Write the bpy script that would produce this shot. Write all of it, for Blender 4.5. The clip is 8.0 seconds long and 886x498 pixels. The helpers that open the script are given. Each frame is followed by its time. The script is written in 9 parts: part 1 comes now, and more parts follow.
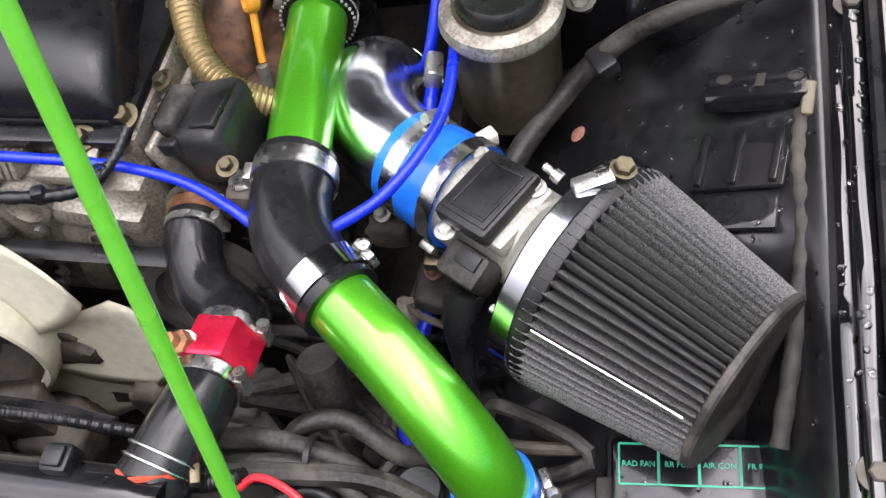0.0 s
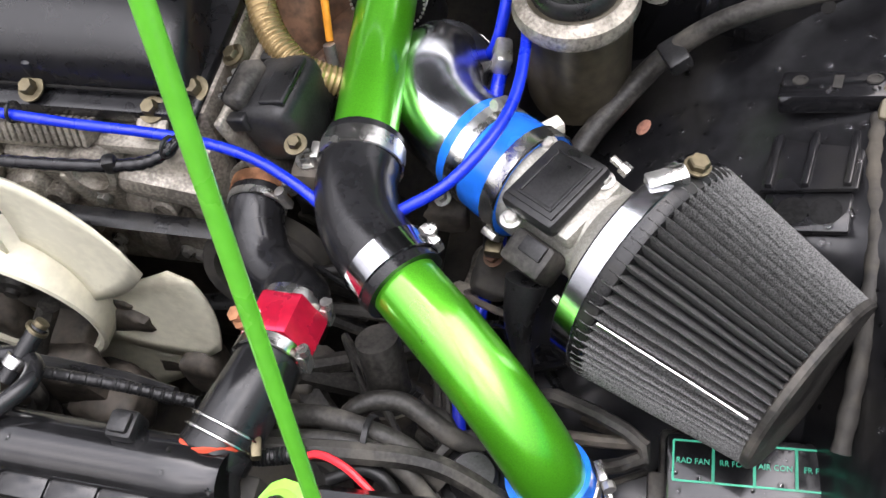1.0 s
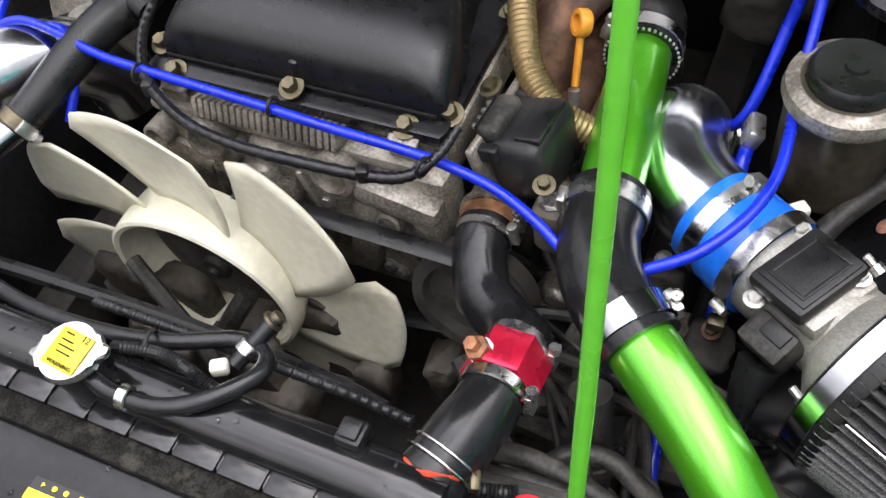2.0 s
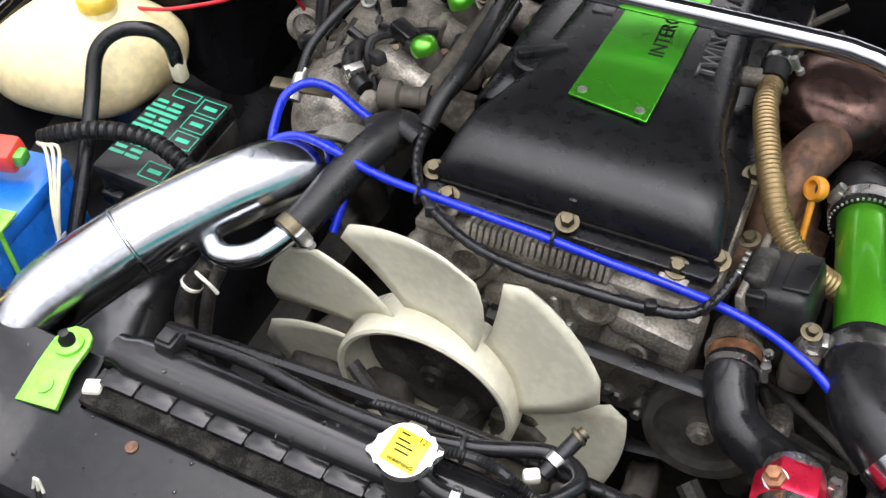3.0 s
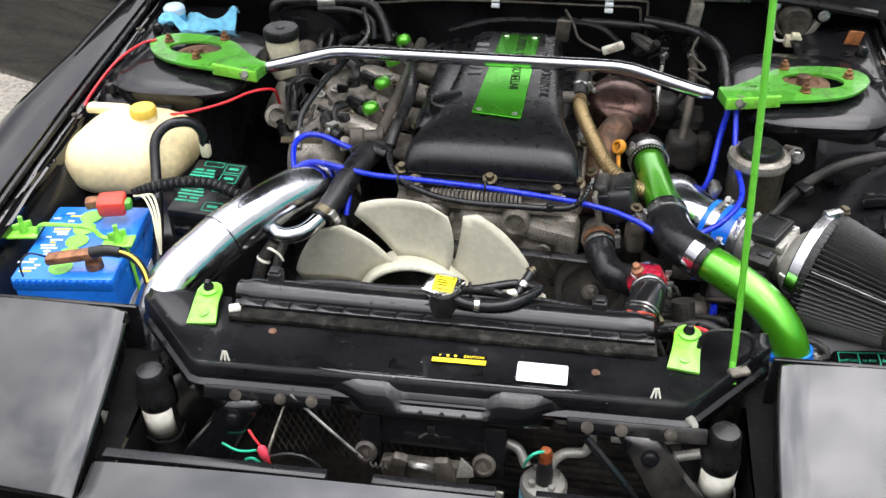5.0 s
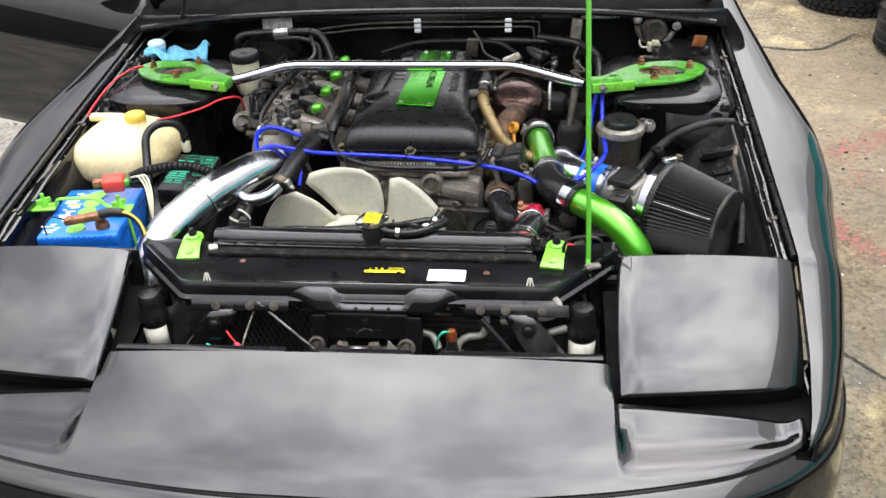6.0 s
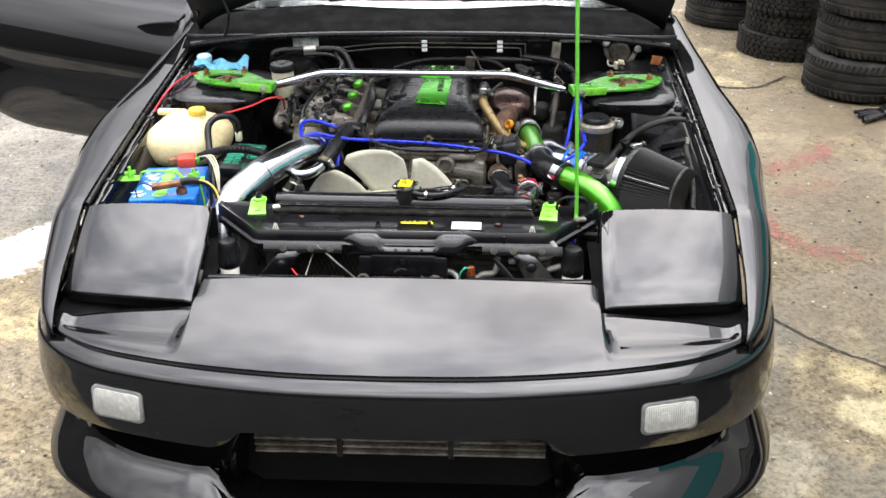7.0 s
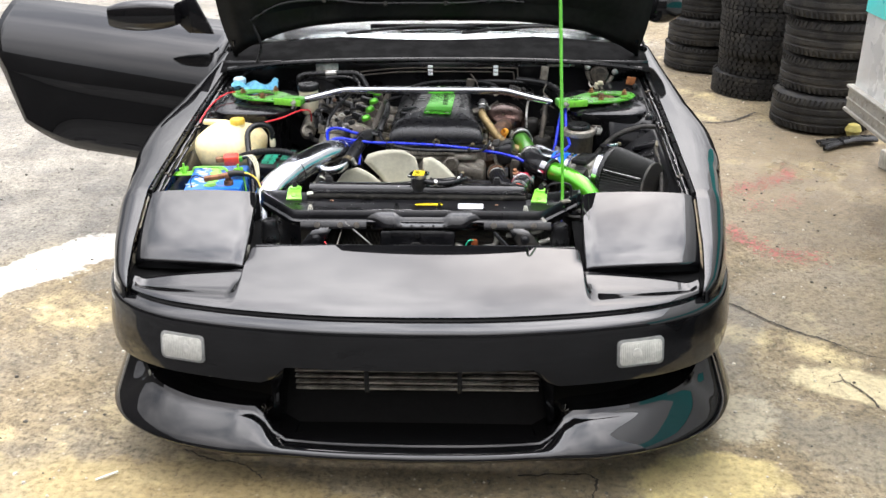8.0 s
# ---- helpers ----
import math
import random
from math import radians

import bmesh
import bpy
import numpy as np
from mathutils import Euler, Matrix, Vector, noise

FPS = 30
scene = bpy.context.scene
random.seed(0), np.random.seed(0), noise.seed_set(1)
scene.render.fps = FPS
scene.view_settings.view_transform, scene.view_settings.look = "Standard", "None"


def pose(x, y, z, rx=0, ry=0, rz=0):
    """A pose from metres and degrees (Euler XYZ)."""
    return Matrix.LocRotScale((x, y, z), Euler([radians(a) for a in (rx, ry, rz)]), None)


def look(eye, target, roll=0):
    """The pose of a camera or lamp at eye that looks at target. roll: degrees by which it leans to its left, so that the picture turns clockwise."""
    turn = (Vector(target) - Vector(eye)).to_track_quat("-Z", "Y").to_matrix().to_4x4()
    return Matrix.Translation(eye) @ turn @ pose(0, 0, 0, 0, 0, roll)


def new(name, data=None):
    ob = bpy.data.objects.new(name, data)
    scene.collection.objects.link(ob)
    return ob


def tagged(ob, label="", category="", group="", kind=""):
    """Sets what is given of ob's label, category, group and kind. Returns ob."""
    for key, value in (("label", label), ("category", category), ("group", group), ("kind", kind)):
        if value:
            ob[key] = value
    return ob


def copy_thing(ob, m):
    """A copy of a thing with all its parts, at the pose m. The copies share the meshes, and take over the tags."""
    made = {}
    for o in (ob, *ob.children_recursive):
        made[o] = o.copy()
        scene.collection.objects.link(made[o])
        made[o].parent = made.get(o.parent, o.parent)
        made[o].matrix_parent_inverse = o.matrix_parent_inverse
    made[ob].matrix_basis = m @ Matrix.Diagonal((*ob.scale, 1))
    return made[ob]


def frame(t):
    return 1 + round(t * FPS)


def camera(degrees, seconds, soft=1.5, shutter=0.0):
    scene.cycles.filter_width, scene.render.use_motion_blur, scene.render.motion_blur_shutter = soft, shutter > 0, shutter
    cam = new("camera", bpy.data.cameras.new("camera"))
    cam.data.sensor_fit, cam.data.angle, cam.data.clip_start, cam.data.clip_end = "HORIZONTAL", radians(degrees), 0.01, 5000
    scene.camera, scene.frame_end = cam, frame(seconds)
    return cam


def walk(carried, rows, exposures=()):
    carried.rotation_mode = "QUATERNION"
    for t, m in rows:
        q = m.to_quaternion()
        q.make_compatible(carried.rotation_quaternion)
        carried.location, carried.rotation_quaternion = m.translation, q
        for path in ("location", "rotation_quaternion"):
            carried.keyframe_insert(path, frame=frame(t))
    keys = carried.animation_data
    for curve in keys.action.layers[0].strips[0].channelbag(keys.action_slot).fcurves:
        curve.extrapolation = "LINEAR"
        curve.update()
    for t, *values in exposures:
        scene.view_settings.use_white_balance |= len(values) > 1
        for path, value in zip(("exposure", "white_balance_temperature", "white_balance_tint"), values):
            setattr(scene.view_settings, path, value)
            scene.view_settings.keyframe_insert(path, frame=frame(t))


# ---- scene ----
cam = camera(51.5, 8.0)
PATH = [
    (0, (0.624, 0.429, 1.258), (0.198, 1.45, -0.408), -16.3),
    (0.5, (0.616, 0.43, 1.26), (0.193, 1.428, -0.421), -16.4),
    (1, (0.593, 0.426, 1.266), (0.119, 1.403, -0.413), -16.2),
    (1.5, (0.536, 0.415, 1.277), (-0.02, 1.357, -0.397), -15.1),
    (2, (0.47, 0.398, 1.293), (-0.175, 1.372, -0.331), -12.2),
    (2.2, (0.445, 0.386, 1.306), (-0.253, 1.378, -0.284), -11.4),
    (3.3, (0.14, 0.181, 1.411), (-0.375, 1.455, -0.042), 2.8),
    (3.5, (0.124, 0.156, 1.429), (-0.32, 1.47, -0.013), 3.6),
    (4, (0.164, 0.029, 1.471), (-0.251, 1.461, 0.138), 1.2),
    (4.2, (0.205, -0.051, 1.489), (-0.23, 1.392, 0.175), -1.5),
    (5.3, (0.178, -0.623, 1.552), (-0.062, 1.023, 0.44), -0.9),
    (5.5, (0.225, -0.713, 1.555), (-0.015, 0.954, 0.477), -1.4),
    (6, (0.346, -0.943, 1.578), (0.114, 0.749, 0.537), -2.7),
    (6.5, (0.304, -1.21, 1.596), (0.138, 0.53, 0.623), -0.7),
    (7, (0.241, -1.465, 1.619), (0.114, 0.297, 0.681), -0.6),
    (7.5, (0.277, -1.726, 1.594), (0.135, 0.061, 0.707), -0.5),
    (8, (0.228, -1.934, 1.603), (0.115, -0.113, 0.783), -0.6),
]
walk(cam, [(t, look(eye, target, roll)) for t, eye, target, roll in PATH], [(0, 0.45, 6600, 17), (1.0, 0.4, 6600, 17), (2.0, 0.04, 6600, 15), (4.0, 0.0, 6550, 14), (5.5, 0.04, 6550, 13), (8, 0.08, 6550, 13)])

# ---- light ----
world = bpy.data.worlds.new("overcast")
scene.world = world
world.use_nodes = True
wt = world.node_tree
wt.nodes.clear()
w_out = wt.nodes.new("ShaderNodeOutputWorld")
w_bg = wt.nodes.new("ShaderNodeBackground")
w_sky = wt.nodes.new("ShaderNodeTexSky")
w_sky.sky_type, w_sky.sun_disc = "NISHITA", False
w_sky.sun_elevation, w_sky.sun_rotation = radians(54), radians(14)
w_sky.air_density, w_sky.dust_density = 1.0, 4.0
w_tc = wt.nodes.new("ShaderNodeTexCoord")
w_no = wt.nodes.new("ShaderNodeTexNoise")
w_no.inputs["Scale"].default_value, w_no.inputs["Detail"].default_value, w_no.inputs["Roughness"].default_value = 2.6, 6, 0.55
w_rp = wt.nodes.new("ShaderNodeValToRGB")
w_rp.color_ramp.elements[0].position, w_rp.color_ramp.elements[0].color = 0.38, (9.5, 10.0, 10.8, 1)
w_rp.color_ramp.elements[1].position, w_rp.color_ramp.elements[1].color = 0.62, (22.5, 22.6, 22.8, 1)
w_mx = wt.nodes.new("ShaderNodeMix")
w_mx.data_type = "RGBA"
w_mx.inputs[0].default_value = 0.85
wt.links.new(w_tc.outputs["Generated"], w_no.inputs["Vector"])
wt.links.new(w_no.outputs["Fac"], w_rp.inputs["Fac"])
wt.links.new(w_sky.outputs["Color"], w_mx.inputs[6])
wt.links.new(w_rp.outputs["Color"], w_mx.inputs[7])
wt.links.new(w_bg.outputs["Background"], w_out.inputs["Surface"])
w_bg.inputs["Strength"].default_value = 0.1
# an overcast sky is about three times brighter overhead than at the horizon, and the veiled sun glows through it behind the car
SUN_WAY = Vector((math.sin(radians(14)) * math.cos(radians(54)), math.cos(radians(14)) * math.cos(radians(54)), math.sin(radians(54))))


def w_math(op, a, b):
    n = wt.nodes.new("ShaderNodeMath")
    n.operation = op
    for sock, v in zip(n.inputs, (a, b)):
        if isinstance(v, float):
            sock.default_value = v
        else:
            wt.links.new(v, sock)
    return n.outputs[0]


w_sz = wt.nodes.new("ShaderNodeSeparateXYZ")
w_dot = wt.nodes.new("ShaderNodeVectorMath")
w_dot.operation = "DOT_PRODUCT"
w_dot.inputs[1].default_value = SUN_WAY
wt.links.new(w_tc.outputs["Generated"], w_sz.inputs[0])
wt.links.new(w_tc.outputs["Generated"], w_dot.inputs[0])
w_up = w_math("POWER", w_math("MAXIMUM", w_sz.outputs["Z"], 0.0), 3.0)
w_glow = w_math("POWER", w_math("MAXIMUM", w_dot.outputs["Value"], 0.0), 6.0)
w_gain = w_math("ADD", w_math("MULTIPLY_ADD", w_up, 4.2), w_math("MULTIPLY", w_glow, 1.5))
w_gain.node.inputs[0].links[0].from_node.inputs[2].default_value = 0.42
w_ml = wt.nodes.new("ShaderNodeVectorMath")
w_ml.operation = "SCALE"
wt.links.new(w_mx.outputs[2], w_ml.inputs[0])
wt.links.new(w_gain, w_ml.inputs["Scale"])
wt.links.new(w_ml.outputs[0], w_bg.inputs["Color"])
sun = new("sun", bpy.data.lights.new("sun", "SUN"))
sun.data.energy, sun.data.angle, sun.data.color = 0.5, radians(75), (1.0, 0.97, 0.93)
sun.matrix_world = look(SUN_WAY * 10, (0, 0, 0))

# ---- helpers of this scene ----
ORIGIN = {}


def thing(name, at, label="", category="", group="", kind=""):
    ob = new(name)
    ob.empty_display_size = 0.05
    ob.location = at
    ORIGIN[ob.name] = Vector(at)
    return tagged(ob, label, category, group, kind)


def part(name, bm, material, parent=None, label="", smooth=True, angle=40, thick=0.0, bevel=0.0, offset=-1.0):
    """Links a bmesh built in world coordinates as one mesh object under a thing or part."""
    base = ORIGIN[parent.name] if parent else Vector((0, 0, 0))
    bmesh.ops.translate(bm, verts=bm.verts, vec=-base)
    me = bpy.data.meshes.new(name)
    bmesh.ops.recalc_face_normals(bm, faces=bm.faces)
    if smooth:
        for f in bm.faces:
            f.smooth = True
        lim = radians(angle)
        for e in bm.edges:
            if len(e.link_faces) == 2 and e.calc_face_angle(0) > lim:
                e.smooth = False
    bm.to_mesh(me)
    bm.free()
    me.materials.append(material)
    ob = new(name, me)
    if parent:
        ob.parent = parent
    ORIGIN[ob.name] = base
    if thick:
        md = ob.modifiers.new("thickness", "SOLIDIFY")
        md.thickness, md.offset, md.use_even_offset = thick, offset, False
    if bevel:
        md = ob.modifiers.new("edge", "BEVEL")
        md.width, md.segments, md.limit_method, md.angle_limit = bevel, 2, "ANGLE", radians(35)
        md.harden_normals = False
    if label:
        ob["label"] = label
    return ob


def B():
    return bmesh.new()


def box(bm, c, s, bevel=0.0, rot=(0, 0, 0), taper=1.0, seg=2):
    """A box of size s round c; rot in degrees; taper shrinks its top."""
    m = pose(*c, *rot)
    vs = bmesh.ops.create_cube(bm, size=1.0)["verts"]
    for v in vs:
        k = taper if v.co.z > 0 else 1.0
        v.co = m @ Vector((v.co.x * s[0] * k, v.co.y * s[1] * k, v.co.z * s[2]))
    if bevel:
        es = list({e for v in vs for e in v.link_edges})
        bmesh.ops.bevel(bm, geom=es, offset=bevel, segments=seg, affect="EDGES", profile=0.5)
    return bm


def spline(pts, n=8):
    """Catmull-Rom through the points."""
    P = [Vector(p) for p in pts]
    P = [P[0] * 2 - P[1]] + P + [P[-1] * 2 - P[-2]]
    out = []
    for i in range(1, len(P) - 2):
        a, b, c, d = P[i - 1:i + 3]
        for k in range(n):
            t = k / n
            out.append(0.5 * (2 * b + (c - a) * t + (2 * a - 5 * b + 4 * c - d) * t * t + (3 * b - a - 3 * c + d) * t ** 3))
    return out + [P[-2]]


def rings(bm, loops, closed=True, caps=True):
    """Skins loops of equal length."""
    R = [[bm.verts.new(p) for p in lp] for lp in loops]
    n = len(R[0])
    for a, b in zip(R, R[1:]):
        for i in range(n if closed else n - 1):
            j = (i + 1) % n
            bm.faces.new((a[i], a[j], b[j], b[i]))
    if caps and closed:
        bm.faces.new(R[0][::-1])
        bm.faces.new(R[-1])
    return bm


def tube(bm, pts, r, seg=12, n=8, smooth=True, caps=True, squash=1.0):
    """A round bar along a path; r is a radius or a function of 0..1."""
    P = spline(pts, n) if smooth and len(pts) > 2 else [Vector(p) for p in pts]
    if len(P) == 2:
        P = [P[0], P[0].lerp(P[1], 0.5), P[1]]
    loops, up = [], None
    for i, p in enumerate(P):
        d = (P[min(i + 1, len(P) - 1)] - P[max(i - 1, 0)]).normalized()
        if up is None:
            up = Vector((0, 0, 1)) if abs(d.z) < 0.9 else Vector((0, 1, 0))
        side = d.cross(up).normalized()
        up = side.cross(d).normalized()
        q = r(i / (len(P) - 1)) if callable(r) else r
        loops.append([p + (side * math.cos(a) + up * math.sin(a) * squash) * q for a in [2 * math.pi * k / seg for k in range(seg)]])
    return rings(bm, loops, True, caps)


def lathe(bm, prof, m, seg=24, caps=True):
    """Turns a profile of (radius, height) round the local z of the pose m."""
    return rings(bm, [[m @ Vector((r * math.cos(a), r * math.sin(a), h)) for a in [2 * math.pi * k / seg for k in range(seg)]] for r, h in prof], True, caps)


def along(p, q):
    """A pose at p whose z points to q."""
    d = Vector(q) - Vector(p)
    return Matrix.Translation(p) @ d.to_track_quat("Z", "Y").to_matrix().to_4x4()


def band(bm, p, q, r, t=0.0015, seg=28):
    """A hose band from p to q round an axis."""
    m, h = along(p, q), (Vector(q) - Vector(p)).length
    return rings(bm, [[m @ Vector((rr * math.cos(a), rr * math.sin(a), z)) for a in [2 * math.pi * k / seg for k in range(seg)]]
                      for rr, z in ((r, 0), (r + t, 0.0008), (r + t, h - 0.0008), (r, h), (r, 0))], True, False)


def prism(bm, poly, z0, z1, m=None, bevel=0.0):
    """An upright prism over a polygon of (x, y)."""
    m = m or Matrix()
    lo = [bm.verts.new(m @ Vector((x, y, z0))) for x, y in poly]
    hi = [bm.verts.new(m @ Vector((x, y, z1))) for x, y in poly]
    fs = [bm.faces.new(lo[::-1]), bm.faces.new(hi)]
    n = len(poly)
    for i in range(n):
        bm.faces.new((lo[i], lo[(i + 1) % n], hi[(i + 1) % n], hi[i]))
    if bevel:
        bmesh.ops.bevel(bm, geom=list({e for f in fs for e in f.edges}), offset=bevel, segments=2, affect="EDGES", profile=0.5)
    return bm


def sheet(bm, fn, us, vs):
    """A grid of fn(u, v)."""
    G = [[bm.verts.new(fn(u, v)) for v in vs] for u in us]
    for a, b in zip(G, G[1:]):
        for i in range(len(vs) - 1):
            bm.faces.new((a[i], b[i], b[i + 1], a[i + 1]))
    return bm


def lin(a, b, n):
    return [a + (b - a) * i / (n - 1) for i in range(n)]


def curve_at(table, x):
    """Smooth reading of a table of (x, y)."""
    xs = [t[0] for t in table]
    if x <= xs[0]:
        return table[0][1]
    for (a, ya), (b, yb) in zip(table, table[1:]):
        if x <= b:
            t = (x - a) / (b - a)
            return ya + (yb - ya) * t
    return table[-1][1]


def bolt(bm, p, n=(0, 0, 1), r=0.007, h=0.006, washer=0.011):
    m = along(p, Vector(p) + Vector(n))
    if washer:
        lathe(bm, [(washer, 0), (washer, 0.0018), (r, 0.0022)], m, 16)
    lathe(bm, [(r, 0.0), (r, h * 0.85), (r * 0.85, h)], m, 6)
    return bm


def lettering(name, text, size, m, material, parent, depth=0.0008, label="", align="CENTER"):
    cu = bpy.data.curves.new(name, "FONT")
    cu.body, cu.size, cu.extrude, cu.align_x, cu.align_y = text, size, depth, align, "CENTER"
    cu.resolution_u = 2
    tmp = new(name + "_source", cu)
    me = bpy.data.meshes.new_from_object(tmp.evaluated_get(bpy.context.evaluated_depsgraph_get()))
    bpy.data.objects.remove(tmp)
    bpy.data.curves.remove(cu)
    base = ORIGIN[parent.name]
    me.transform(Matrix.Translation(-base) @ m)
    me.materials.clear()
    me.materials.append(material)
    ob = new(name, me)
    ob.parent = parent
    ORIGIN[ob.name] = base
    if label:
        ob["label"] = label
    return ob


# ---- materials ----
def stuff(name, col, rough=0.5, metal=0.0, var=0.2, scale=12.0, fine=90.0, bump=0.15, depth=0.002, coat=0.0, dirt=None, dirt_amount=0.5,
          rvar=0.15, spec=0.5, streak=None, piece=0.0, trans=0.0, coat_rough=0.03, coat_ior=1.5):
    """A surface with two scales of colour change, relief, uneven gloss and, if asked, patches of dirt."""
    ma = bpy.data.materials.new(name)
    ma.use_nodes = True
    nt = ma.node_tree
    N, L = nt.nodes, nt.links
    bs = N["Principled BSDF"]
    tc = N.new("ShaderNodeTexCoord")
    src = tc.outputs["Object"]
    if streak:
        mp = N.new("ShaderNodeMapping")
        mp.inputs["Scale"].default_value = streak
        L.new(src, mp.inputs["Vector"])
        src = mp.outputs["Vector"]
    big, small = N.new("ShaderNodeTexNoise"), N.new("ShaderNodeTexNoise")
    big.inputs["Scale"].default_value, big.inputs["Detail"].default_value = scale, 5
    small.inputs["Scale"].default_value, small.inputs["Detail"].default_value = fine, 4
    L.new(src, big.inputs["Vector"])
    L.new(src, small.inputs["Vector"])
    mix = N.new("ShaderNodeMath")
    mix.operation = "MULTIPLY_ADD"
    mix.inputs[1].default_value = 0.45
    L.new(small.outputs["Fac"], mix.inputs[0])
    sc = N.new("ShaderNodeMath")
    sc.operation = "MULTIPLY"
    sc.inputs[1].default_value = 0.55
    L.new(big.outputs["Fac"], sc.inputs[0])
    L.new(sc.outputs[0], mix.inputs[2])
    rp = N.new("ShaderNodeValToRGB")
    lo, hi = [max(0, c * (1 - var)) for c in col], [min(1, c * (1 + var)) for c in col]
    rp.color_ramp.elements[0].position, rp.color_ramp.elements[0].color = 0.42, (*lo, 1)
    rp.color_ramp.elements[1].position, rp.color_ramp.elements[1].color = 0.58, (*hi, 1)
    L.new(mix.outputs[0], rp.inputs["Fac"])
    colour = rp.outputs["Color"]
    rr = N.new("ShaderNodeMapRange")
    rr.inputs[1].default_value, rr.inputs[2].default_value = 0.3, 0.7
    rr.inputs[3].default_value, rr.inputs[4].default_value = max(0.02, rough - rvar), min(1, rough + rvar)
    L.new(big.outputs["Fac"], rr.inputs[0])
    rough_out = rr.outputs[0]
    if dirt:
        dn = N.new("ShaderNodeTexNoise")
        dn.inputs["Scale"].default_value, dn.inputs["Detail"].default_value, dn.inputs["Roughness"].default_value = scale * 0.7, 8, 0.65
        L.new(tc.outputs["Object"], dn.inputs["Vector"])
        dr = N.new("ShaderNodeValToRGB")
        dr.color_ramp.elements[0].position, dr.color_ramp.elements[1].position = 0.62 - 0.3 * dirt_amount, 0.78 - 0.2 * dirt_amount
        L.new(dn.outputs["Fac"], dr.inputs["Fac"])
        dm = N.new("ShaderNodeMix")
        dm.data_type = "RGBA"
        dm.inputs[7].default_value = (*dirt, 1)
        L.new(dr.outputs["Color"], dm.inputs[0])
        L.new(colour, dm.inputs[6])
        colour = dm.outputs[2]
        rm = N.new("ShaderNodeMix")
        rm.inputs[3].default_value = 0.85
        L.new(dr.outputs["Color"], rm.inputs[0])
        L.new(rough_out, rm.inputs[2])
        rough_out = rm.outputs[0]
        if metal:
            mm = N.new("ShaderNodeMix")
            mm.inputs[2].default_value, mm.inputs[3].default_value = metal, 0.0
            L.new(dr.outputs["Color"], mm.inputs[0])
            L.new(mm.outputs[0], bs.inputs["Metallic"])
    if piece:
        oi = N.new("ShaderNodeObjectInfo")
        hv = N.new("ShaderNodeHueSaturation")
        pr = N.new("ShaderNodeMapRange")
        pr.inputs[3].default_value, pr.inputs[4].default_value = 1 - piece, 1 + piece
        L.new(oi.outputs["Random"], pr.inputs[0])
        L.new(pr.outputs[0], hv.inputs["Value"])
        L.new(colour, hv.inputs["Color"])
        colour = hv.outputs["Color"]
    L.new(colour, bs.inputs["Base Color"])
    L.new(rough_out, bs.inputs["Roughness"])
    if not (dirt and metal):
        bs.inputs["Metallic"].default_value = metal
    bs.inputs["Specular IOR Level"].default_value = spec
    bs.inputs["Coat Weight"].default_value = coat
    bs.inputs["Coat Roughness"].default_value = coat_rough
    bs.inputs["Coat IOR"].default_value = coat_ior
    bs.inputs["Transmission Weight"].default_value = trans
    if bump:
        bp = N.new("ShaderNodeBump")
        bp.inputs["Strength"].default_value, bp.inputs["Distance"].default_value = min(1.0, bump * 1.3), depth
        L.new(mix.outputs[0], bp.inputs["Height"])
        L.new(bp.outputs["Normal"], bs.inputs["Normal"])
    return ma


PAINT = stuff("black_paint", (0.0050, 0.0050, 0.0054), 0.3, var=0.2, scale=5, fine=30, bump=0.006, rvar=0.02, spec=0.0, coat=1.0, coat_rough=0.006, coat_ior=1.62)
PANEL = stuff("satin_black_panel", (0.008, 0.008, 0.009), 0.25, var=0.3, scale=7, bump=0.035, coat=0.55, coat_rough=0.05, spec=0.1, rvar=0.08, dirt=(0.016, 0.015, 0.013), dirt_amount=0.12)
SUPPORT = stuff("gloss_black_panel", (0.005, 0.005, 0.006), 0.25, var=0.3, scale=9, bump=0.05, coat=1.0, coat_rough=0.04, coat_ior=1.56, spec=0.15, rvar=0.06, dirt=(0.055, 0.050, 0.043), dirt_amount=0.3)
BAY = stuff("bay_black", (0.008, 0.008, 0.009), 0.32, var=0.35, scale=9, bump=0.03, coat=0.8, coat_rough=0.2, spec=0.2, rvar=0.09, dirt=(0.014, 0.013, 0.011), dirt_amount=0.2)
SUPTOP = stuff("worn_black_panel", (0.006, 0.006, 0.007), 0.3, var=0.4, scale=9, bump=0.06, coat=0.45, coat_rough=0.06, spec=0.12, rvar=0.1, dirt=(0.02, 0.019, 0.017), dirt_amount=0.15)
UNDERHOOD = stuff("underhood_black", (0.0075, 0.0078, 0.0072), 0.5, spec=0.2, var=0.4, scale=5, fine=60, bump=0.08, dirt=(0.02, 0.02, 0.017), dirt_amount=0.3)
FOAM = stuff("speckled_foam", (0.014, 0.0135, 0.012), 0.9, var=0.6, scale=60, fine=500, bump=0.5, dirt=(0.06, 0.055, 0.045), dirt_amount=0.3, spec=0.1)
UNDER = stuff("grimy_black", (0.022, 0.020, 0.017), 0.75, var=0.5, scale=14, bump=0.4, dirt=(0.07, 0.06, 0.045), dirt_amount=0.45)
RUBBER = stuff("black_rubber", (0.011, 0.011, 0.0115), 0.30, spec=0.32, var=0.4, scale=30, fine=400, bump=0.08, rvar=0.1, dirt=(0.028, 0.026, 0.023), dirt_amount=0.2)
HOSE = stuff("satin_hose", (0.011, 0.011, 0.012), 0.22, spec=0.35, var=0.25, scale=25, bump=0.05, rvar=0.07)
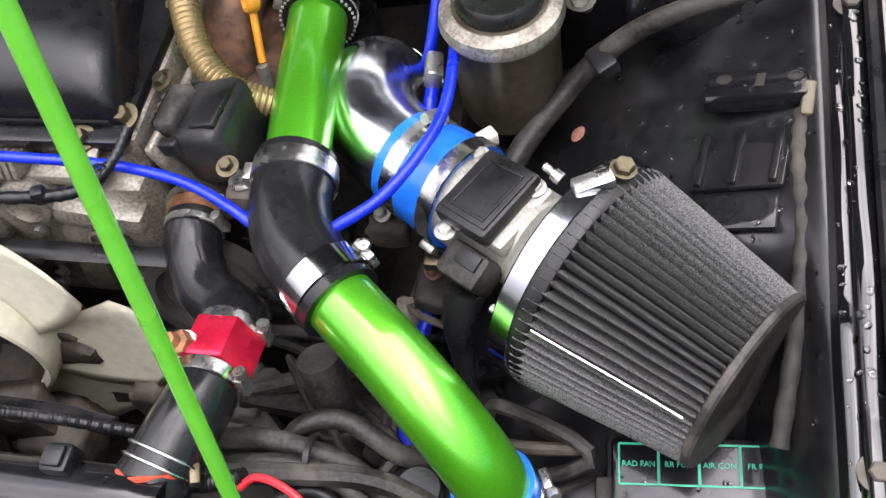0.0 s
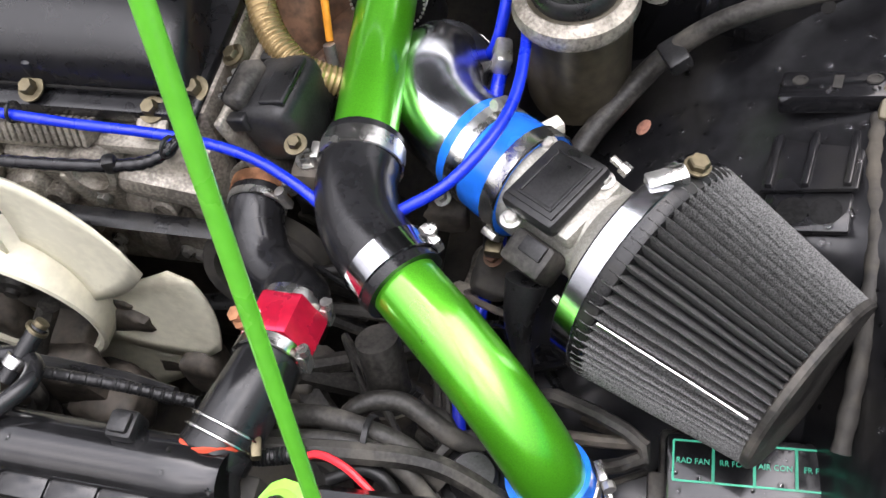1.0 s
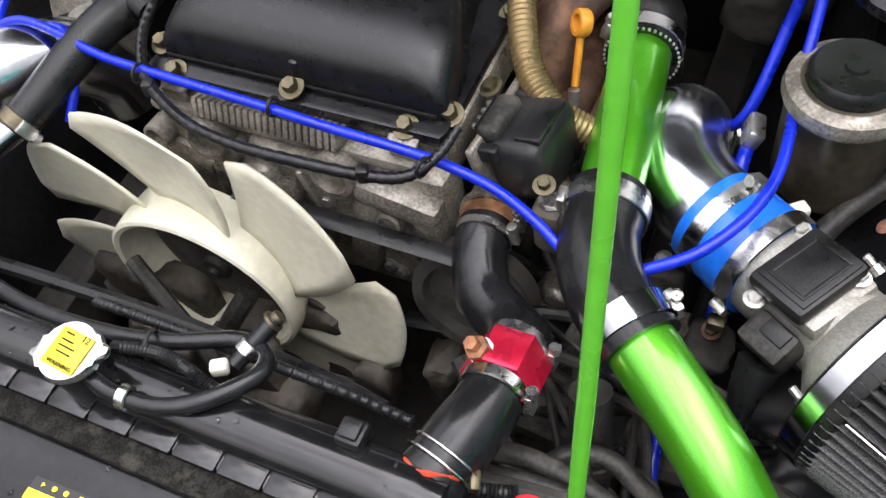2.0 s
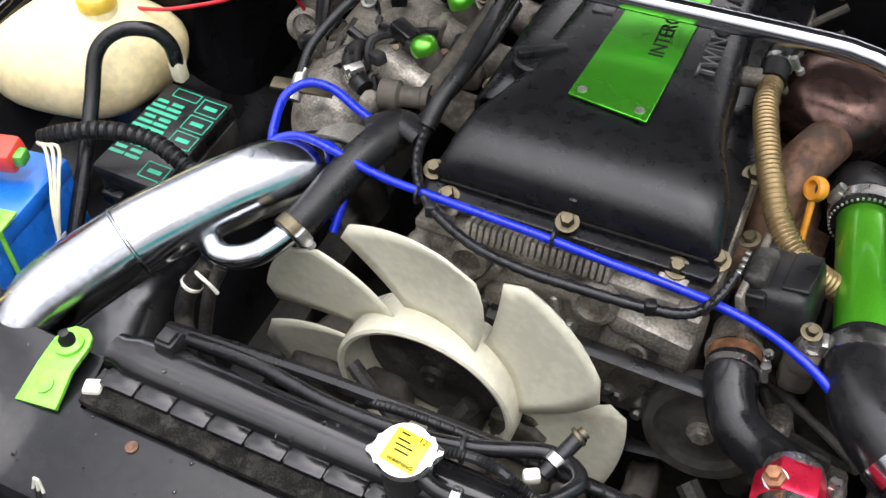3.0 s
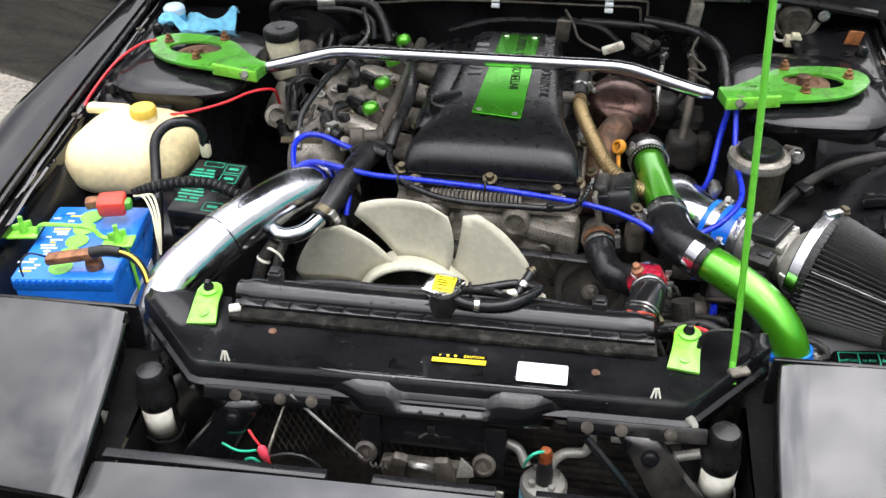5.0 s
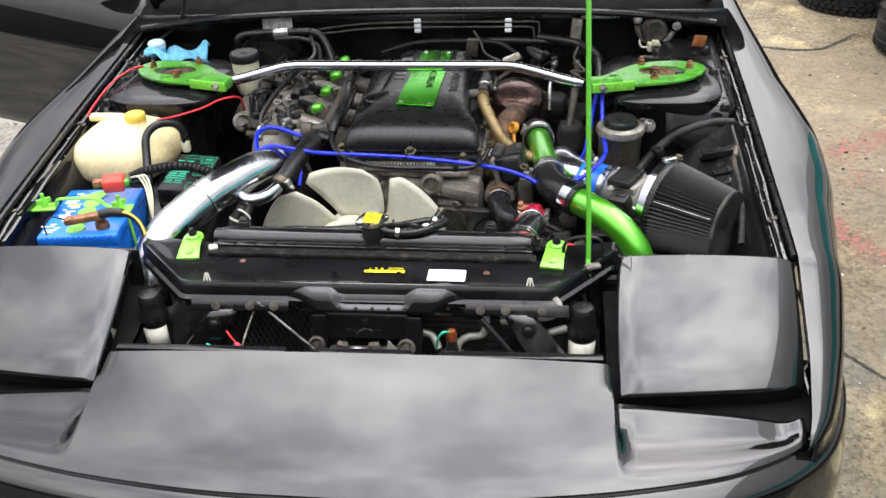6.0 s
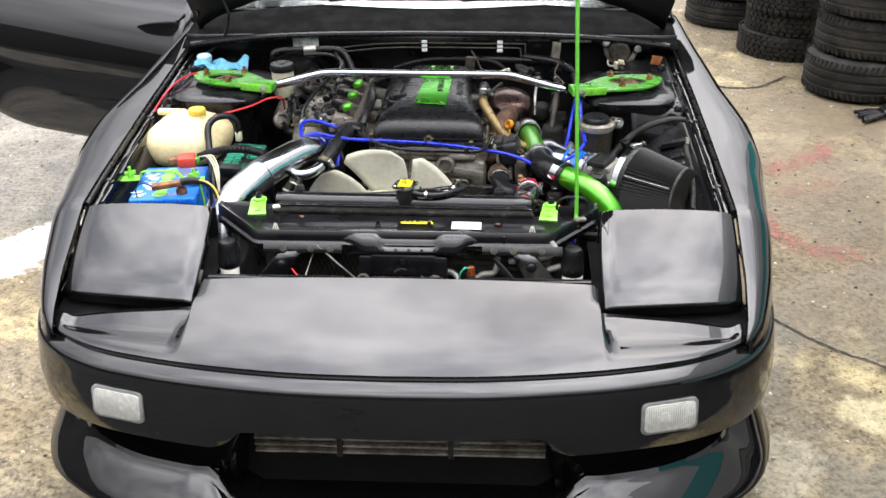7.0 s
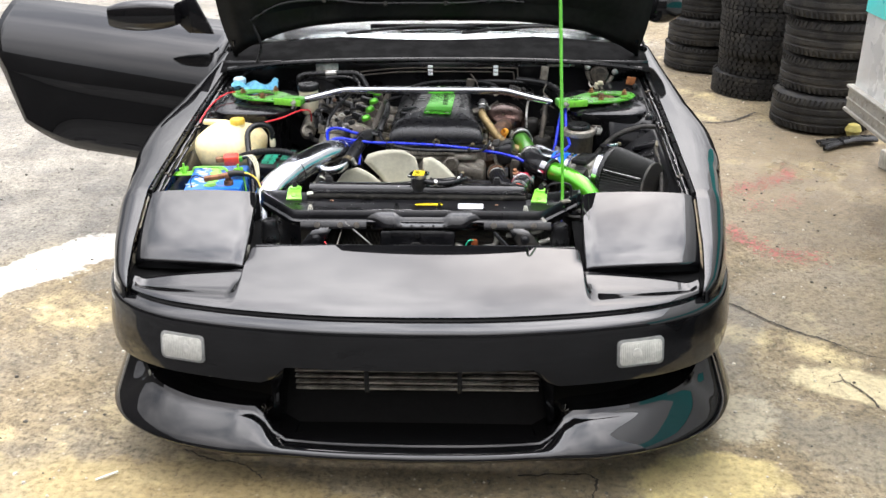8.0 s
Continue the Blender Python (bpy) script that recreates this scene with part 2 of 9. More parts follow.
PLASTIC = stuff("black_plastic", (0.012, 0.012, 0.0125), 0.34, spec=0.32, var=0.5, scale=25, fine=420, bump=0.16, rvar=0.12, dirt=(0.03, 0.028, 0.025), dirt_amount=0.25)
DUSTY = stuff("dusty_black_plastic", (0.026, 0.0245, 0.022), 0.5, spec=0.3, var=0.55, scale=22, fine=260, bump=0.25, dirt=(0.11, 0.10, 0.085), dirt_amount=0.4)
GLOSSP = stuff("glossy_black_plastic", (0.008, 0.008, 0.0085), 0.2, var=0.3, scale=20, bump=0.08, rvar=0.08, spec=0.25, coat=0.5, coat_rough=0.1)
MATTE = stuff("matte_black_plastic", (0.012, 0.012, 0.012), 0.85, var=0.3, scale=20, fine=300, bump=0.15, rvar=0.08, spec=0.0)
CRACKLE = stuff("crackle_black", (0.0065, 0.0065, 0.0075), 0.29, spec=0.4, var=0.15, scale=60, fine=700, bump=0.10, depth=0.0006, rvar=0.05)
GREEN = stuff("green_metallic", (0.10, 0.50, 0.02), 0.3, metal=0.72, var=0.12, scale=6, fine=900, bump=0.02, coat=1.0, rvar=0.04, coat_rough=0.1)
RODG = stuff("green_rod_paint", (0.10, 0.43, 0.028), 0.3, var=0.06, scale=12, bump=0.02, coat=0.5)
LIME = stuff("lime_paint", (0.20, 0.62, 0.05), 0.35, var=0.12, scale=25, bump=0.05, coat=0.3, dirt=(0.12, 0.14, 0.06), dirt_amount=0.15)
PLATE = stuff("green_plate", (0.08, 0.46, 0.03), 0.27, metal=0.8, var=0.06, scale=5, fine=60, bump=0.006, rvar=0.05)
STRUTG = stuff("green_brace_paint", (0.075, 0.33, 0.03), 0.3, var=0.15, scale=20, bump=0.05, coat=0.4, dirt=(0.06, 0.10, 0.03), dirt_amount=0.25)
BLUE = stuff("blue_silicone", (0.012, 0.16, 0.75), 0.25, var=0.12, scale=14, bump=0.05, coat=0.2, rvar=0.08)
BLUEH = stuff("blue_vacuum_hose", (0.004, 0.022, 0.50), 0.30, var=0.12, scale=30, bump=0.04)
PIPEA = stuff("hand_polished_alloy", (0.60, 0.62, 0.66), 0.21, metal=1.0, var=0.10, scale=14, fine=160, bump=0.04, rvar=0.10)
CHROME = stuff("polished_alloy", (0.45, 0.46, 0.49), 0.13, metal=1.0, var=0.04, scale=10, fine=120, bump=0.02, rvar=0.04)
BRUSH = stuff("stainless_band", (0.62, 0.62, 0.60), 0.26, metal=1.0, var=0.12, scale=40, fine=400, bump=0.06)
ALLOY = stuff("cast_alloy", (0.29, 0.265, 0.225), 0.40, metal=0.6, var=0.4, scale=20, fine=320, bump=0.4, dirt=(0.055, 0.045, 0.032), dirt_amount=0.62)
ALLOYC = stuff("clean_cast_alloy", (0.33, 0.32, 0.285), 0.5, metal=0.5, var=0.2, scale=20, fine=400, bump=0.4, dirt=(0.16, 0.14, 0.10), dirt_amount=0.3)
GRIME = stuff("oily_iron", (0.060, 0.051, 0.041), 0.6, metal=0.2, var=0.5, scale=18, bump=0.4, dirt=(0.10, 0.085, 0.065), dirt_amount=0.4)
RUST = stuff("rusty_steel", (0.14, 0.075, 0.045), 0.7, metal=0.3, var=0.45, scale=25, bump=0.4, dirt=(0.06, 0.04, 0.03), dirt_amount=0.4)
HEAT = stuff("heat_tinted_steel", (0.085, 0.05, 0.042), 0.28, metal=0.85, var=0.35, scale=14, bump=0.1, dirt=(0.07, 0.05, 0.04), dirt_amount=0.3)
ZINC = stuff("yellow_zinc", (0.13, 0.11, 0.07), 0.45, metal=0.9, var=0.25, scale=60, bump=0.1)
STEEL = stuff("plain_steel", (0.5, 0.49, 0.46), 0.35, metal=0.9, var=0.25, scale=40, bump=0.1, dirt=(0.15, 0.11, 0.07), dirt_amount=0.2)
CREAM = stuff("cream_plastic", (0.66, 0.62, 0.44), 0.38, var=0.10, scale=8, bump=0.05, dirt=(0.36, 0.32, 0.20), dirt_amount=0.12)
FANP = stuff("ivory_fan_plastic", (0.66, 0.635, 0.50), 0.42, var=0.08, scale=12, bump=0.05, dirt=(0.40, 0.37, 0.27), dirt_amount=0.15)
TANK = stuff("aged_white_tank", (0.86, 0.72, 0.40), 0.35, var=0.12, scale=6, bump=0.05, rvar=0.08, dirt=(0.62, 0.44, 0.18), dirt_amount=0.2)
YELLOW = stuff("yellow_cap", (0.85, 0.58, 0.08), 0.4, var=0.1, bump=0.05)
ORANGE = stuff("orange_plastic", (0.72, 0.29, 0.03), 0.35, var=0.15, bump=0.05)
RED = stuff("red_anodised", (0.62, 0.015, 0.05), 0.28, metal=0.6, var=0.12, scale=20, bump=0.05)
REDP = stuff("red_plastic", (0.70, 0.05, 0.03), 0.4, var=0.2, bump=0.05)
REDW = stuff("red_wire", (0.65, 0.02, 0.03), 0.4, var=0.1, bump=0.0)
SEAL = stuff("orange_sealant", (0.45, 0.05, 0.02), 0.5, var=0.2, scale=80, bump=0.3)
WHITE = stuff("white_label", (0.78, 0.80, 0.82), 0.45, var=0.05, bump=0.02)
OFFW = stuff("stained_white_label", (0.70, 0.68, 0.58), 0.5, var=0.1, scale=40, bump=0.05, dirt=(0.3, 0.25, 0.18), dirt_amount=0.3)
LABELY = stuff("yellow_label", (0.88, 0.70, 0.02), 0.4, var=0.06, bump=0.02)
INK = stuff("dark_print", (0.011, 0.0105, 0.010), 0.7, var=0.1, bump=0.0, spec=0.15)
TEAL = stuff("green_print", (0.02, 0.42, 0.25), 0.45, var=0.1, bump=0.0)
BATT = stuff("blue_battery", (0.01, 0.16, 0.66), 0.3, var=0.12, scale=10, bump=0.04, coat=0.2)
BLUEL = stuff("light_blue_label", (0.15, 0.50, 0.68), 0.4, var=0.15, bump=0.03)
COPPER = stuff("corroded_terminal", (0.26, 0.12, 0.06), 0.55, metal=0.5, var=0.4, scale=50, bump=0.3)
BRAID = stuff("gold_braid", (0.26, 0.185, 0.085), 0.30, metal=0.6, var=0.12, scale=25, fine=500, bump=0.15)
FILTER = stuff("filter_mesh", (0.060, 0.060, 0.058), 0.5, metal=0.3, var=0.9, scale=1000, fine=1600, bump=0.6, depth=0.0006)
TYRE = stuff("old_tyre_rubber", (0.020, 0.0195, 0.019), 0.62, var=0.4, scale=9, fine=120, bump=0.3, spec=0.3, dirt=(0.07, 0.064, 0.054), dirt_amount=0.32)
VAN = stuff("white_van_paint", (0.88, 0.89, 0.88), 0.35, var=0.05, scale=3, bump=0.03, coat=0.3)
VANS = stuff("teal_stripe", (0.05, 0.62, 0.60), 0.35, var=0.06, bump=0.02)
RAG = stuff("blue_rag", (0.14, 0.44, 0.62), 0.7, var=0.2, scale=40, bump=0.3)


def clear(name, tint, rough=0.02, ior=1.5):
    ma = bpy.data.materials.new(name)
    ma.use_nodes = True
    bs = ma.node_tree.nodes["Principled BSDF"]
    bs.inputs["Base Color"].default_value = (*tint, 1)
    bs.inputs["Roughness"].default_value, bs.inputs["IOR"].default_value = rough, ior
    bs.inputs["Transmission Weight"].default_value = 1.0
    return ma


GLASS = clear("window_glass", (0.75, 0.82, 0.80))
LENS = clear("clear_lens", (0.95, 0.95, 0.93), 0.3)
WATER = clear("water", (1, 1, 1), 0.0, 1.33)

# ---- ground ----
def ground_material():
    ma = bpy.data.materials.new("wet_patched_concrete")
    ma.use_nodes = True
    N, L = ma.node_tree.nodes, ma.node_tree.links
    bs = N["Principled BSDF"]
    tc = N.new("ShaderNodeTexCoord")

    def noise_node(scale, detail, rough=0.6, vec=None):
        n = N.new("ShaderNodeTexNoise")
        n.inputs["Scale"].default_value, n.inputs["Detail"].default_value, n.inputs["Roughness"].default_value = scale, detail, rough
        L.new(vec or tc.outputs["Object"], n.inputs["Vector"])
        return n.outputs["Fac"]

    def ramp(src, *stops):
        r = N.new("ShaderNodeValToRGB")
        e = r.color_ramp.elements
        while len(e) < len(stops):
            e.new(0.5)
        for k, (p, c) in zip(e, stops):
            k.position, k.color = p, (*c, 1)
        L.new(src, r.inputs["Fac"])
        return r.outputs["Color"]

    def mix(f, a, b, kind="MIX"):
        m = N.new("ShaderNodeMix")
        m.data_type, m.blend_type = "RGBA", kind
        for sock, v in ((0, f), (6, a), (7, b)):
            if isinstance(v, (int, float)):
                m.inputs[sock].default_value = v
            elif isinstance(v, tuple):
                m.inputs[sock].default_value = (*v, 1)
            else:
                L.new(v, m.inputs[sock])
        return m.outputs[2]

    base = ramp(noise_node(1.1, 9, 0.62), (0.32, (0.20, 0.155, 0.088)), (0.5, (0.335, 0.268, 0.162)), (0.68, (0.47, 0.395, 0.265)))
    mid = ramp(noise_node(7, 8, 0.75), (0.34, (0.34, 0.31, 0.27)), (0.56, (1.0, 1.0, 1.0)))
    grain = ramp(noise_node(55, 6, 0.8), (0.36, (0.20, 0.18, 0.15)), (0.50, (0.85, 0.85, 0.85)), (0.66, (1.25, 1.22, 1.15)))
    col = mix(0.85, mix(0.62, base, mid, "MULTIPLY"), grain, "MULTIPLY")
    chips = N.new("ShaderNodeTexVoronoi")
    chips.inputs["Scale"].default_value = 42
    L.new(tc.outputs["Object"], chips.inputs["Vector"])
    pick = ramp(noise_node(20, 3), (0.48, (0, 0, 0)), (0.58, (1, 1, 1)))
    col = mix(mix(1.0, ramp(chips.outputs["Distance"], (0.10, (0.8, 0.8, 0.8)), (0.22, (0, 0, 0))), pick, "MULTIPLY"), col, (0.60, 0.55, 0.45))
    pits = N.new("ShaderNodeTexVoronoi")
    pits.inputs["Scale"].default_value = 26
    L.new(tc.outputs["Object"], pits.inputs["Vector"])
    pick2 = ramp(noise_node(5, 4), (0.50, (0, 0, 0)), (0.60, (1, 1, 1)))
    col = mix(mix(1.0, ramp(pits.outputs["Distance"], (0.12, (0.8, 0.8, 0.8)), (0.26, (0, 0, 0))), pick2, "MULTIPLY"), col, (0.07, 0.06, 0.05))
    stain = ramp(noise_node(2.2, 8, 0.72), (0.46, (0, 0, 0)), (0.62, (1, 1, 1)))
    col = mix(stain, col, mix(0.55, col, mix(0.7, (0.15, 0.13, 0.10), grain, "MULTIPLY")))
    ochre = ramp(noise_node(1.7, 7, 0.68), (0.56, (0, 0, 0)), (0.66, (0.85, 0.85, 0.85)))
    col = mix(ochre, col, mix(0.8, (0.66, 0.54, 0.29), grain, "MULTIPLY"))

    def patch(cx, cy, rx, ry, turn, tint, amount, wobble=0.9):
        """An uneven patch of tint, mostly stains, round a point of the yard."""
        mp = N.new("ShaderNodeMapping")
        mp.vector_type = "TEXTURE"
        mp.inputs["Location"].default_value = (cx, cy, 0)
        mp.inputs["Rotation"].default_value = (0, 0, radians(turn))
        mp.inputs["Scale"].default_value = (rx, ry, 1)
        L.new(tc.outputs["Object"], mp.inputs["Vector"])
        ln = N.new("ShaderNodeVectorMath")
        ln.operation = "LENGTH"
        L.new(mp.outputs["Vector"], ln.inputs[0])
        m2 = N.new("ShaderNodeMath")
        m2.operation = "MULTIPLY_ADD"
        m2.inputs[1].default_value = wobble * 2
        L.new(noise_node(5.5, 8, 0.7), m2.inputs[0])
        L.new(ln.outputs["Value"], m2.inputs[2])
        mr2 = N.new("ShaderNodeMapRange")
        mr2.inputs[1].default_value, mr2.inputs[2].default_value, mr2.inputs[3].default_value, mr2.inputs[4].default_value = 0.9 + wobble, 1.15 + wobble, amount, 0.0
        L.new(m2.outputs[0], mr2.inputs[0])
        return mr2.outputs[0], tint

    # grey asphalt towards the open door's side
    sx = N.new("ShaderNodeSeparateXYZ")
    L.new(tc.outputs["Object"], sx.inputs[0])
    ad = N.new("ShaderNodeMath")
    ad.operation = "MULTIPLY_ADD"
    ad.inputs[1].default_value = 1.2
    L.new(noise_node(1.2, 6), ad.inputs[0])
    lean = N.new("ShaderNodeMath")
    lean.operation = "MULTIPLY_ADD"
    lean.inputs[1].default_value = -0.35
    L.new(sx.outputs["Y"], lean.inputs[0])
    L.new(sx.outputs["X"], lean.inputs[2])
    L.new(lean.outputs[0], ad.inputs[2])
    mr = N.new("ShaderNodeMapRange")
    mr.inputs[1].default_value, mr.inputs[2].default_value, mr.inputs[3].default_value, mr.inputs[4].default_value = -1.75, -1.3, 0.85, 0.0
    L.new(ad.outputs[0], mr.inputs[0])
    bands = ramp(noise_node(2.4, 7, 0.7), (0.40, (0.17, 0.165, 0.15)), (0.62, (0.37, 0.345, 0.29)))
    col = mix(mr.outputs[0], col, mix(0.85, bands, grain, "MULTIPLY"))
    # the two palest patches paint the sky's reflection in a puddle as colour
    for fac, tint in (patch(1.9, 2.6, 1.1, 1.0, 20, (0.235, 0.185, 0.12), 0.55), patch(1.55, 1.25, 0.45, 0.28, 15, (0.26, 0.22, 0.16), 0.5), patch(1.35, 0.25, 0.35, 0.16, -35, (0.20, 0.185, 0.15), 0.5),
                      patch(0.98, 0.95, 0.16, 0.30, -25, (0.21, 0.195, 0.165), 0.5), patch(-1.62, 1.42, 0.38, 0.15, 56, (0.80, 0.77, 0.68), 0.88, 1.1), patch(-1.88, 1.12, 0.26, 0.13, 30, (0.80, 0.77, 0.68), 0.88, 1.1),
                      patch(-1.25, 1.35, 0.20, 0.10, 40, (0.22, 0.20, 0.16), 0.5), patch(1.42, 0.62, 0.22, 0.09, -20, (0.72, 0.62, 0.38), 0.7), patch(0.82, 0.12, 0.22, 0.11, 10, (0.62, 0.50, 0.22), 0.8), patch(-0.55, 0.0, 0.5, 0.14, -8, (0.42, 0.31, 0.13), 0.6),
                      # the last patch is a wide, thin, darker strip along the car's front
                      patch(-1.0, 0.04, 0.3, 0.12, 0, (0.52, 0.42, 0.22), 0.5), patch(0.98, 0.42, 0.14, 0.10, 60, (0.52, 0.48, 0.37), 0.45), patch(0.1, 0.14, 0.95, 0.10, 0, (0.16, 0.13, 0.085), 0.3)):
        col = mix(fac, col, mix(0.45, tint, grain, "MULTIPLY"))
    # unseen ground before the car, made dark to dim the bumper and door reflections
    unseen_dark = N.new("ShaderNodeMath")
    unseen_dark.operation = "MULTIPLY_ADD"
    unseen_dark.inputs[1].default_value = 0.5
    L.new(noise_node(1.5, 6), unseen_dark.inputs[0])
    L.new(sx.outputs["Y"], unseen_dark.inputs[2])
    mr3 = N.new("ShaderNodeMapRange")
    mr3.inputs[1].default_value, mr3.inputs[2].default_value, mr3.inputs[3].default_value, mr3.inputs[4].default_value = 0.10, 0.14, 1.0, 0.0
    L.new(unseen_dark.outputs[0], mr3.inputs[0])
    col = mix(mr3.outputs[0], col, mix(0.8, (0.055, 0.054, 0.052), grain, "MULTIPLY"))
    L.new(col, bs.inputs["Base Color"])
    wet = ramp(noise_node(1.3, 6, 0.6), (0.34, (0.22, 0.22, 0.22)), (0.44, (0.55, 0.55, 0.55)), (0.6, (0.85, 0.85, 0.85)))
    L.new(wet, bs.inputs["Roughness"])
    bp = N.new("ShaderNodeBump")
    bp.inputs["Strength"].default_value, bp.inputs["Distance"].default_value = 0.8, 0.006
    L.new(mix(0.5, grain, mid), bp.inputs["Height"])
    L.new(bp.outputs["Normal"], bs.inputs["Normal"])
    return ma


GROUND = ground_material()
bm = B()


def ground_z(x, y):
    return 0.008 * noise.noise(Vector((x * 0.8, y * 0.8, 0))) - 0.006


steps = [-400, -120, -40, -15, -8, -5] + lin(-4, 4, 65) + [5, 8, 15, 40, 120, 400]
sheet(bm, lambda u, v: (u, v + 1.5, ground_z(u, v) if abs(u) < 6 and abs(v) < 6 else -0.006), steps, steps)
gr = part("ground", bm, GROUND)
tagged(gr, "wet patchy stained concrete yard ground", "ground", kind="structure")

CRACK = stuff("crack_dirt", (0.05, 0.043, 0.035), 0.9, var=0.3, scale=40, bump=0.3)


def crack(pts, w, seed):
    rnd = random.Random(seed)
    P = spline([(x, y, 0) for x, y in pts], 12)
    bm = B()
    L, R = [], []
    for i, p in enumerate(P):
        d = (P[min(i + 1, len(P) - 1)] - P[max(0, i - 1)]).normalized()
        s = Vector((-d.y, d.x, 0))
        q = p + s * rnd.uniform(-0.004, 0.004)
        k = w * rnd.uniform(0.3, 1.0)
        for out, sg in ((L, 1), (R, -1)):
            a = q + s * sg * k
            out.append(bm.verts.new((a.x, a.y, ground_z(a.x, a.y - 1.5) + 0.004)))
    for i in range(len(P) - 1):
        bm.faces.new((L[i], L[i + 1], R[i + 1], R[i]))
    part("crack", bm, CRACK, gr, "dark dirt-filled crack in the concrete")


crack([(0.92, 1.26), (1.02, 1.19), (1.12, 1.16), (1.22, 1.04), (1.31, 0.955), (1.36, 0.93), (1.42, 0.88)], 0.006, 1)
crack([(1.35, 0.66), (1.38, 0.61), (1.40, 0.56), (1.41, 0.50)], 0.005, 3)
crack([(1.31, 0.64), (1.35, 0.655), (1.352, 0.70)], 0.003, 6)
crack([(1.42, 0.88), (1.48, 0.82), (1.60, 0.78)], 0.0025, 7)
crack([(1.18, 3.60), (1.36, 3.62), (1.50, 3.58), (1.64, 3.59), (1.74, 3.68), (1.85, 3.80)], 0.013, 2)
crack([(-0.66, 0.20), (-0.56, 0.15), (-0.48, 0.14), (-0.40, 0.08)], 0.003, 4)
crack([(0.3, 0.12), (0.5, 0.13), (0.5, 0.03), (0.52, -0.1)], 0.004, 5)


def specks(name, n, place, size, mat, label, seed, flat=False, category="gravel"):
    """Many small stones or paint specks lying on the ground, in one mesh."""
    rnd = random.Random(seed)
    V, F = [], []
    for _ in range(n):
        x, y = place(rnd)
        z = ground_z(x, y - 1.5)
        r = size * rnd.choice((0.5, 0.6, 0.8, 1.0, 1.6)) * rnd.uniform(0.7, 1.2)
        a0, q, b = rnd.uniform(0, 6.28), rnd.uniform(0.6, 1.0), len(V)
        ring = [(x + r * math.cos(a0 + k * 1.0472), y + q * r * math.sin(a0 + k * 1.0472)) for k in range(6)]
        if flat:
            V += [(u, v, z + 0.004) for u, v in ring]
            F.append(tuple(range(b, b + 6)))
        else:
            V += [(u, v, z - 0.002) for u, v in ring] + [(x + (u - x) * 0.72, y + (v - y) * 0.72, z + r * rnd.uniform(0.5, 0.8)) for u, v in ring]
            F.append(tuple(range(b + 6, b + 12)))
            F += [(b + k, b + (k + 1) % 6, b + 6 + (k + 1) % 6, b + 6 + k) for k in range(6)]
    me = bpy.data.meshes.new(name)
    me.from_pydata(V, [], F)
    me.materials.append(mat)
    return tagged(new(name, me), label, category, kind="stuff")


def yard_spot(rnd):
    while True:
        x, y = rnd.uniform(-3.2, 3.2), rnd.uniform(-0.3, 6.0)
        if abs(x) > 0.95 or y < 0.1:
            return x, y


def stroke(path):
    def place(rnd):
        k = rnd.uniform(0, len(path) - 1.001)
        i = int(k)
        p = Vector(path[i]).lerp(Vector(path[i + 1]), k - i)
        return p[0] + rnd.gauss(0, 0.022), p[1] + rnd.gauss(0, 0.045)
    return place


specks("pale_pebbles", 1500, yard_spot, 0.0042, stuff("pale_pebble", (0.55, 0.51, 0.43), 0.8, var=0.3, scale=20, bump=0.2), "pale small pebbles strewn over the yard", 5)
specks("dark_pebbles", 1500, yard_spot, 0.0045, stuff("dark_pebble", (0.10, 0.09, 0.075), 0.8, var=0.4, scale=20, bump=0.2), "dark small pebbles and dirt crumbs over the yard", 6)
SPRAY = stuff("faded_red_spray", (0.36, 0.13, 0.11), 0.8, var=0.2, bump=0.1)
for k, path in enumerate(([(1.405, 2.40), (1.55, 2.48), (1.71, 2.615), (1.76, 2.70)], [(1.284, 1.925), (1.292, 1.80), (1.35, 1.69), (1.46, 1.627), (1.60, 1.62)], [(1.40, 2.16), (1.55, 2.20), (1.68, 2.30)])):
    specks("spray_mark", 650 if k < 2 else 170, stroke(path), 0.0042, SPRAY, "faded red spray paint mark on the concrete", 30 + k, True, "paint mark")
lt = thing("litter_stick", (-0.83, 0.06, 0), "thin pale stick of litter on the concrete", "litter")
part("stick", box(B(), (-0.83, 0.06, 0.005), (0.062, 0.007, 0.005), 0.001, (0, 0, 38)), OFFW, lt)

# plain dark walls out of view, added to darken reflections and low front light
DARK_WALL = stuff("unseen_dark_wall", (0.050, 0.048, 0.045), 0.8, var=0.3, scale=1.5, fine=20, bump=0.2)
for name, at, size in (("unseen_wall_south", (0.0, -7.5, 1.9), (26, 0.2, 3.8)), ("unseen_wall_west", (-9.0, -1.0, 1.6), (0.2, 13, 3.2))):
    tagged(part(name, box(B(), at, size, 0.02), DARK_WALL), "plain dark unseen wall added to darken reflections", "wall", kind="structure")

# ---- car: bodywork ----
car = thing("car", (0, 0, 0), "glossy black sports coupe with raised hood and open door", "car")
car.matrix_basis = pose(0, 1.0, 0, 0, 0, 1.15) @ pose(0, -1.0, 0)
PLAN = [(0, 0), (0.2, 0.006), (0.4, 0.030), (0.55, 0.062), (0.64, 0.092), (0.72, 0.138), (0.78, 0.200), (0.822, 0.290), (0.848, 0.41), (0.862, 0.62)]
half = spline([(x, y, 0) for x, y in PLAN], 6)
FRONT = [Vector((-p.x, p.y, 0)) for p in reversed(half[1:])] + half


def front_y(x):
    x = abs(x)
    for a, b in zip(half, half[1:]):
        if x <= b.x:
            return a.y + (b.y - a.y) * (x - a.x) / max(1e-6, b.x - a.x)
    return half[-1].y


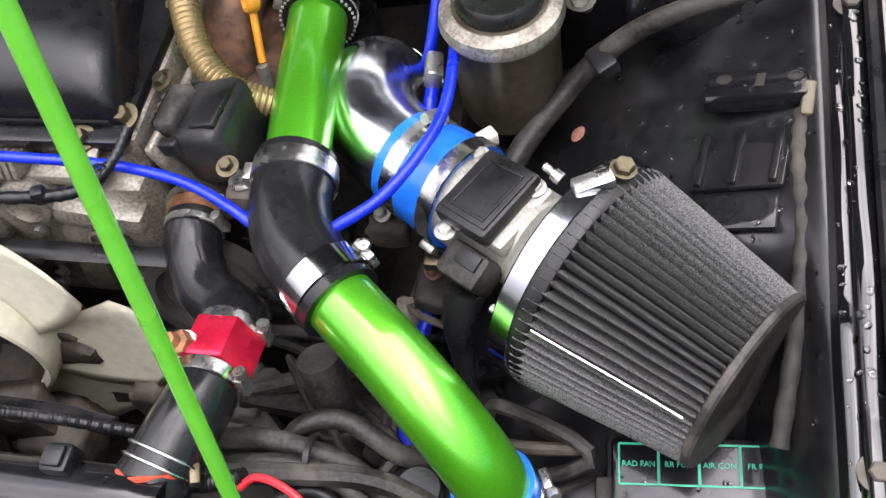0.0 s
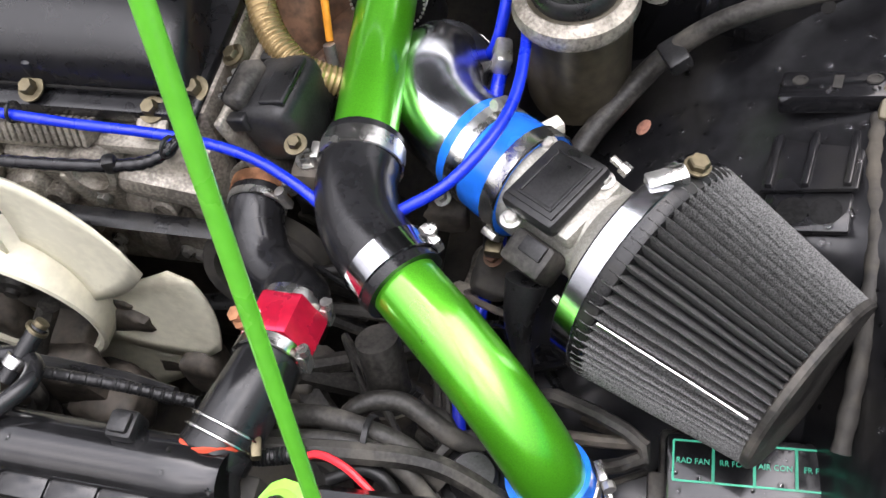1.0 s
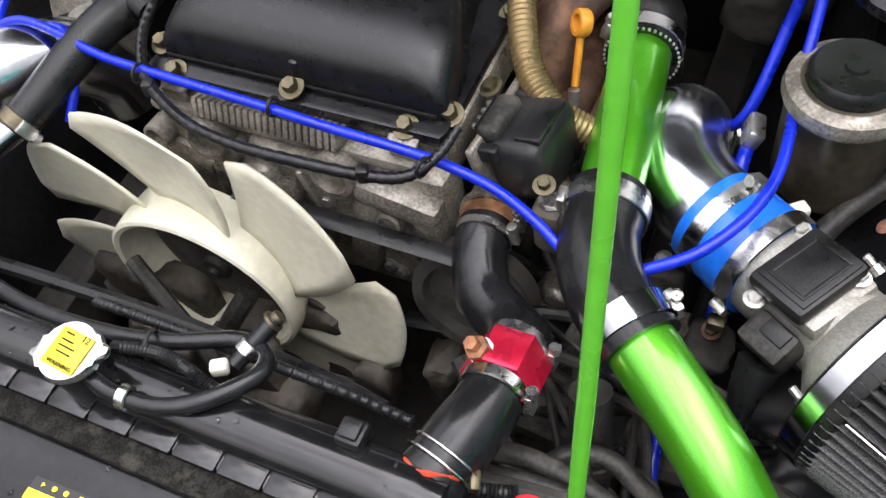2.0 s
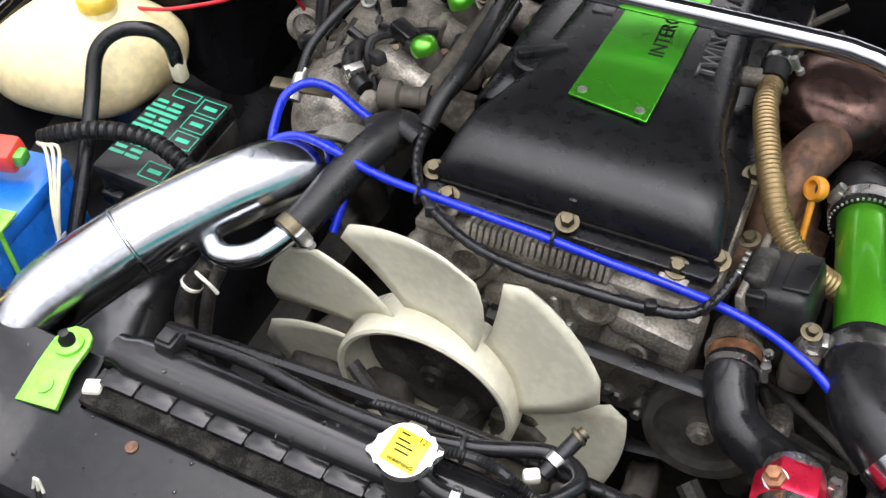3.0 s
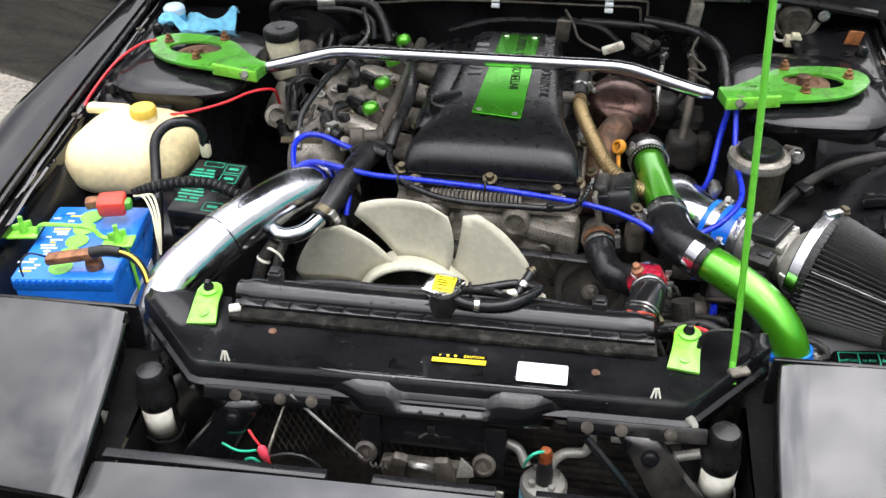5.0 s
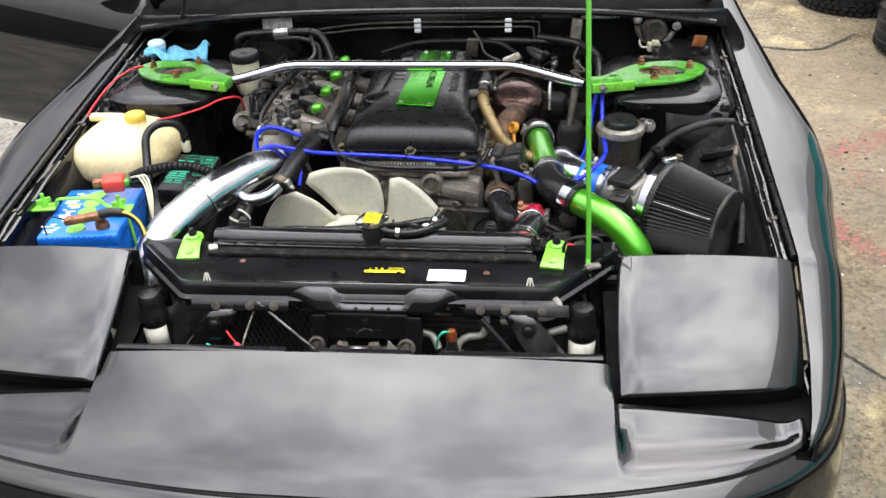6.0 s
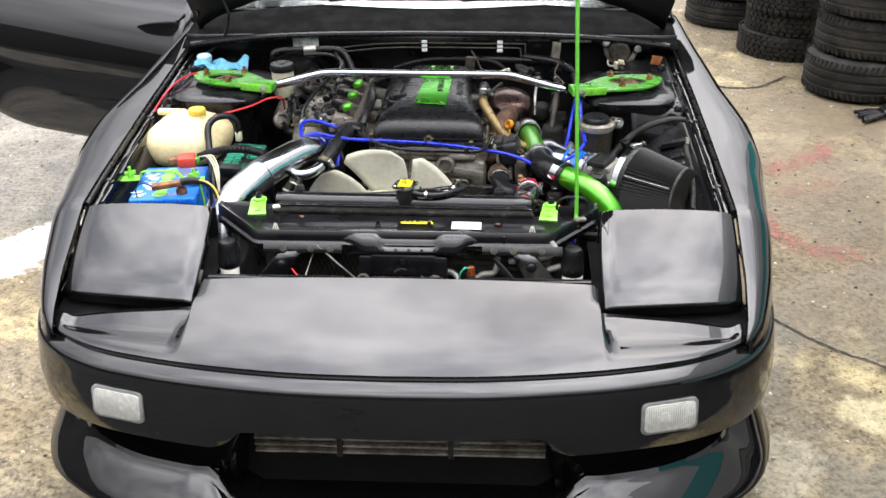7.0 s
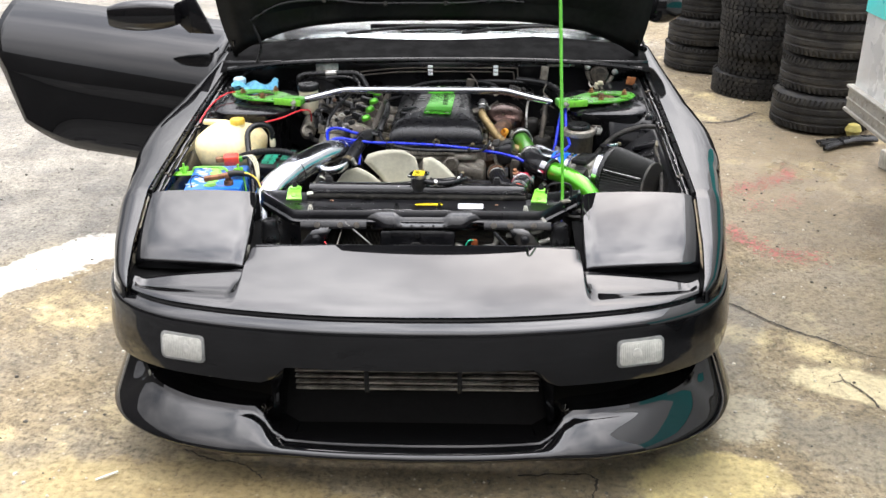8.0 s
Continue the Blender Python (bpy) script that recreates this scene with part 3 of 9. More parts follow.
def normals(P):
    out = []
    for i in range(len(P)):
        d = (P[min(i + 1, len(P) - 1)] - P[max(0, i - 1)]).normalized()
        out.append(Vector((d.y, -d.x, 0)))
    return out


FN = normals(FRONT)


def skirt(bm, prof, keep=None):
    """Sweeps a profile of (outward, z), a function of the plan's |x|, round the front of the car."""
    loops = [[p + n * o + Vector((0, 0, z)) for o, z in prof(abs(p.x), p.y)] for p, n in zip(FRONT, FN) if not keep or keep(p)]
    return rings(bm, loops, False, False)


def ease(a, b, x):
    t = min(1, max(0, (x - a) / (b - a)))
    return t * t * (3 - 2 * t)


def upper(x, y):
    zb = 0.408 - 0.058 * ease(0.29, 0.36, x)
    return [(-0.035, 0.5305), (-0.024, 0.5305), (-0.018, 0.5285), (-0.008, 0.5235), (0.004, 0.5170), (0.0090, 0.5135), (0.0125, 0.509), (0.0145, 0.502), (0.0160, 0.494), (0.0172, 0.486), (0.0215, 0.455), (0.0255, 0.425), (0.0262, (zb + 0.42) / 2), (0.0230, zb + 0.010), (0.014, zb + 0.003), (-0.002, zb + 0.002), (-0.06, zb)]


bumper = part("bumper", skirt(B(), upper), PAINT, car, "glossy black front bumper with wide lower opening", thick=0.004)


def lip(x, y):
    zt = 0.166 + 0.062 * ease(0.335, 0.42, x) + 0.010 * ease(0.55, 0.78, x) + 0.085 * ease(0.80, 0.860, x)
    out = 0.02 + 0.020 * ease(0.3, 0.5, x) + 0.014 * ease(0.70, 0.84, x)
    zm = 0.150 + 0.05 * (zt - 0.192)
    zs = zt - 0.003
    e = 0.030 * ease(0.79, 0.85, x)
    b = ease(0.37, 0.43, x)
    e += 0.032 * (1 - b)
    f = ease(0.40, 0.47, x) * (1 - 0.6 * ease(0.76, 0.84, x))
    e, zt, zs = e + 0.014 * f, zt + 0.006 * f, zs + 0.006 * f
    inner = [(-0.16, zt - 0.030), (-0.10 + 0.024 * (1 - b) + e, zt - 0.008 - 0.028 * (1 - b)), (-0.072 + e, zt - 0.004 - 0.003 * (1 - b)), (-0.066 + e, zt - 0.005 + 0.006 * b), (-0.060 + e, zt - 0.004 + 0.0055 * b), (-0.055 + e, zs - 0.002), (-0.052 + e, zs - 0.006)]
    face = [(-0.052 + e + (out + 0.050 - e) * k + 0.002 * math.sin(math.pi * k), zs - 0.005 + (zm + 0.012 - zs) * k + 0.002 * math.sin(math.pi * k)) for k in (0.15, 0.3, 0.45, 0.6, 0.75, 0.88)]
    return inner + face + [(out, zm + 0.003), (out + 0.003, zm - 0.004), (out, zm - 0.011), (out - 0.008, zm - 0.018), (out - 0.024, 0.118), (-0.05, 0.112), (-0.16, 0.112)]


part("lower_lip", skirt(B(), lip), PAINT, bumper, "glossy black spoiler lip", thick=0.004)
# uprights between the three openings and outer ends
for sx in (-1, 1):
    bm = B()
    loops = []
    for k in range(9):
        t = k / 8
        z = 0.368 - 0.19 * t
        w = 0.030 + 0.030 * (1 - t) ** 3
        x0 = 0.318 + 0.040 * t - 0.010 * t ** 4
        x1 = x0 + w
        y0 = front_y(0.36) + 0.022 + 0.050 * t
        loops.append([(sx * x0, y0 + 0.09, z), (sx * (x0 + 0.006), y0 + 0.01, z), (sx * (x0 + 0.02), y0, z), (sx * (x1 - 0.02), y0 + 0.004, z), (sx * (x1 - 0.004), y0 + 0.012, z), (sx * x1, y0 + 0.09, z)])
    rings(bm, loops, False, False)
    part("upright", bm, PAINT, bumper, "black bumper upright", thick=0.003)
    # near-black flat sheets behind the openings
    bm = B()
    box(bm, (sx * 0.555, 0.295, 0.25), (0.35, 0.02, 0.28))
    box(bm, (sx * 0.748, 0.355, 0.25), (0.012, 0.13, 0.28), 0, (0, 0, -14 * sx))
    part("opening_back", bm, INK, bumper, "near-black sheet behind the bumper opening")
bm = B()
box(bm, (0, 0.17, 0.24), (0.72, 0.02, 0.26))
part("opening_back", bm, INK, bumper, "near-black sheet behind the bumper opening")
# intercooler slats
grille = part("grille", box(B(), (0.015, 0.075, 0.35), (0.62, 0.012, 0.088)), MATTE, bumper, "dark grille behind thin slats")
for k in range(5):
    part("slat", box(B(), (0.015, 0.055, 0.316 + 0.0175 * k), (0.62, 0.016, 0.0050), 0.0015), ALLOY, grille, "dull dirty grille slat")
for x in (-0.112, 0.125):
    part("divider", box(B(), (x, 0.052, 0.352), (0.012, 0.018, 0.088), 0.002), PLASTIC, grille)
# front indicator lamps
def rounded(w, h, r, n=5):
    """A rounded rectangle's outline."""
    out = []
    for cx, cy, a0 in ((w / 2 - r, h / 2 - r, 0), (-w / 2 + r, h / 2 - r, 90), (-w / 2 + r, -h / 2 + r, 180), (w / 2 - r, -h / 2 + r, 270)):
        out += [(cx + r * math.cos(radians(a0 + 90 * k / n)), cy + r * math.sin(radians(a0 + 90 * k / n))) for k in range(n + 1)]
    return out


FROST = stuff("frosted_lens", (0.52, 0.51, 0.46), 0.22, var=0.08, scale=60, bump=0.1, coat=0.6)
GREYR = stuff("grey_rim", (0.20, 0.20, 0.19), 0.4, bump=0.05)
for sx in (-1, 1):
    m = pose(sx * 0.571, 0.0430, 0.438, 82, 0, sx * 14.5)
    lamp = part("indicator_lamp", prism(B(), rounded(0.122, 0.072, 0.012), -0.030, 0.004, m, 0.0015), GREYR, bumper, "clear front indicator lamp")
    part("lens", prism(B(), rounded(0.110, 0.060, 0.010), 0.0035, 0.0065, m, 0.0015), FROST, lamp, "pale ribbed plastic lens")
    bm = B()
    for k in range(22):
        box(bm, (-0.050 + 0.100 * k / 21, 0, 0.0066), (0.0022, 0.052, 0.0012), 0.0004)
    bm.transform(m)
    part("lens_ribs", bm, FROST, lamp)
    part("bulb_glint", lathe(B(), [(0.013, 0), (0.012, 0.0012), (0.001, 0.002)], m @ pose(-sx * 0.012, 0, 0.0066), 16), FROST, lamp)


def skin_z(x, y):
    return 0.5385 + 0.36 * (y - front_y(x)) - 0.18 * max(0, y - front_y(x)) ** 2


# nose panel: a strip across the whole front and a tongue between the lamp covers
bm = B()
xs = [-u for u in lin(0.740, 0.447, 24)] + [-0.4405, -0.437, -0.434, -0.428] + lin(-0.41, 0.41, 25) + [0.428, 0.434, 0.437, 0.4405] + lin(0.447, 0.740, 24)
rows_v = [-0.6] + lin(0, 1, 12) + lin(1.1, 2, 8) + [2.5]


def nose(u, v):
    y0 = front_y(u) + 0.016
    y1, y2 = max(0.212, y0 + 0.004), 0.267
    if v < 0:
        return (u, y0 + 0.004, 0.535 + v * 0.02)
    if v <= 1:
        y = y0 + (y1 - y0) * v
        drop = 0.021 * ease(0.08, 0.62, v) * ease(0.437, 0.441 + 0.03 * (1 - v), abs(u)) * (1 - ease(0.705, 0.745, abs(u)))
        return (u, y, skin_z(u, y) - 0.003 * (1 - v) ** 6 - drop)
    e = (max(0, abs(u) - 0.425) / 0.012) ** 2
    if v > 2:
        return (u, y2 + 0.001, skin_z(u, y2) - 0.012 - 0.006 * e)
    y = y1 + (y2 - y1) * (v - 1)
    return (u, y, skin_z(u, y) - 0.010 * e * min(1, (v - 1) * 3))


grid = [[bm.verts.new(nose(u, v)) for v in rows_v] for u in xs]
for i in range(len(xs) - 1):
    for j in range(len(rows_v) - 1):
        if rows_v[j + 1] <= 1 or max(abs(xs[i]), abs(xs[i + 1])) < 0.4371:
            bm.faces.new((grid[i][j], grid[i + 1][j], grid[i + 1][j + 1], grid[i][j + 1]))
bmesh.ops.delete(bm, geom=[v for v in bm.verts if not v.link_faces], context="VERTS")
part("nose_panel", bm, PAINT, car, "glossy black nose panel between lamp covers", thick=0.004)
for sx in (-1, 1):
    # well under the cover
    bm = B()
    rings(bm, [[(sx * 0.437, 0.205, z), (sx * 0.437, 0.52, z + 0.03), (sx * 0.77, 0.52, z + 0.03), (sx * 0.76, 0.205, z)] for z in (0.44, 0.525, 0.535)], False, False)
    sheet(bm, lambda u, v: (sx * (0.437 + 0.33 * u), 0.205 + 0.31 * v, 0.53 + 0.06 * v), lin(0, 1, 3), lin(0, 1, 3))
    part("lamp_well", bm, MATTE, car, "dark pop-up lamp well")
    part("lamp_bulkhead", box(B(), (sx * 0.614, 0.512, 0.58), (0.306, 0.008, 0.185), 0.002), PANEL, car, "black panel behind the lamp")
    # pop-up cover
    bm = B()
    rows = []
    for j, v in enumerate(lin(0, 1, 12)):
        y = 0.226 + 0.262 * v
        xi, xo = 0.448 + 0.014 * v ** 3, 0.754 + 0.015 * v ** 0.8
        z = 0.585 + 0.103 * (1.2 * v - 0.2 * v * v)
        row = []
        for i, u in enumerate(lin(0, 1, 16)):
            x = xi + (xo - xi) * u
            edge = max(0, abs(u - 0.5) - 0.46) / 0.04
            sag = 0.006 * (1 - (2 * u - 1) ** 2) + 0.0 - 0.004 * edge ** 2 - 0.018 * max(0, u - 0.8) * 5 * (u - 0.8)
            front = -0.006 * (1 - v) ** 10
            bow = (0.034 * u ** 2.2 + 0.010 * max(0, u - 0.9) * 10) * (1 - v)
            row.append(Vector((sx * x, y + bow, z + sag + front)))
        rows.append(row)
    lo = [[p + Vector((0, 0.006 if j == 0 else (-0.004 if j == 11 else 0), -0.03)) for p in r] for j, r in enumerate(rows)]
    V = [[bm.verts.new(p) for p in r] for r in rows]
    W = [[bm.verts.new(p) for p in r] for r in lo]
    for j in range(11):
        for i in range(15):
            bm.faces.new((V[j][i], V[j][i + 1], V[j + 1][i + 1], V[j + 1][i]))
            bm.faces.new((W[j][i], W[j + 1][i], W[j + 1][i + 1], W[j][i + 1]))
        bm.faces.new((V[j][0], V[j + 1][0], W[j + 1][0], W[j][0]))
        bm.faces.new((V[j][15], W[j][15], W[j + 1][15], V[j + 1][15]))
    for i in range(15):
        bm.faces.new((V[0][i], W[0][i], W[0][i + 1], V[0][i + 1]))
        bm.faces.new((V[11][i], V[11][i + 1], W[11][i + 1], W[11][i]))
    part("headlight_cover", bm, PAINT, car, "closed glossy black pop-up headlight cover", bevel=0.004)

    # fender
    XI = [(0.155, 0.738), (0.2, 0.750), (0.3, 0.763), (0.485, 0.774), (0.7, 0.776), (1.1, 0.785), (1.5, 0.79), (1.75, 0.80)]
    XO = [(0.155, 0.748), (0.2, 0.784), (0.25, 0.806), (0.34, 0.836), (0.45, 0.861), (0.55, 0.876), (0.65, 0.897), (0.78, 0.915), (0.95, 0.922), (1.15, 0.915), (1.35, 0.900), (1.55, 0.882), (1.75, 0.868)]
    ZT = [(0.155, 0.548), (0.2, 0.566), (0.25, 0.589), (0.3, 0.612), (0.4, 0.654), (0.485, 0.692), (0.6, 0.712), (0.8, 0.738), (1.0, 0.760), (1.2, 0.78), (1.5, 0.812), (1.75, 0.84)]

    def fender(y, a):
        xi, xo, zt = curve_at(XI, y), curve_at(XO, y), curve_at(ZT, y)
        low_z = 0.30
        if abs(y - 0.96) < 0.345:
            low_z = max(low_z, 0.29 + math.sqrt(0.345 ** 2 - (y - 0.96) ** 2))
        if y < 0.63:
            low_z = 0.5
        h = min(0.13, 0.6 * (zt - low_z))
        if a < 0:
            return (sx * (xi - 0.002), y, zt - 0.012)
        if a <= 1:
            return (sx * (xi + (xo - xi) * math.sin(a * math.pi / 2) ** 0.72), y, zt - h * (1 - math.cos(a * math.pi / 2)) ** 1.3)
        z0 = zt - h
        t = a - 1
        return (sx * (xo + 0.006 * math.sin(t * math.pi)), y, z0 + (low_z - z0) * t)

    bm = B()
    sheet(bm, fender, lin(0.155, 1.76, 64), [-1] + lin(0, 1, 12) + [1.25, 1.5, 1.75, 2.0])
    fen = part("fender", bm, PAINT, car, "glossy black front fender", thick=0.003)
    part("side_marker", box(B(), (sx * 0.868, 0.52, 0.527), (0.012, 0.075, 0.04), 0.004, (0, 0, sx * -6.0)), OFFW, fen, "pale side marker lamp")
    # drip rail with weatherstrip along the bay
    bm = B()
    tube(bm, [(sx * (curve_at(XI, y) - 0.002), y, curve_at(ZT, y) - 0.014) for y in lin(0.50, 1.5, 12)], 0.007, 8, 3)
    part("weatherstrip", bm, RUBBER, fen, "black rubber strip along the bay's edge")
    bm = B()
    RAIL = [(-0.003, 0.014), (-0.001, 0.022), (0.001, 0.0285), (0.003, 0.0295), (0.005, 0.0275), (0.007, 0.0245), (0.009, 0.0235), (0.0135, 0.0232), (0.018, 0.0234), (0.0205, 0.0250), (0.0225, 0.0300), (0.0255, 0.0290), (0.029, 0.0310), (0.031, 0.050)]
    sheet(bm, lambda y, k: (sx * (curve_at(XI, y) - RAIL[round(k * 13)][0] + 0.0012 * noise.noise(Vector((y * 9, k * 3, sx)))), y, curve_at(ZT, y) - RAIL[round(k * 13)][1] + 0.0022 * noise.noise(Vector((y * 14, k * 4, 5 + sx)))), lin(0.49, 1.52, 110), lin(0, 1, 14))
    rail = part("bay_rail", bm, PAINT, car, "glossy black rail along the bay", thick=0.002)
    for y in (0.62, 0.97, 1.3):
        part("bolt", bolt(B(), (sx * (curve_at(XI, y) - 0.015), y, curve_at(ZT, y) - 0.026), r=0.007, h=0.007, washer=0.013), GRIME, rail)

# inner fenders and strut towers
for sx in (-1, 1):
    PROF = [(0.36, 0.20), (0.40, 0.40), (0.46, 0.50), (0.56, 0.583), (0.62, 0.628), (0.68, 0.662), (0.725, 0.682), (0.745, 0.695), (0.752, 0.702)]

    def inner(y, k):
        x, z = PROF[0][0] + (PROF[-1][0] - PROF[0][0]) * k, 0
        z = curve_at(PROF, x)
        z += (curve_at(ZT, y) - curve_at(ZT, 0.9)) * 0.9 * max(0, (x - 0.5) / 0.24)
        if y < 0.82:
            f = ease(0.82, 0.62, y)
            z = z + (min(z, 0.47) - z) * f * (1 - ease(0.70, 0.745, x))
        if sx < 0 and y < 1.0:
            f = ease(1.0, 0.9, y)
            z = z + (min(z, 0.50) - z) * f * (1 - ease(0.71, 0.745, x))
        return (sx * x, y, z)

    bm = B()
    sheet(bm, inner, lin(0.47, 1.5, 40), lin(0, 1, 26))
    part("inner_fender", bm, BAY, car, "black painted inner fender panel", thick=0.002)
    # strut tower
    bm = B()
    loops = []
    for r, z in ((0.122, 0.45), (0.122, 0.65), (0.124, 0.71), (0.130, 0.735), (0.138, 0.750), (0.138, 0.760), (0.130, 0.768), (0.10, 0.772), (0.05, 0.773), (0.001, 0.773)):
        loops.append([(sx * (0.60 + 0.03 * ease(0.75, 0.71, z) + r * math.copysign(abs(math.cos(a)) ** 0.55, math.cos(a))), 1.175 + r * 1.1 * math.copysign(abs(math.sin(a)) ** 0.6, math.sin(a)), z) for a in [2 * math.pi * k / 40 for k in range(40)]])
    rings(bm, loops, True, False)
    part("strut_tower", bm, PANEL, car, "black painted strut tower")
    bm = B()

    def apron(x, y):
        k = (x - 0.60) / 0.157
        z = 0.768 + (curve_at(ZT, y) - 0.024 - 0.768) * k
        return (sx * x, y, z - 0.10 * max(0, (1.075 - y) / 0.07) ** 2.2 - 0.004 * math.sin(k * math.pi))

    sheet(bm, apron, lin(0.60, 0.757, 10), lin(1.005, 1.09, 10) + lin(1.12, 1.47, 10))
    part("tower_apron", bm, PANEL, car, "black painted shelf between tower and rail", thick=0.002)
    for bx, by in ((0.725, 1.22), (0.70, 1.33), (0.735, 1.40)):
        part("bolt", bolt(B(), Vector(apron(bx, by)) + Vector((0, 0, 0.001)), (0, 0, 1), 0.006, 0.007, 0.012), PANEL, car)
    bm = B()
    lathe(bm, [(0.048, 0.772), (0.048, 0.782), (0.03, 0.786), (0.026, 0.780), (0.012, 0.779), (0.012, 0.795), (0.001, 0.796)], pose(sx * 0.585, 1.16, 0, 0, 0, 0), 20)
    part("strut_mount", bm, RUST, car, "rusty strut top mount")

# firewall and cowl
bm = B()
sheet(bm, lambda x, k: (x, (1.49 if k < 0.85 else 1.49 - 0.03 * (k - 0.85) / 0.15) - 0.012 * math.cos(x * 9), 0.2 + (0.845 - 0.2) * k), lin(-0.79, 0.79, 41), lin(0, 1, 18))
fw = part("firewall", bm, BAY, car, "black firewall panel", thick=0.003)
bm = B()
sheet(bm, lambda x, k: (x, 1.455 + 0.20 * k - 0.06 * (x / 0.8) ** 2 * (1 - 0) + 0.10 * (1 - (x / 0.8) ** 2) * k * 0.6, 0.842 + 0.045 * k + 0.012 * math.sin(k * math.pi) - 0.03 * (x / 0.8) ** 4), lin(-0.79, 0.79, 33), lin(0, 1, 8))
cowl = part("cowl", bm, MATTE, car, "black cowl panel under the windscreen", thick=0.003)
bm = B()
tube(bm, [(x, 1.45 - 0.055 * (x / 0.8) ** 2, 0.848 - 0.03 * (x / 0.8) ** 4) for x in lin(-0.76, 0.76, 13)], 0.009, 8, 3)
part("seal", bm, RUBBER, cowl, "black rubber cowl seal")

# windscreen, roof and rear, plain
bm = B()
sheet(bm, lambda x, k: (x * (0.74 - 0.12 * k), 1.63 + 0.74 * k + 0.12 * x * x * (1 - 0.5 * k), 0.885 + 0.33 * k - 0.02 * x * x), lin(-1, 1, 25), lin(0, 1, 10))
part("windscreen", bm, GLASS, car, "curved windscreen glass", thick=0.005)
for sx in (-1, 1):
    bm = B()
    tube(bm, [(sx * 0.775, 1.56, 0.86), (sx * 0.735, 1.85, 0.985), (sx * 0.65, 2.28, 1.18), (sx * 0.62, 2.42, 1.222)], 0.028, 10, 5, squash=0.7)
    part("windscreen_pillar", bm, PAINT, car, "black windscreen pillar")
bm = B()
sheet(bm, lambda x, k: (x * (0.62 - 0.03 * k), 2.40 + 0.75 * k, 1.215 + 0.035 * math.sin(k * math.pi) - 0.03 * x * x), lin(-1, 1, 13), lin(0, 1, 8))
part("roof", bm, PAINT, car, "black roof panel", thick=0.02)
bm = B()
sheet(bm, lambda x, k: (x * (0.59 + 0.14 * k), 3.15 + 1.05 * k, 1.205 - 0.34 * k - 0.03 * x * x), lin(-1, 1, 13), lin(0, 1, 8))
part("rear_window", bm, GLASS, car, "sloping rear hatch glass", thick=0.005)
bm = B()


def side(y):
    w = 0.85 - 0.10 * max(0, (y - 3.6) / 0.9) ** 2
    return [(0.0 + 0, 0.86 + 0.03 * ease(2, 3.2, y)), (w - 0.09, 0.86 + 0.03 * ease(2, 3.2, y)), (w - 0.02, 0.83), (w, 0.72), (w, 0.55), (w - 0.01, 0.4), (w - 0.03, 0.25)]


rings(bm, [[(0.2 * 0 + x, y, z) for x, z in side(y)[1:]] for y in lin(1.76, 4.5, 24)], False, False)
rings(bm, [[(-x, y, z) for x, z in side(y)[1:]] for y in lin(2.98, 4.5, 12)], False, False)
rings(bm, [[(-0.84, y, 0.36), (-0.845, y, 0.30), (-0.82, y, 0.25)] for y in lin(1.76, 2.98, 4)], False, False)
rings(bm, [[(x, 4.5 - 0.1 * (x / 0.75) ** 2, z) for z in (0.25, 0.5, 0.8, 0.885)] for x in lin(-0.76, 0.76, 9)], False, False)
rings(bm, [[(x, y, 0.875) for x in (-0.76, 0, 0.76)] for y in lin(4.15, 4.48, 4)], False, False)
part("rear_body", bm, PAINT, car, "black side and rear body panels", thick=0.01)
bm = B()
box(bm, (0, 2.9, 0.24), (1.62, 3.1, 0.02))
box(bm, (0, 1.78, 0.55), (1.5, 0.04, 0.6))
part("cabin_floor", bm, UNDER, car, "dark cabin floor and bulkhead")
bm = B()
box(bm, (0, 0.95, 0.17), (1.3, 1.1, 0.012), 0.004)
part("undertray", bm, UNDER, car, "grimy undertray below the engine")
for sx in (-1, 1):
    bm = B()
    box(bm, (sx * 0.37, 0.95, 0.30), (0.07, 1.1, 0.1), 0.01)
    part("chassis_rail", bm, UNDER, car)
for sx in (-1, 1):
    for y in (0.96, 3.43):
        wheel = part("wheel", lathe(B(), [(0.2, -0.09), (0.205, -0.085), (0.19, -0.05), (0.12, 0.05), (0.05, 0.07), (0.001, 0.072)], along((sx * 0.74, y, 0.29), (sx * 1.2, y, 0.29)), 32), STEEL, car, "alloy wheel with black tyre")
        part("tyre", lathe(B(), [(0.2, -0.095), (0.25, -0.102), (0.28, -0.095), (0.289, -0.07), (0.289, 0.07), (0.28, 0.095), (0.25, 0.102), (0.2, 0.095), (0.2, -0.095)], along((sx * 0.74, y, 0.29), (sx * 1.2, y, 0.29)), 40, False), TYRE, wheel, "black tyre")

# raised hood
HA = radians(68)
hood_m = Matrix.Translation((0, 1.50, 0.862)) @ Matrix.Rotation(-HA, 4, "X")


def hood_pt(u, v, off=0.0):
    """u across -1..1, v from the rear edge 0 to the front edge 1."""
    w = 0.748 + 0.36 * v * (1 - v) ** 2 - 0.30 * v ** 2.2
    y = -(1.12 - 0.06 * u * u) * v - 0.130 * (1 - u ** 4) * (1 - v) ** 3
    z = 0.03 * (1 - u * u) + 0.05 * math.sin(v * math.pi * 0.8) - off
    return hood_m @ Vector((u * w, y, z))


bm = B()
sheet(bm, lambda u, v: hood_pt(u, v), lin(-1, 1, 25), lin(0, 1, 31))
hood = part("hood", bm, UNDERHOOD, car, "raised black hood seen from below", thick=0.02)
bm = B()
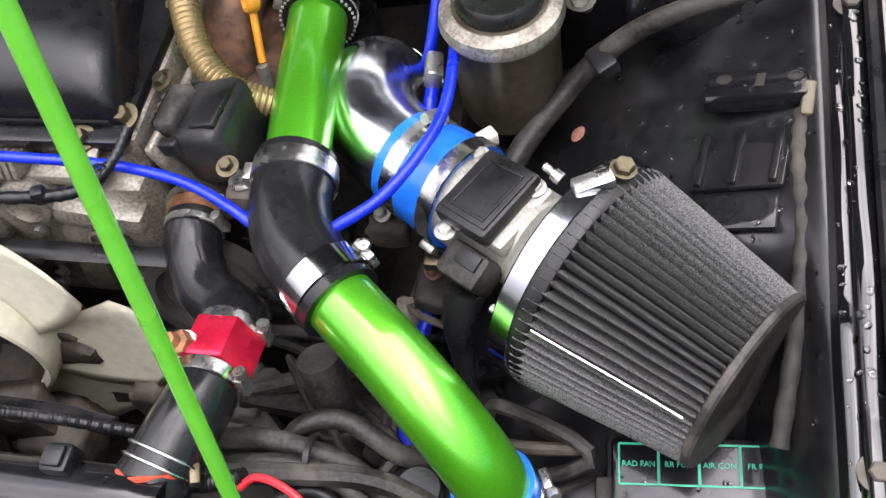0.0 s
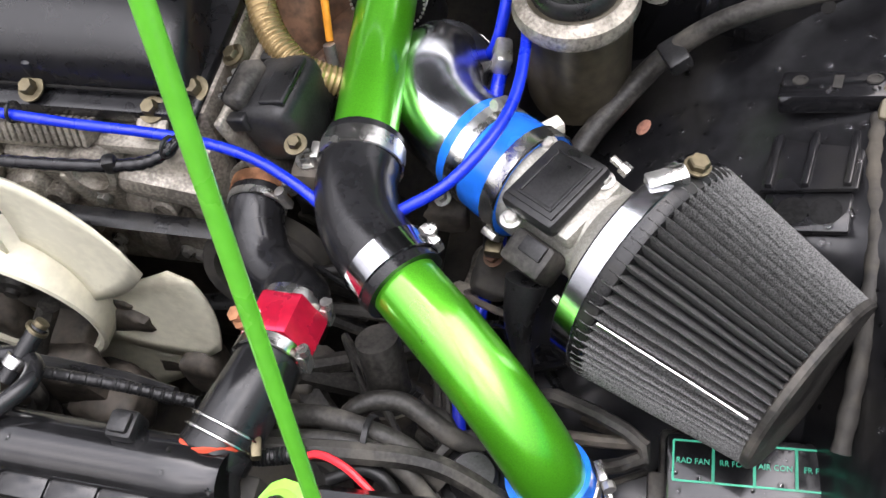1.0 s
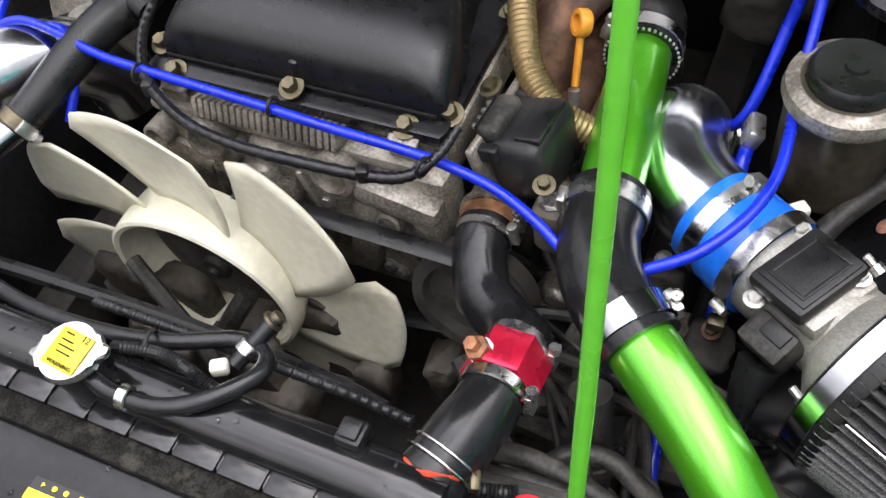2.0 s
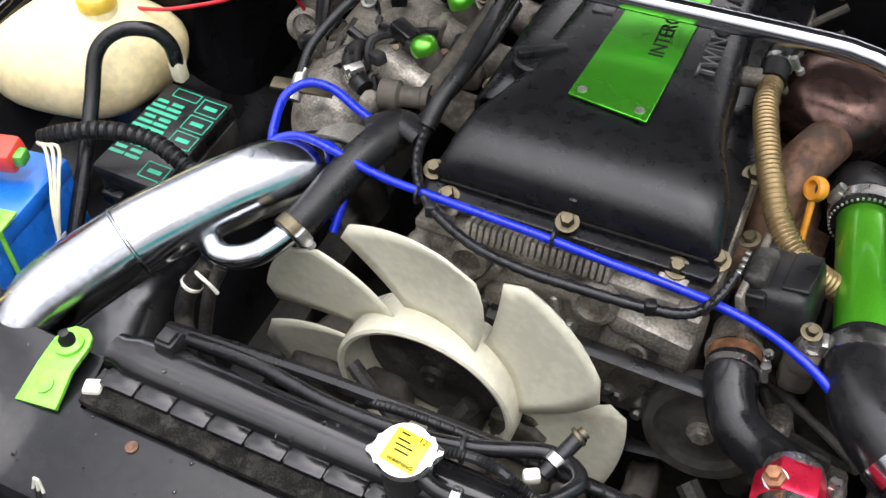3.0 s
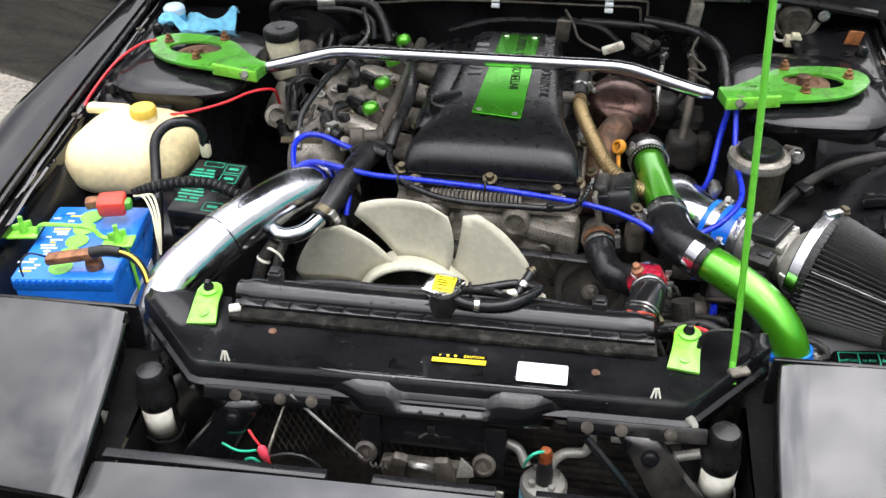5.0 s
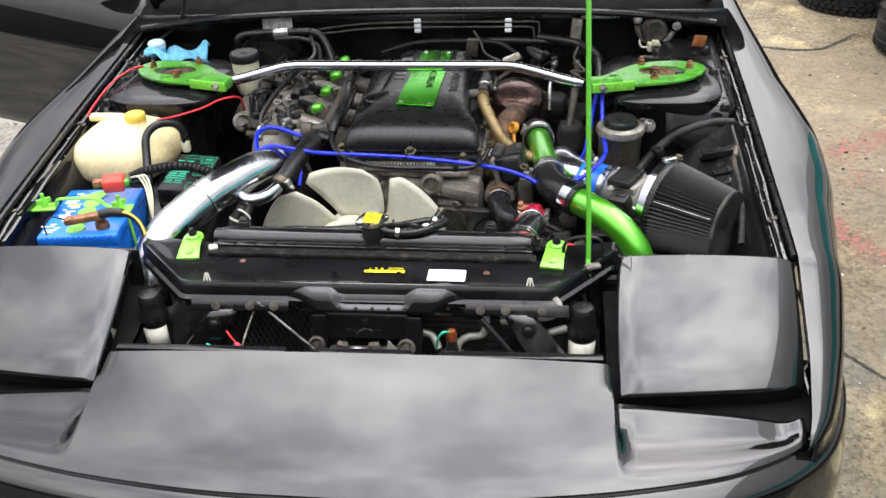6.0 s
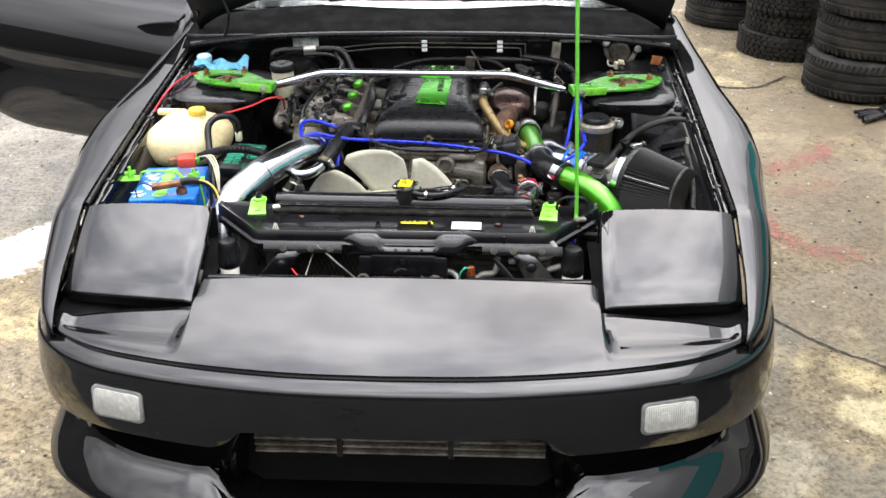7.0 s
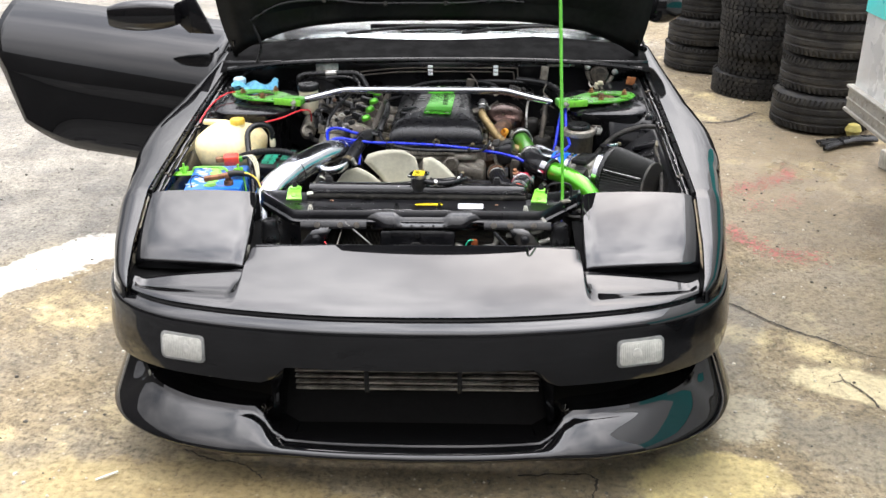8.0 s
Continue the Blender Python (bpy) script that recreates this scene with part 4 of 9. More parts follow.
for u0, u1, v0, v1 in ((-0.9, -0.1, 0.1, 0.45), (0.1, 0.9, 0.1, 0.45), (-0.85, -0.1, 0.52, 0.88), (0.1, 0.85, 0.52, 0.88)):
    sheet(bm, lambda a, b: hood_pt(u0 + (u1 - u0) * a, v0 + (v1 - v0) * b, 0.022 + 0.014 * min(1, 6 * min(a, 1 - a), 6 * min(b, 1 - b))), lin(0, 1, 9), lin(0, 1, 7))
part("inner_frame", bm, UNDERHOOD, hood, "pressed black inner hood frame")
for sx in (-1, 1):
    bm = B()
    tube(bm, [(sx * 0.755, 1.56, 0.835), (sx * 0.752, 1.50, 0.86), (sx * 0.745, 1.47, 0.92)], 0.01, 8)
    part("hinge", bm, PANEL, hood, "black hood hinge")

bm = B()
tube(bm, [hood_pt(u, v, 0.034) for u, v in ((-0.86, 0.10), (-0.7, 0.135), (-0.5, 0.13), (-0.32, 0.105), (-0.1, 0.10), (0.12, 0.10), (0.3, 0.115), (0.42, 0.11))], 0.0045, 8)
hc = part("hood_cable", bm, RUBBER, hood, "thin black washer line under the hood")
for u, v in ((-0.5, 0.13), (-0.22, 0.10), (0.06, 0.10)):
    part("clip", box(B(), hood_pt(u, v, 0.036), (0.014, 0.012, 0.018), 0.003), DUSTY, hc, "small grey clip")
rnd = random.Random(17)
for k in range(10):
    part("plug", lathe(B(), [(0.009, 0), (0.009, 0.002), (0.006, 0.004), (0.001, 0.004)], along(hood_pt(rnd.uniform(-0.8, 0.8), rnd.uniform(0.06, 0.5), 0.036), hood_pt(0, 0.3, 1.0)), 12), RUBBER, hood)

# open driver's door
DA = radians(68)
door_m = Matrix.Translation((-0.845, 1.78, 0)) @ Matrix.Rotation(DA, 4, "Z")
bm = B()


def door_pt(s, k, off=0):
    """s along the door from its hinge, k up."""
    z0 = 0.335 + 0.06 * max(0, (s - 0.7) / 0.5) ** 2
    z1 = 0.845 + 0.03 * s
    s2 = s + (-0.025 - 0.20 * (1 - k) ** 1.3) * max(0, s - 0.75) / 0.55
    bulge = 0.05 * math.sin(math.pi * (0.15 + 0.7 * k)) - 0.06 * max(0, k - 0.75) / 0.25 * (k - 0.75) * 4
    if k < 0.5:
        bulge = 0.05 + 0.075 * (0.5 - k)
    bulge -= 0.11 * (max(0, k - 0.5) / 0.5) ** 2
    if abs(k - 0.62) < 0.05:
        bulge += 0.006 * (1 - abs(k - 0.62) / 0.05)
    return door_m @ Vector((-bulge + off, s2, z0 + (z1 - z0) * k))


us, vs = lin(0.02, 1.30, 28), lin(0, 1, 18)
sheet(bm, lambda s, k: door_pt(s, k), us, vs)
door = part("door", bm, PAINT, car, "open black driver's door with dirt along its lower edge", thick=0.07, offset=1.0)
bm = B()
tube(bm, [door_pt(s, 0.99, 0.02) + Vector((0, 0, 0.005)) for s in lin(0.05, 1.28, 8)], 0.012, 8, 3)
part("window_seal", bm, RUBBER, door)
bm = B()
tube(bm, [door_pt(1.085 + 0.060 * math.cos(q), 0.835 + 0.062 * math.sin(q) - 0.25 * 0.06 * math.cos(q), -0.004) for q in lin(0, 2 * math.pi, 25)], 0.0028, 6, 2)
hd = part("door_handle", bm, GREYR, door, "rim of the recessed door handle")
bm = B()
sheet(bm, lambda q, r: door_pt(1.085 + 0.058 * r * math.cos(q), 0.835 + 0.060 * r * math.sin(q) - 0.25 * 0.058 * r * math.cos(q), -0.0035), lin(0, 2 * math.pi, 25), [0.05, 0.5, 1.0])
part("handle_cup", bm, MATTE, hd, "dark handle recess")
part("key_lock", lathe(B(), [(0.011, 0), (0.011, 0.003), (0.007, 0.004), (0.001, 0.004)], along(door_pt(1.125, 0.815, -0.004), door_pt(1.125, 0.815, -0.1)), 14), STEEL, hd, "small steel key lock")
bm = B()
loops = []
for k in range(9):
    t = k / 8
    r = math.sin(math.pi * (0.10 + 0.82 * t)) ** 0.3
    c = Vector((-1.02 - 0.275 * t, 1.70 + 0.02 * t, 0.975 - 0.01 * t))
    loops.append([c + Vector((0.0, 0.06 * r * math.copysign(abs(math.cos(a)) ** 0.5, math.cos(a)), 0.058 * r * math.copysign(abs(math.sin(a)) ** 0.4, math.sin(a)))) for a in [2 * math.pi * j / 20 for j in range(20)]])
rings(bm, loops)
mir = part("mirror", bm, PAINT, door, "black door mirror")
bm = B()
prism(bm, [(-0.90, 0.885), (-1.00, 0.89), (-1.06, 0.95), (-1.05, 1.0), (-0.97, 1.04)], -0.012, 0.012, Matrix.Translation((0, 1.76, 0)) @ Matrix.Rotation(radians(90), 4, "X"), 0.003)
part("mirror_base", bm, PANEL, mir)
bm = B()
loops = []
for k in range(9):
    t = k / 8
    r = math.sin(math.pi * (0.12 + 0.80 * t)) ** 0.5
    loops.append([Vector((0.80 + 0.145 * t, 1.735 - 0.01 * t + 0.055 * r * math.copysign(abs(math.cos(a)) ** 0.7, math.cos(a)), 0.99 + 0.060 * r * math.copysign(abs(math.sin(a)) ** 0.6, math.sin(a)))) for a in [2 * math.pi * j / 20 for j in range(20)]])
rings(bm, loops)
part("mirror", bm, PAINT, car, "black passenger side mirror")
# wipers
for x0, x1 in ((-0.35, 0.15), (0.1, 0.62)):
    bm = B()
    tube(bm, [(x0, 1.66, 0.905), ((x0 + x1) / 2, 1.68, 0.925), (x1, 1.70 - 0.05 * x1, 0.922)], 0.006, 6, 4)
    wp = part("wiper", bm, PLASTIC, car, "black windscreen wiper arm")
    part("wiper_blade", box(B(), ((x0 + x1) / 2 + 0.08, 1.705, 0.925), (0.48, 0.012, 0.016), 0.003), RUBBER, wp)

# ---- radiator support and the space behind the nose ----
bm = B()


def support_front(x):
    return 0.418 + 0.115 * max(0, (abs(x) - 0.345) / 0.115)


def supp(x, k):
    f = support_front(x)
    back = 0.522 + 0.055 * ease(0.325, 0.335, abs(x))
    ys = (back, back - 0.006, max(0.50, f + 0.03), f + 0.018, f + 0.006, f, f - 0.003, f - 0.012, f - 0.014)
    zs = (0.645, 0.654, 0.655, 0.653, 0.657, 0.651, 0.634, 0.630, 0.618)
    i = round(k)
    z = zs[i]
    if abs(x) > 0.35:
        z += 0.012 * (abs(x) - 0.35) / 0.11
    return (x, max(ys[i], f - 0.014), z)


sheet(bm, supp, lin(-0.462, 0.462, 67), list(range(9)))
support = part("radiator_support", bm, SUPTOP, car, "black painted radiator support panel", thick=0.003)
# middle tongue of the panel that carries the latch
bm = B()


def tongue_pt(u, k):
    """u across -1..1, k from the panel's edge 0 down to the free edge 1, with a pressed pocket in the middle."""
    pocket = ease(0.44, 0.36, abs(u + 0.02)) * ease(0.12, 0.30, k) * ease(0.92, 0.72, k)
    side_fall = ease(0.72, 1.0, abs(u)) * (0.25 + 0.75 * k)
    y = 0.432 - 0.038 * k - 0.004 * math.sin(k * math.pi) + 0.005 * pocket + 0.012 * side_fall
    return (0.018 + u * (0.185 - 0.040 * k), y, 0.6575 - 0.010 * k - 0.034 * k * k - 0.006 * pocket - 0.010 * side_fall)


sheet(bm, tongue_pt, lin(-1, 1, 41), lin(0, 1, 15))
tongue = part("latch_plate", bm, SUPPORT, support, "pressed black latch plate with a sunken pocket", thick=0.003)
for x in (-0.045, -0.015, 0.015, 0.045, 0.075):
    part("hole", lathe(B(), [(0.0035, 0), (0.0035, 0.002), (0.001, 0.0022)], along((x, 0.3985, 0.6205), (x, 0.3, 0.70)), 10), INK, tongue)
for sx in (-1, 1):
    bm = B()
    box(bm, (sx * 0.255 + 0.022, 0.402, 0.621), (0.185, 0.006, 0.022), 0.0015, (-28, 0, 0))
    fl = part("flange", bm, SUPPORT, support, "thin black flange with bolts")
    for x in (0.19, 0.235, 0.30):
        part("bolt", bolt(B(), (sx * x + 0.022, 0.3985, 0.6225), (0, -0.88, 0.47), 0.005, 0.004, 0.0085), GRIME, fl)
    # slanted stays of the lamp frames
    bm = B()
    loops = []
    for t in lin(0, 1, 7):
        c = Vector((sx * (0.270 + 0.080 * t) + 0.008, 0.402 - 0.030 * t, 0.614 - 0.118 * t))
        w = 0.030 + 0.014 * t
        loops.append([c + Vector((a * w, b, d)) for a, b, d in ((-1, 0.012, -0.004), (-0.92, 0.001, 0), (-0.80, -0.005, 0.001), (-0.3, -0.008, 0.002), (0.3, -0.008, 0.002), (0.80, -0.005, 0.001), (0.92, 0.001, 0), (1, 0.012, -0.004))])
    rings(bm, loops, False, False)
    st = part("stay", bm, SUPPORT, support, "black pressed lamp frame stay", thick=0.003)
    part("bolt", bolt(B(), (sx * 0.290 + 0.008, 0.386, 0.588), (0, -0.9, 0.35), 0.009, 0.006, 0.013), PANEL, st)
    # small black clips on the top
    for x, y in ((0.30, 0.437), (0.06, 0.452)):
        bm = B()
        for a in range(3):
            tube(bm, [(sx * x + 0.006 * (a - 1), y - 0.004, 0.654), (sx * x + 0.002 * (a - 1), y, 0.668)], 0.0015, 6)
        part("clip", bm, OFFW if x > 0.2 else PLASTIC, support, "small plastic push clip")
for x, y in ((-0.25, 0.50), (0.22, 0.47)):
    part("bolt", bolt(B(), (x, y, 0.655), (0, 0, 1), 0.0035, 0.003, 0.006), RUST, support)
# stickers
st = part("warning_sticker", box(B(), (0.030, 0.474, 0.6565), (0.076, 0.018, 0.001), 0), PANEL, support, "yellow caution sticker")
part("yellow_band", box(B(), (0.030, 0.4685, 0.6574), (0.076, 0.0085, 0.0008), 0), LABELY, st)
lettering("caution_text", "CAUTION", 0.0065, pose(0.050, 0.4785, 0.6572), LABELY, st, 0.0003)
for k in range(3):
    part("mark", lathe(B(), [(0.0022, 0), (0.0022, 0.0006)], pose(0.002 + 0.011 * k, 0.4785, 0.657), 3 if k == 0 else 12), LABELY, st)
part("label", prism(B(), rounded(0.070, 0.038, 0.003), -0.0005, 0.0005, pose(0.147, 0.459, 0.6567, 0, 0, -1)), WHITE, support, "plain white paper label")

# condenser with fins
cond = thing("condenser", (0, 0.46, 0.3), "dark finned condenser behind the nose panel", "condenser")
bm = B()
box(bm, (0.0, 0.47, 0.41), (0.66, 0.012, 0.34))
part("core", bm, UNDER, cond)
for k in range(14):
    part("fin", box(B(), (0.17, 0.461, 0.565 - 0.016 * k), (0.30, 0.008, 0.005)), DUSTY, cond)
bm = B()
for a in range(26):
    x = -0.29 + 0.0115 * a
    tube(bm, [(x, 0.452, 0.575), (x + 0.05, 0.452, 0.45)], 0.0016, 4, smooth=False)
    tube(bm, [(x + 0.05, 0.455, 0.575), (x, 0.455, 0.45)], 0.0016, 4, smooth=False)
tagged(part("mesh_guard", bm, DUSTY, cond, "black crossed mesh guard"), kind="stuff")
for pts in ([(0.26, 0.425, 0.585), (0.29, 0.42, 0.590), (0.325, 0.42, 0.596), (0.353, 0.42, 0.605), (0.364, 0.422, 0.622), (0.355, 0.43, 0.636)],
            [(0.085, 0.43, 0.558), (0.106, 0.42, 0.559), (0.132, 0.415, 0.553), (0.146, 0.40, 0.535)],
            [(0.178, 0.392, 0.528), (0.182, 0.405, 0.543), (0.198, 0.415, 0.553), (0.223, 0.418, 0.556), (0.232, 0.422, 0.572), (0.232, 0.43, 0.592)],
            [(0.31, 0.425, 0.552), (0.345, 0.42, 0.565), (0.38, 0.42, 0.577)]):
    part("pipe", tube(B(), pts, 0.0072, 12), ALLOYC, cond, "bare alloy pipe")
part("support_rod", tube(B(), [(0.224, 0.40, 0.605), (0.26, 0.385, 0.57), (0.30, 0.37, 0.525)], 0.006, 8), PANEL, cond, "thin black rod")

# hood latch
latch = thing("hood_latch", (0, 0.38, 0.52), "grimy steel hood latch on black bracket", "latch")
part("bracket", box(B(), (0.013, 0.406, 0.580), (0.200, 0.016, 0.052), 0.007, (-14, 0, 0)), PANEL, latch, "black latch bracket")
for sx in (-1, 1):
    part("bracket_leg", box(B(), (sx * 0.088 + 0.013, 0.398, 0.562), (0.034, 0.02, 0.088), 0.008, (-12, 0, 0)), PANEL, latch)
part("slot", box(B(), (0.012, 0.3955, 0.592), (0.010, 0.006, 0.011)), INK, latch)
part("catch", box(B(), (0.006, 0.378, 0.532), (0.125, 0.020, 0.030), 0.005, (-10, 0, 0)), GRIME, latch, "greasy steel catch")
part("catch_arm", box(B(), (-0.030, 0.366, 0.549), (0.026, 0.018, 0.036), 0.004, (0, 14, 0), taper=0.8), GRIME, latch)
part("catch_arm", box(B(), (0.034, 0.366, 0.547), (0.030, 0.018, 0.042), 0.004, (0, -10, 0), taper=0.7), GRIME, latch)
part("catch_finger", prism(B(), [(0, 0), (0.024, 0.004), (0.022, 0.018), (0.006, 0.034)], -0.002, 0.002, pose(0.052, 0.362, 0.540, 80, 0, 0), 0.0006), ALLOYC, latch, "thin steel finger")
part("catch_hook", tube(B(), [(-0.012, 0.366, 0.552), (-0.004, 0.356, 0.561), (0.006, 0.354, 0.563), (0.016, 0.356, 0.558), (0.020, 0.364, 0.546)], 0.005, 8), STEEL, latch)
part("spring", tube(B(), [(-0.07 + 0.032 * k / 24, 0.362 + 0.004 * math.cos(k * 1.2), 0.545 + 0.004 * math.sin(k * 1.2)) for k in range(25)], 0.0011, 6, 2), GRIME, latch, "coiled steel spring")
part("lower_arm", box(B(), (0.082, 0.358, 0.515), (0.075, 0.006, 0.010), 0.002, (0, -8, 0)), GRIME, latch)
part("arm_tip", prism(B(), [(-0.008, 0), (0.006, 0), (0.014, 0.034), (0.006, 0.036)], -0.002, 0.002, pose(0.104, 0.350, 0.492, 80, 0, 0), 0.0006), ALLOYC, latch, "bare steel lever tip")
for x in (-0.080, 0.088):
    part("bush", lathe(B(), [(0.015, 0), (0.0165, 0.004), (0.0165, 0.010), (0.012, 0.013), (0.010, 0.008), (0.006, 0.008), (0.005, 0.013), (0.001, 0.013)], along((x, 0.388, 0.545), (x, 0.33, 0.575)), 20), GRIME, latch, "greasy round bush")
part("cable", tube(B(), [(-0.187, 0.40, 0.628), (-0.14, 0.385, 0.592), (-0.083, 0.372, 0.545)], 0.0022, 6), STEEL, latch, "thin steel release rod")

# receiver with blue label
recv = thing("receiver_drier", (0.160, 0.385, 0.45), "round alloy receiver bottle with brown plug and blue label", "receiver")
part("body", lathe(B(), [(0.032, 0.44), (0.033, 0.44), (0.033, 0.530), (0.0335, 0.533), (0.0335, 0.538), (0.030, 0.544), (0.010, 0.547), (0.001, 0.547)], pose(0.172, 0.388, -0.022), 28), ALLOYC, recv)
part("label", lathe(B(), [(0.0333, 0.495), (0.0338, 0.495), (0.0338, 0.523), (0.0333, 0.523)], pose(0.172, 0.388, -0.022), 28, False), BLUEL, recv, "light blue label")
part("plug", lathe(B(), [(0.012, 0.545), (0.012, 0.570), (0.0105, 0.574), (0.010, 0.590), (0.001, 0.591)], pose(0.172, 0.386, -0.022), 16), PLASTIC, recv, "black switch body")
part("plug_tip", lathe(B(), [(0.0095, 0.588), (0.0095, 0.604), (0.007, 0.610), (0.001, 0.610)], pose(0.172, 0.386, -0.022), 14), stuff("brown_orange_plug", (0.20, 0.05, 0.015), 0.35), recv, "brown-orange plug")
for a in range(4):
    part("bolt", bolt(B(), (0.172 + 0.020 * math.cos(a * 1.57 + 0.6), 0.388 + 0.020 * math.sin(a * 1.57 + 0.6), 0.524), (0, 0, 1), 0.005, 0.008, 0), STEEL, recv)
bm = B()
tube(bm, [(0.170, 0.384, 0.586), (0.158, 0.376, 0.590), (0.148, 0.376, 0.576), (0.143, 0.386, 0.548)], 0.0022, 8)
part("wire", bm, TEAL, recv, "green wire")
# lamp motors
for sx in (-1, 1):
    mo = thing("headlight_motor", (sx * 0.403 + 0.008, 0.42, 0.48), "black headlight motor with pale paper label", "motor", "headlight motors")
    m = pose(sx * 0.407, 0.422, -0.026, 0, 0, 0)
    part("cap", lathe(B(), [(0.0260, 0.588), (0.0272, 0.592), (0.0268, 0.604), (0.0240, 0.608), (0.0228, 0.632), (0.0218, 0.644), (0.018, 0.650), (0.009, 0.6515), (0.001, 0.6515)], m, 28), RUBBER, mo, "black rubber cap")
    part("body", lathe(B(), [(0.0252, 0.45), (0.0252, 0.586), (0.024, 0.589)], m, 28), PLASTIC, mo)
    part("label", rings(B(), [[m @ Vector((0.0259 * math.cos(a), 0.0259 * math.sin(a), z)) for a in lin(math.pi * 1.12, math.pi * 1.9, 14)] for z in (0.532, 0.584)], False, False), OFFW, mo, "stained paper label", thick=0.0005)
    part("wire_loop", tube(B(), [m @ Vector((0.030 * math.cos(a), 0.030 * math.sin(a), 0.530 + 0.004 * math.sin(2 * a))) for a in lin(math.pi * 0.9, math.pi * 2.1, 12)], 0.0022, 6, 3), RUBBER, mo, "thin black wire round the motor")
# inner rim behind the nose panel
for x0, x1 in ((-0.425, -0.12), (-0.06, 0.10), (0.15, 0.425)):
    part("nose_rim", box(B(), ((x0 + x1) / 2, 0.286, skin_z(0.2, 0.272) - 0.014), (x1 - x0, 0.016, 0.008), 0.002), PANEL, car, "worn black rim behind the nose panel")
wire_r = thing("wiring", (-0.22, 0.355, 0.52), "red, green and black wires with a pink taped joint", "wire")
part("red_wire", tube(B(), [(-0.243, 0.366, 0.584), (-0.235, 0.36, 0.577), (-0.226, 0.355, 0.568), (-0.219, 0.352, 0.555), (-0.212, 0.35, 0.535), (-0.208, 0.35, 0.515)], 0.0019, 8), REDW, wire_r)
part("connector", lathe(B(), [(0.003, 0), (0.0065, 0.005), (0.007, 0.014), (0.0055, 0.024), (0.003, 0.028)], along((-0.224, 0.353, 0.568), (-0.215, 0.350, 0.540)), 12), stuff("pink_red_tape", (0.75, 0.06, 0.10), 0.4), wire_r, "pink-red taped joint")
part("green_wire", tube(B(), [(-0.284, 0.36, 0.557), (-0.262, 0.355, 0.551), (-0.243, 0.352, 0.555), (-0.230, 0.35, 0.562)], 0.0018, 6), TEAL, wire_r)
part("green_loop", tube(B(), [(-0.252, 0.35, 0.53), (-0.246, 0.35, 0.541), (-0.236, 0.35, 0.543), (-0.228, 0.35, 0.536)], 0.0022, 6), TEAL, wire_r)
part("black_wire", tube(B(), [(-0.209, 0.35, 0.552), (-0.185, 0.35, 0.561), (-0.160, 0.35, 0.559), (-0.140, 0.35, 0.54), (-0.132, 0.35, 0.512)], 0.0026, 8), RUBBER, wire_r)
part("upright_wire", tube(B(), [(-0.199, 0.405, 0.605), (-0.204, 0.385, 0.59), (-0.210, 0.358, 0.570), (-0.214, 0.352, 0.552)], 0.0020, 8), ALLOY, wire_r, "grey wire")
part("red_tip", tube(B(), [(-0.168, 0.34, 0.50), (-0.160, 0.335, 0.512), (-0.150, 0.33, 0.513)], 0.003, 6), REDP, wire_r)

# green radiator brackets
for sx in (-1, 1):
    br = thing("radiator_bracket", (sx * 0.357, 0.54, 0.655), "bright green painted radiator bracket", "bracket", "radiator brackets")
    rz = -8 * sx
    bm = B()
    c = pose(sx * 0.357, 0.55, 0.667, 0, 0, rz)
    prism(bm, [(-0.019, -0.022), (0.019, -0.022), (0.0195, 0.010), (0.015, 0.022), (0.007, 0.028), (-0.007, 0.028), (-0.015, 0.022), (-0.0195, 0.010)], -0.003, 0.003, c, 0.001)
    c2 = pose(sx * 0.357, 0.55, 0.667, 0, 0, rz) @ pose(0, -0.036, -0.004, 14, 0, 0)
    prism(bm, [(-0.022, -0.022), (0.022, -0.022), (0.019, 0.016), (-0.019, 0.016)], -0.003, 0.003, c2, 0.001)
    part("plate", bm, LIME, br)
    part("boss", lathe(B(), [(0.0145, 0), (0.0145, 0.004), (0.0115, 0.006), (0.001, 0.006)], c @ pose(0, 0.006, 0.003), 24), LIME, br)
    part("rubber_knob", lathe(B(), [(0.008, 0), (0.008, 0.006), (0.0055, 0.009), (0.005, 0.014), (0.001, 0.015)], c @ pose(0, 0.006, 0.008), 16), RUBBER, br, "black rubber pin")
    part("bolt", bolt(B(), c2 @ Vector((0, -0.002, 0.003)), (0, -0.2, 1), 0.006, 0.003, 0.009), LIME, br)
part("clip", box(B(), (-0.318, 0.535, 0.662), (0.018, 0.016, 0.012), 0.003, (0, 0, 20)), OFFW, support, "white plastic clip")
# radiator
rad = thing("radiator", (0, 0.6, 0.3), "black radiator with ribbed plastic top tank", "radiator")
part("core", box(B(), (0, 0.572, 0.43), (0.64, 0.03, 0.40), 0.004), UNDER, rad, "dark finned core")
bm = B()
rings(bm, [[(x, 0.572 + a * (1 if abs(x) < 0.30 else 0.75), 0.664 + b * (1 if abs(x) < 0.30 else 0.8)) for a, b in ((-0.024, -0.02), (-0.024, 0.003), (-0.021, 0.010), (-0.014, 0.0155), (-0.005, 0.0185), (0.005, 0.0188), (0.014, 0.016), (0.022, 0.010), (0.026, 0.002), (0.026, -0.02))] for x in [-0.316, -0.306, -0.29] + lin(-0.26, 0.26, 21) + [0.288, 0.300, 0.309]])
part("top_tank", bm, GLOSSP, rad, "black plastic top tank")
part("crimp_rail", box(B(), (0, 0.543, 0.656), (0.625, 0.016, 0.022), 0.003), GLOSSP, rad)
for k in range(15):
    part("rib", box(B(), (-0.285 + 0.0405 * k, 0.5425, 0.6625), (0.0385, 0.020, 0.014), 0.002), GLOSSP, rad, "black crimp segment")
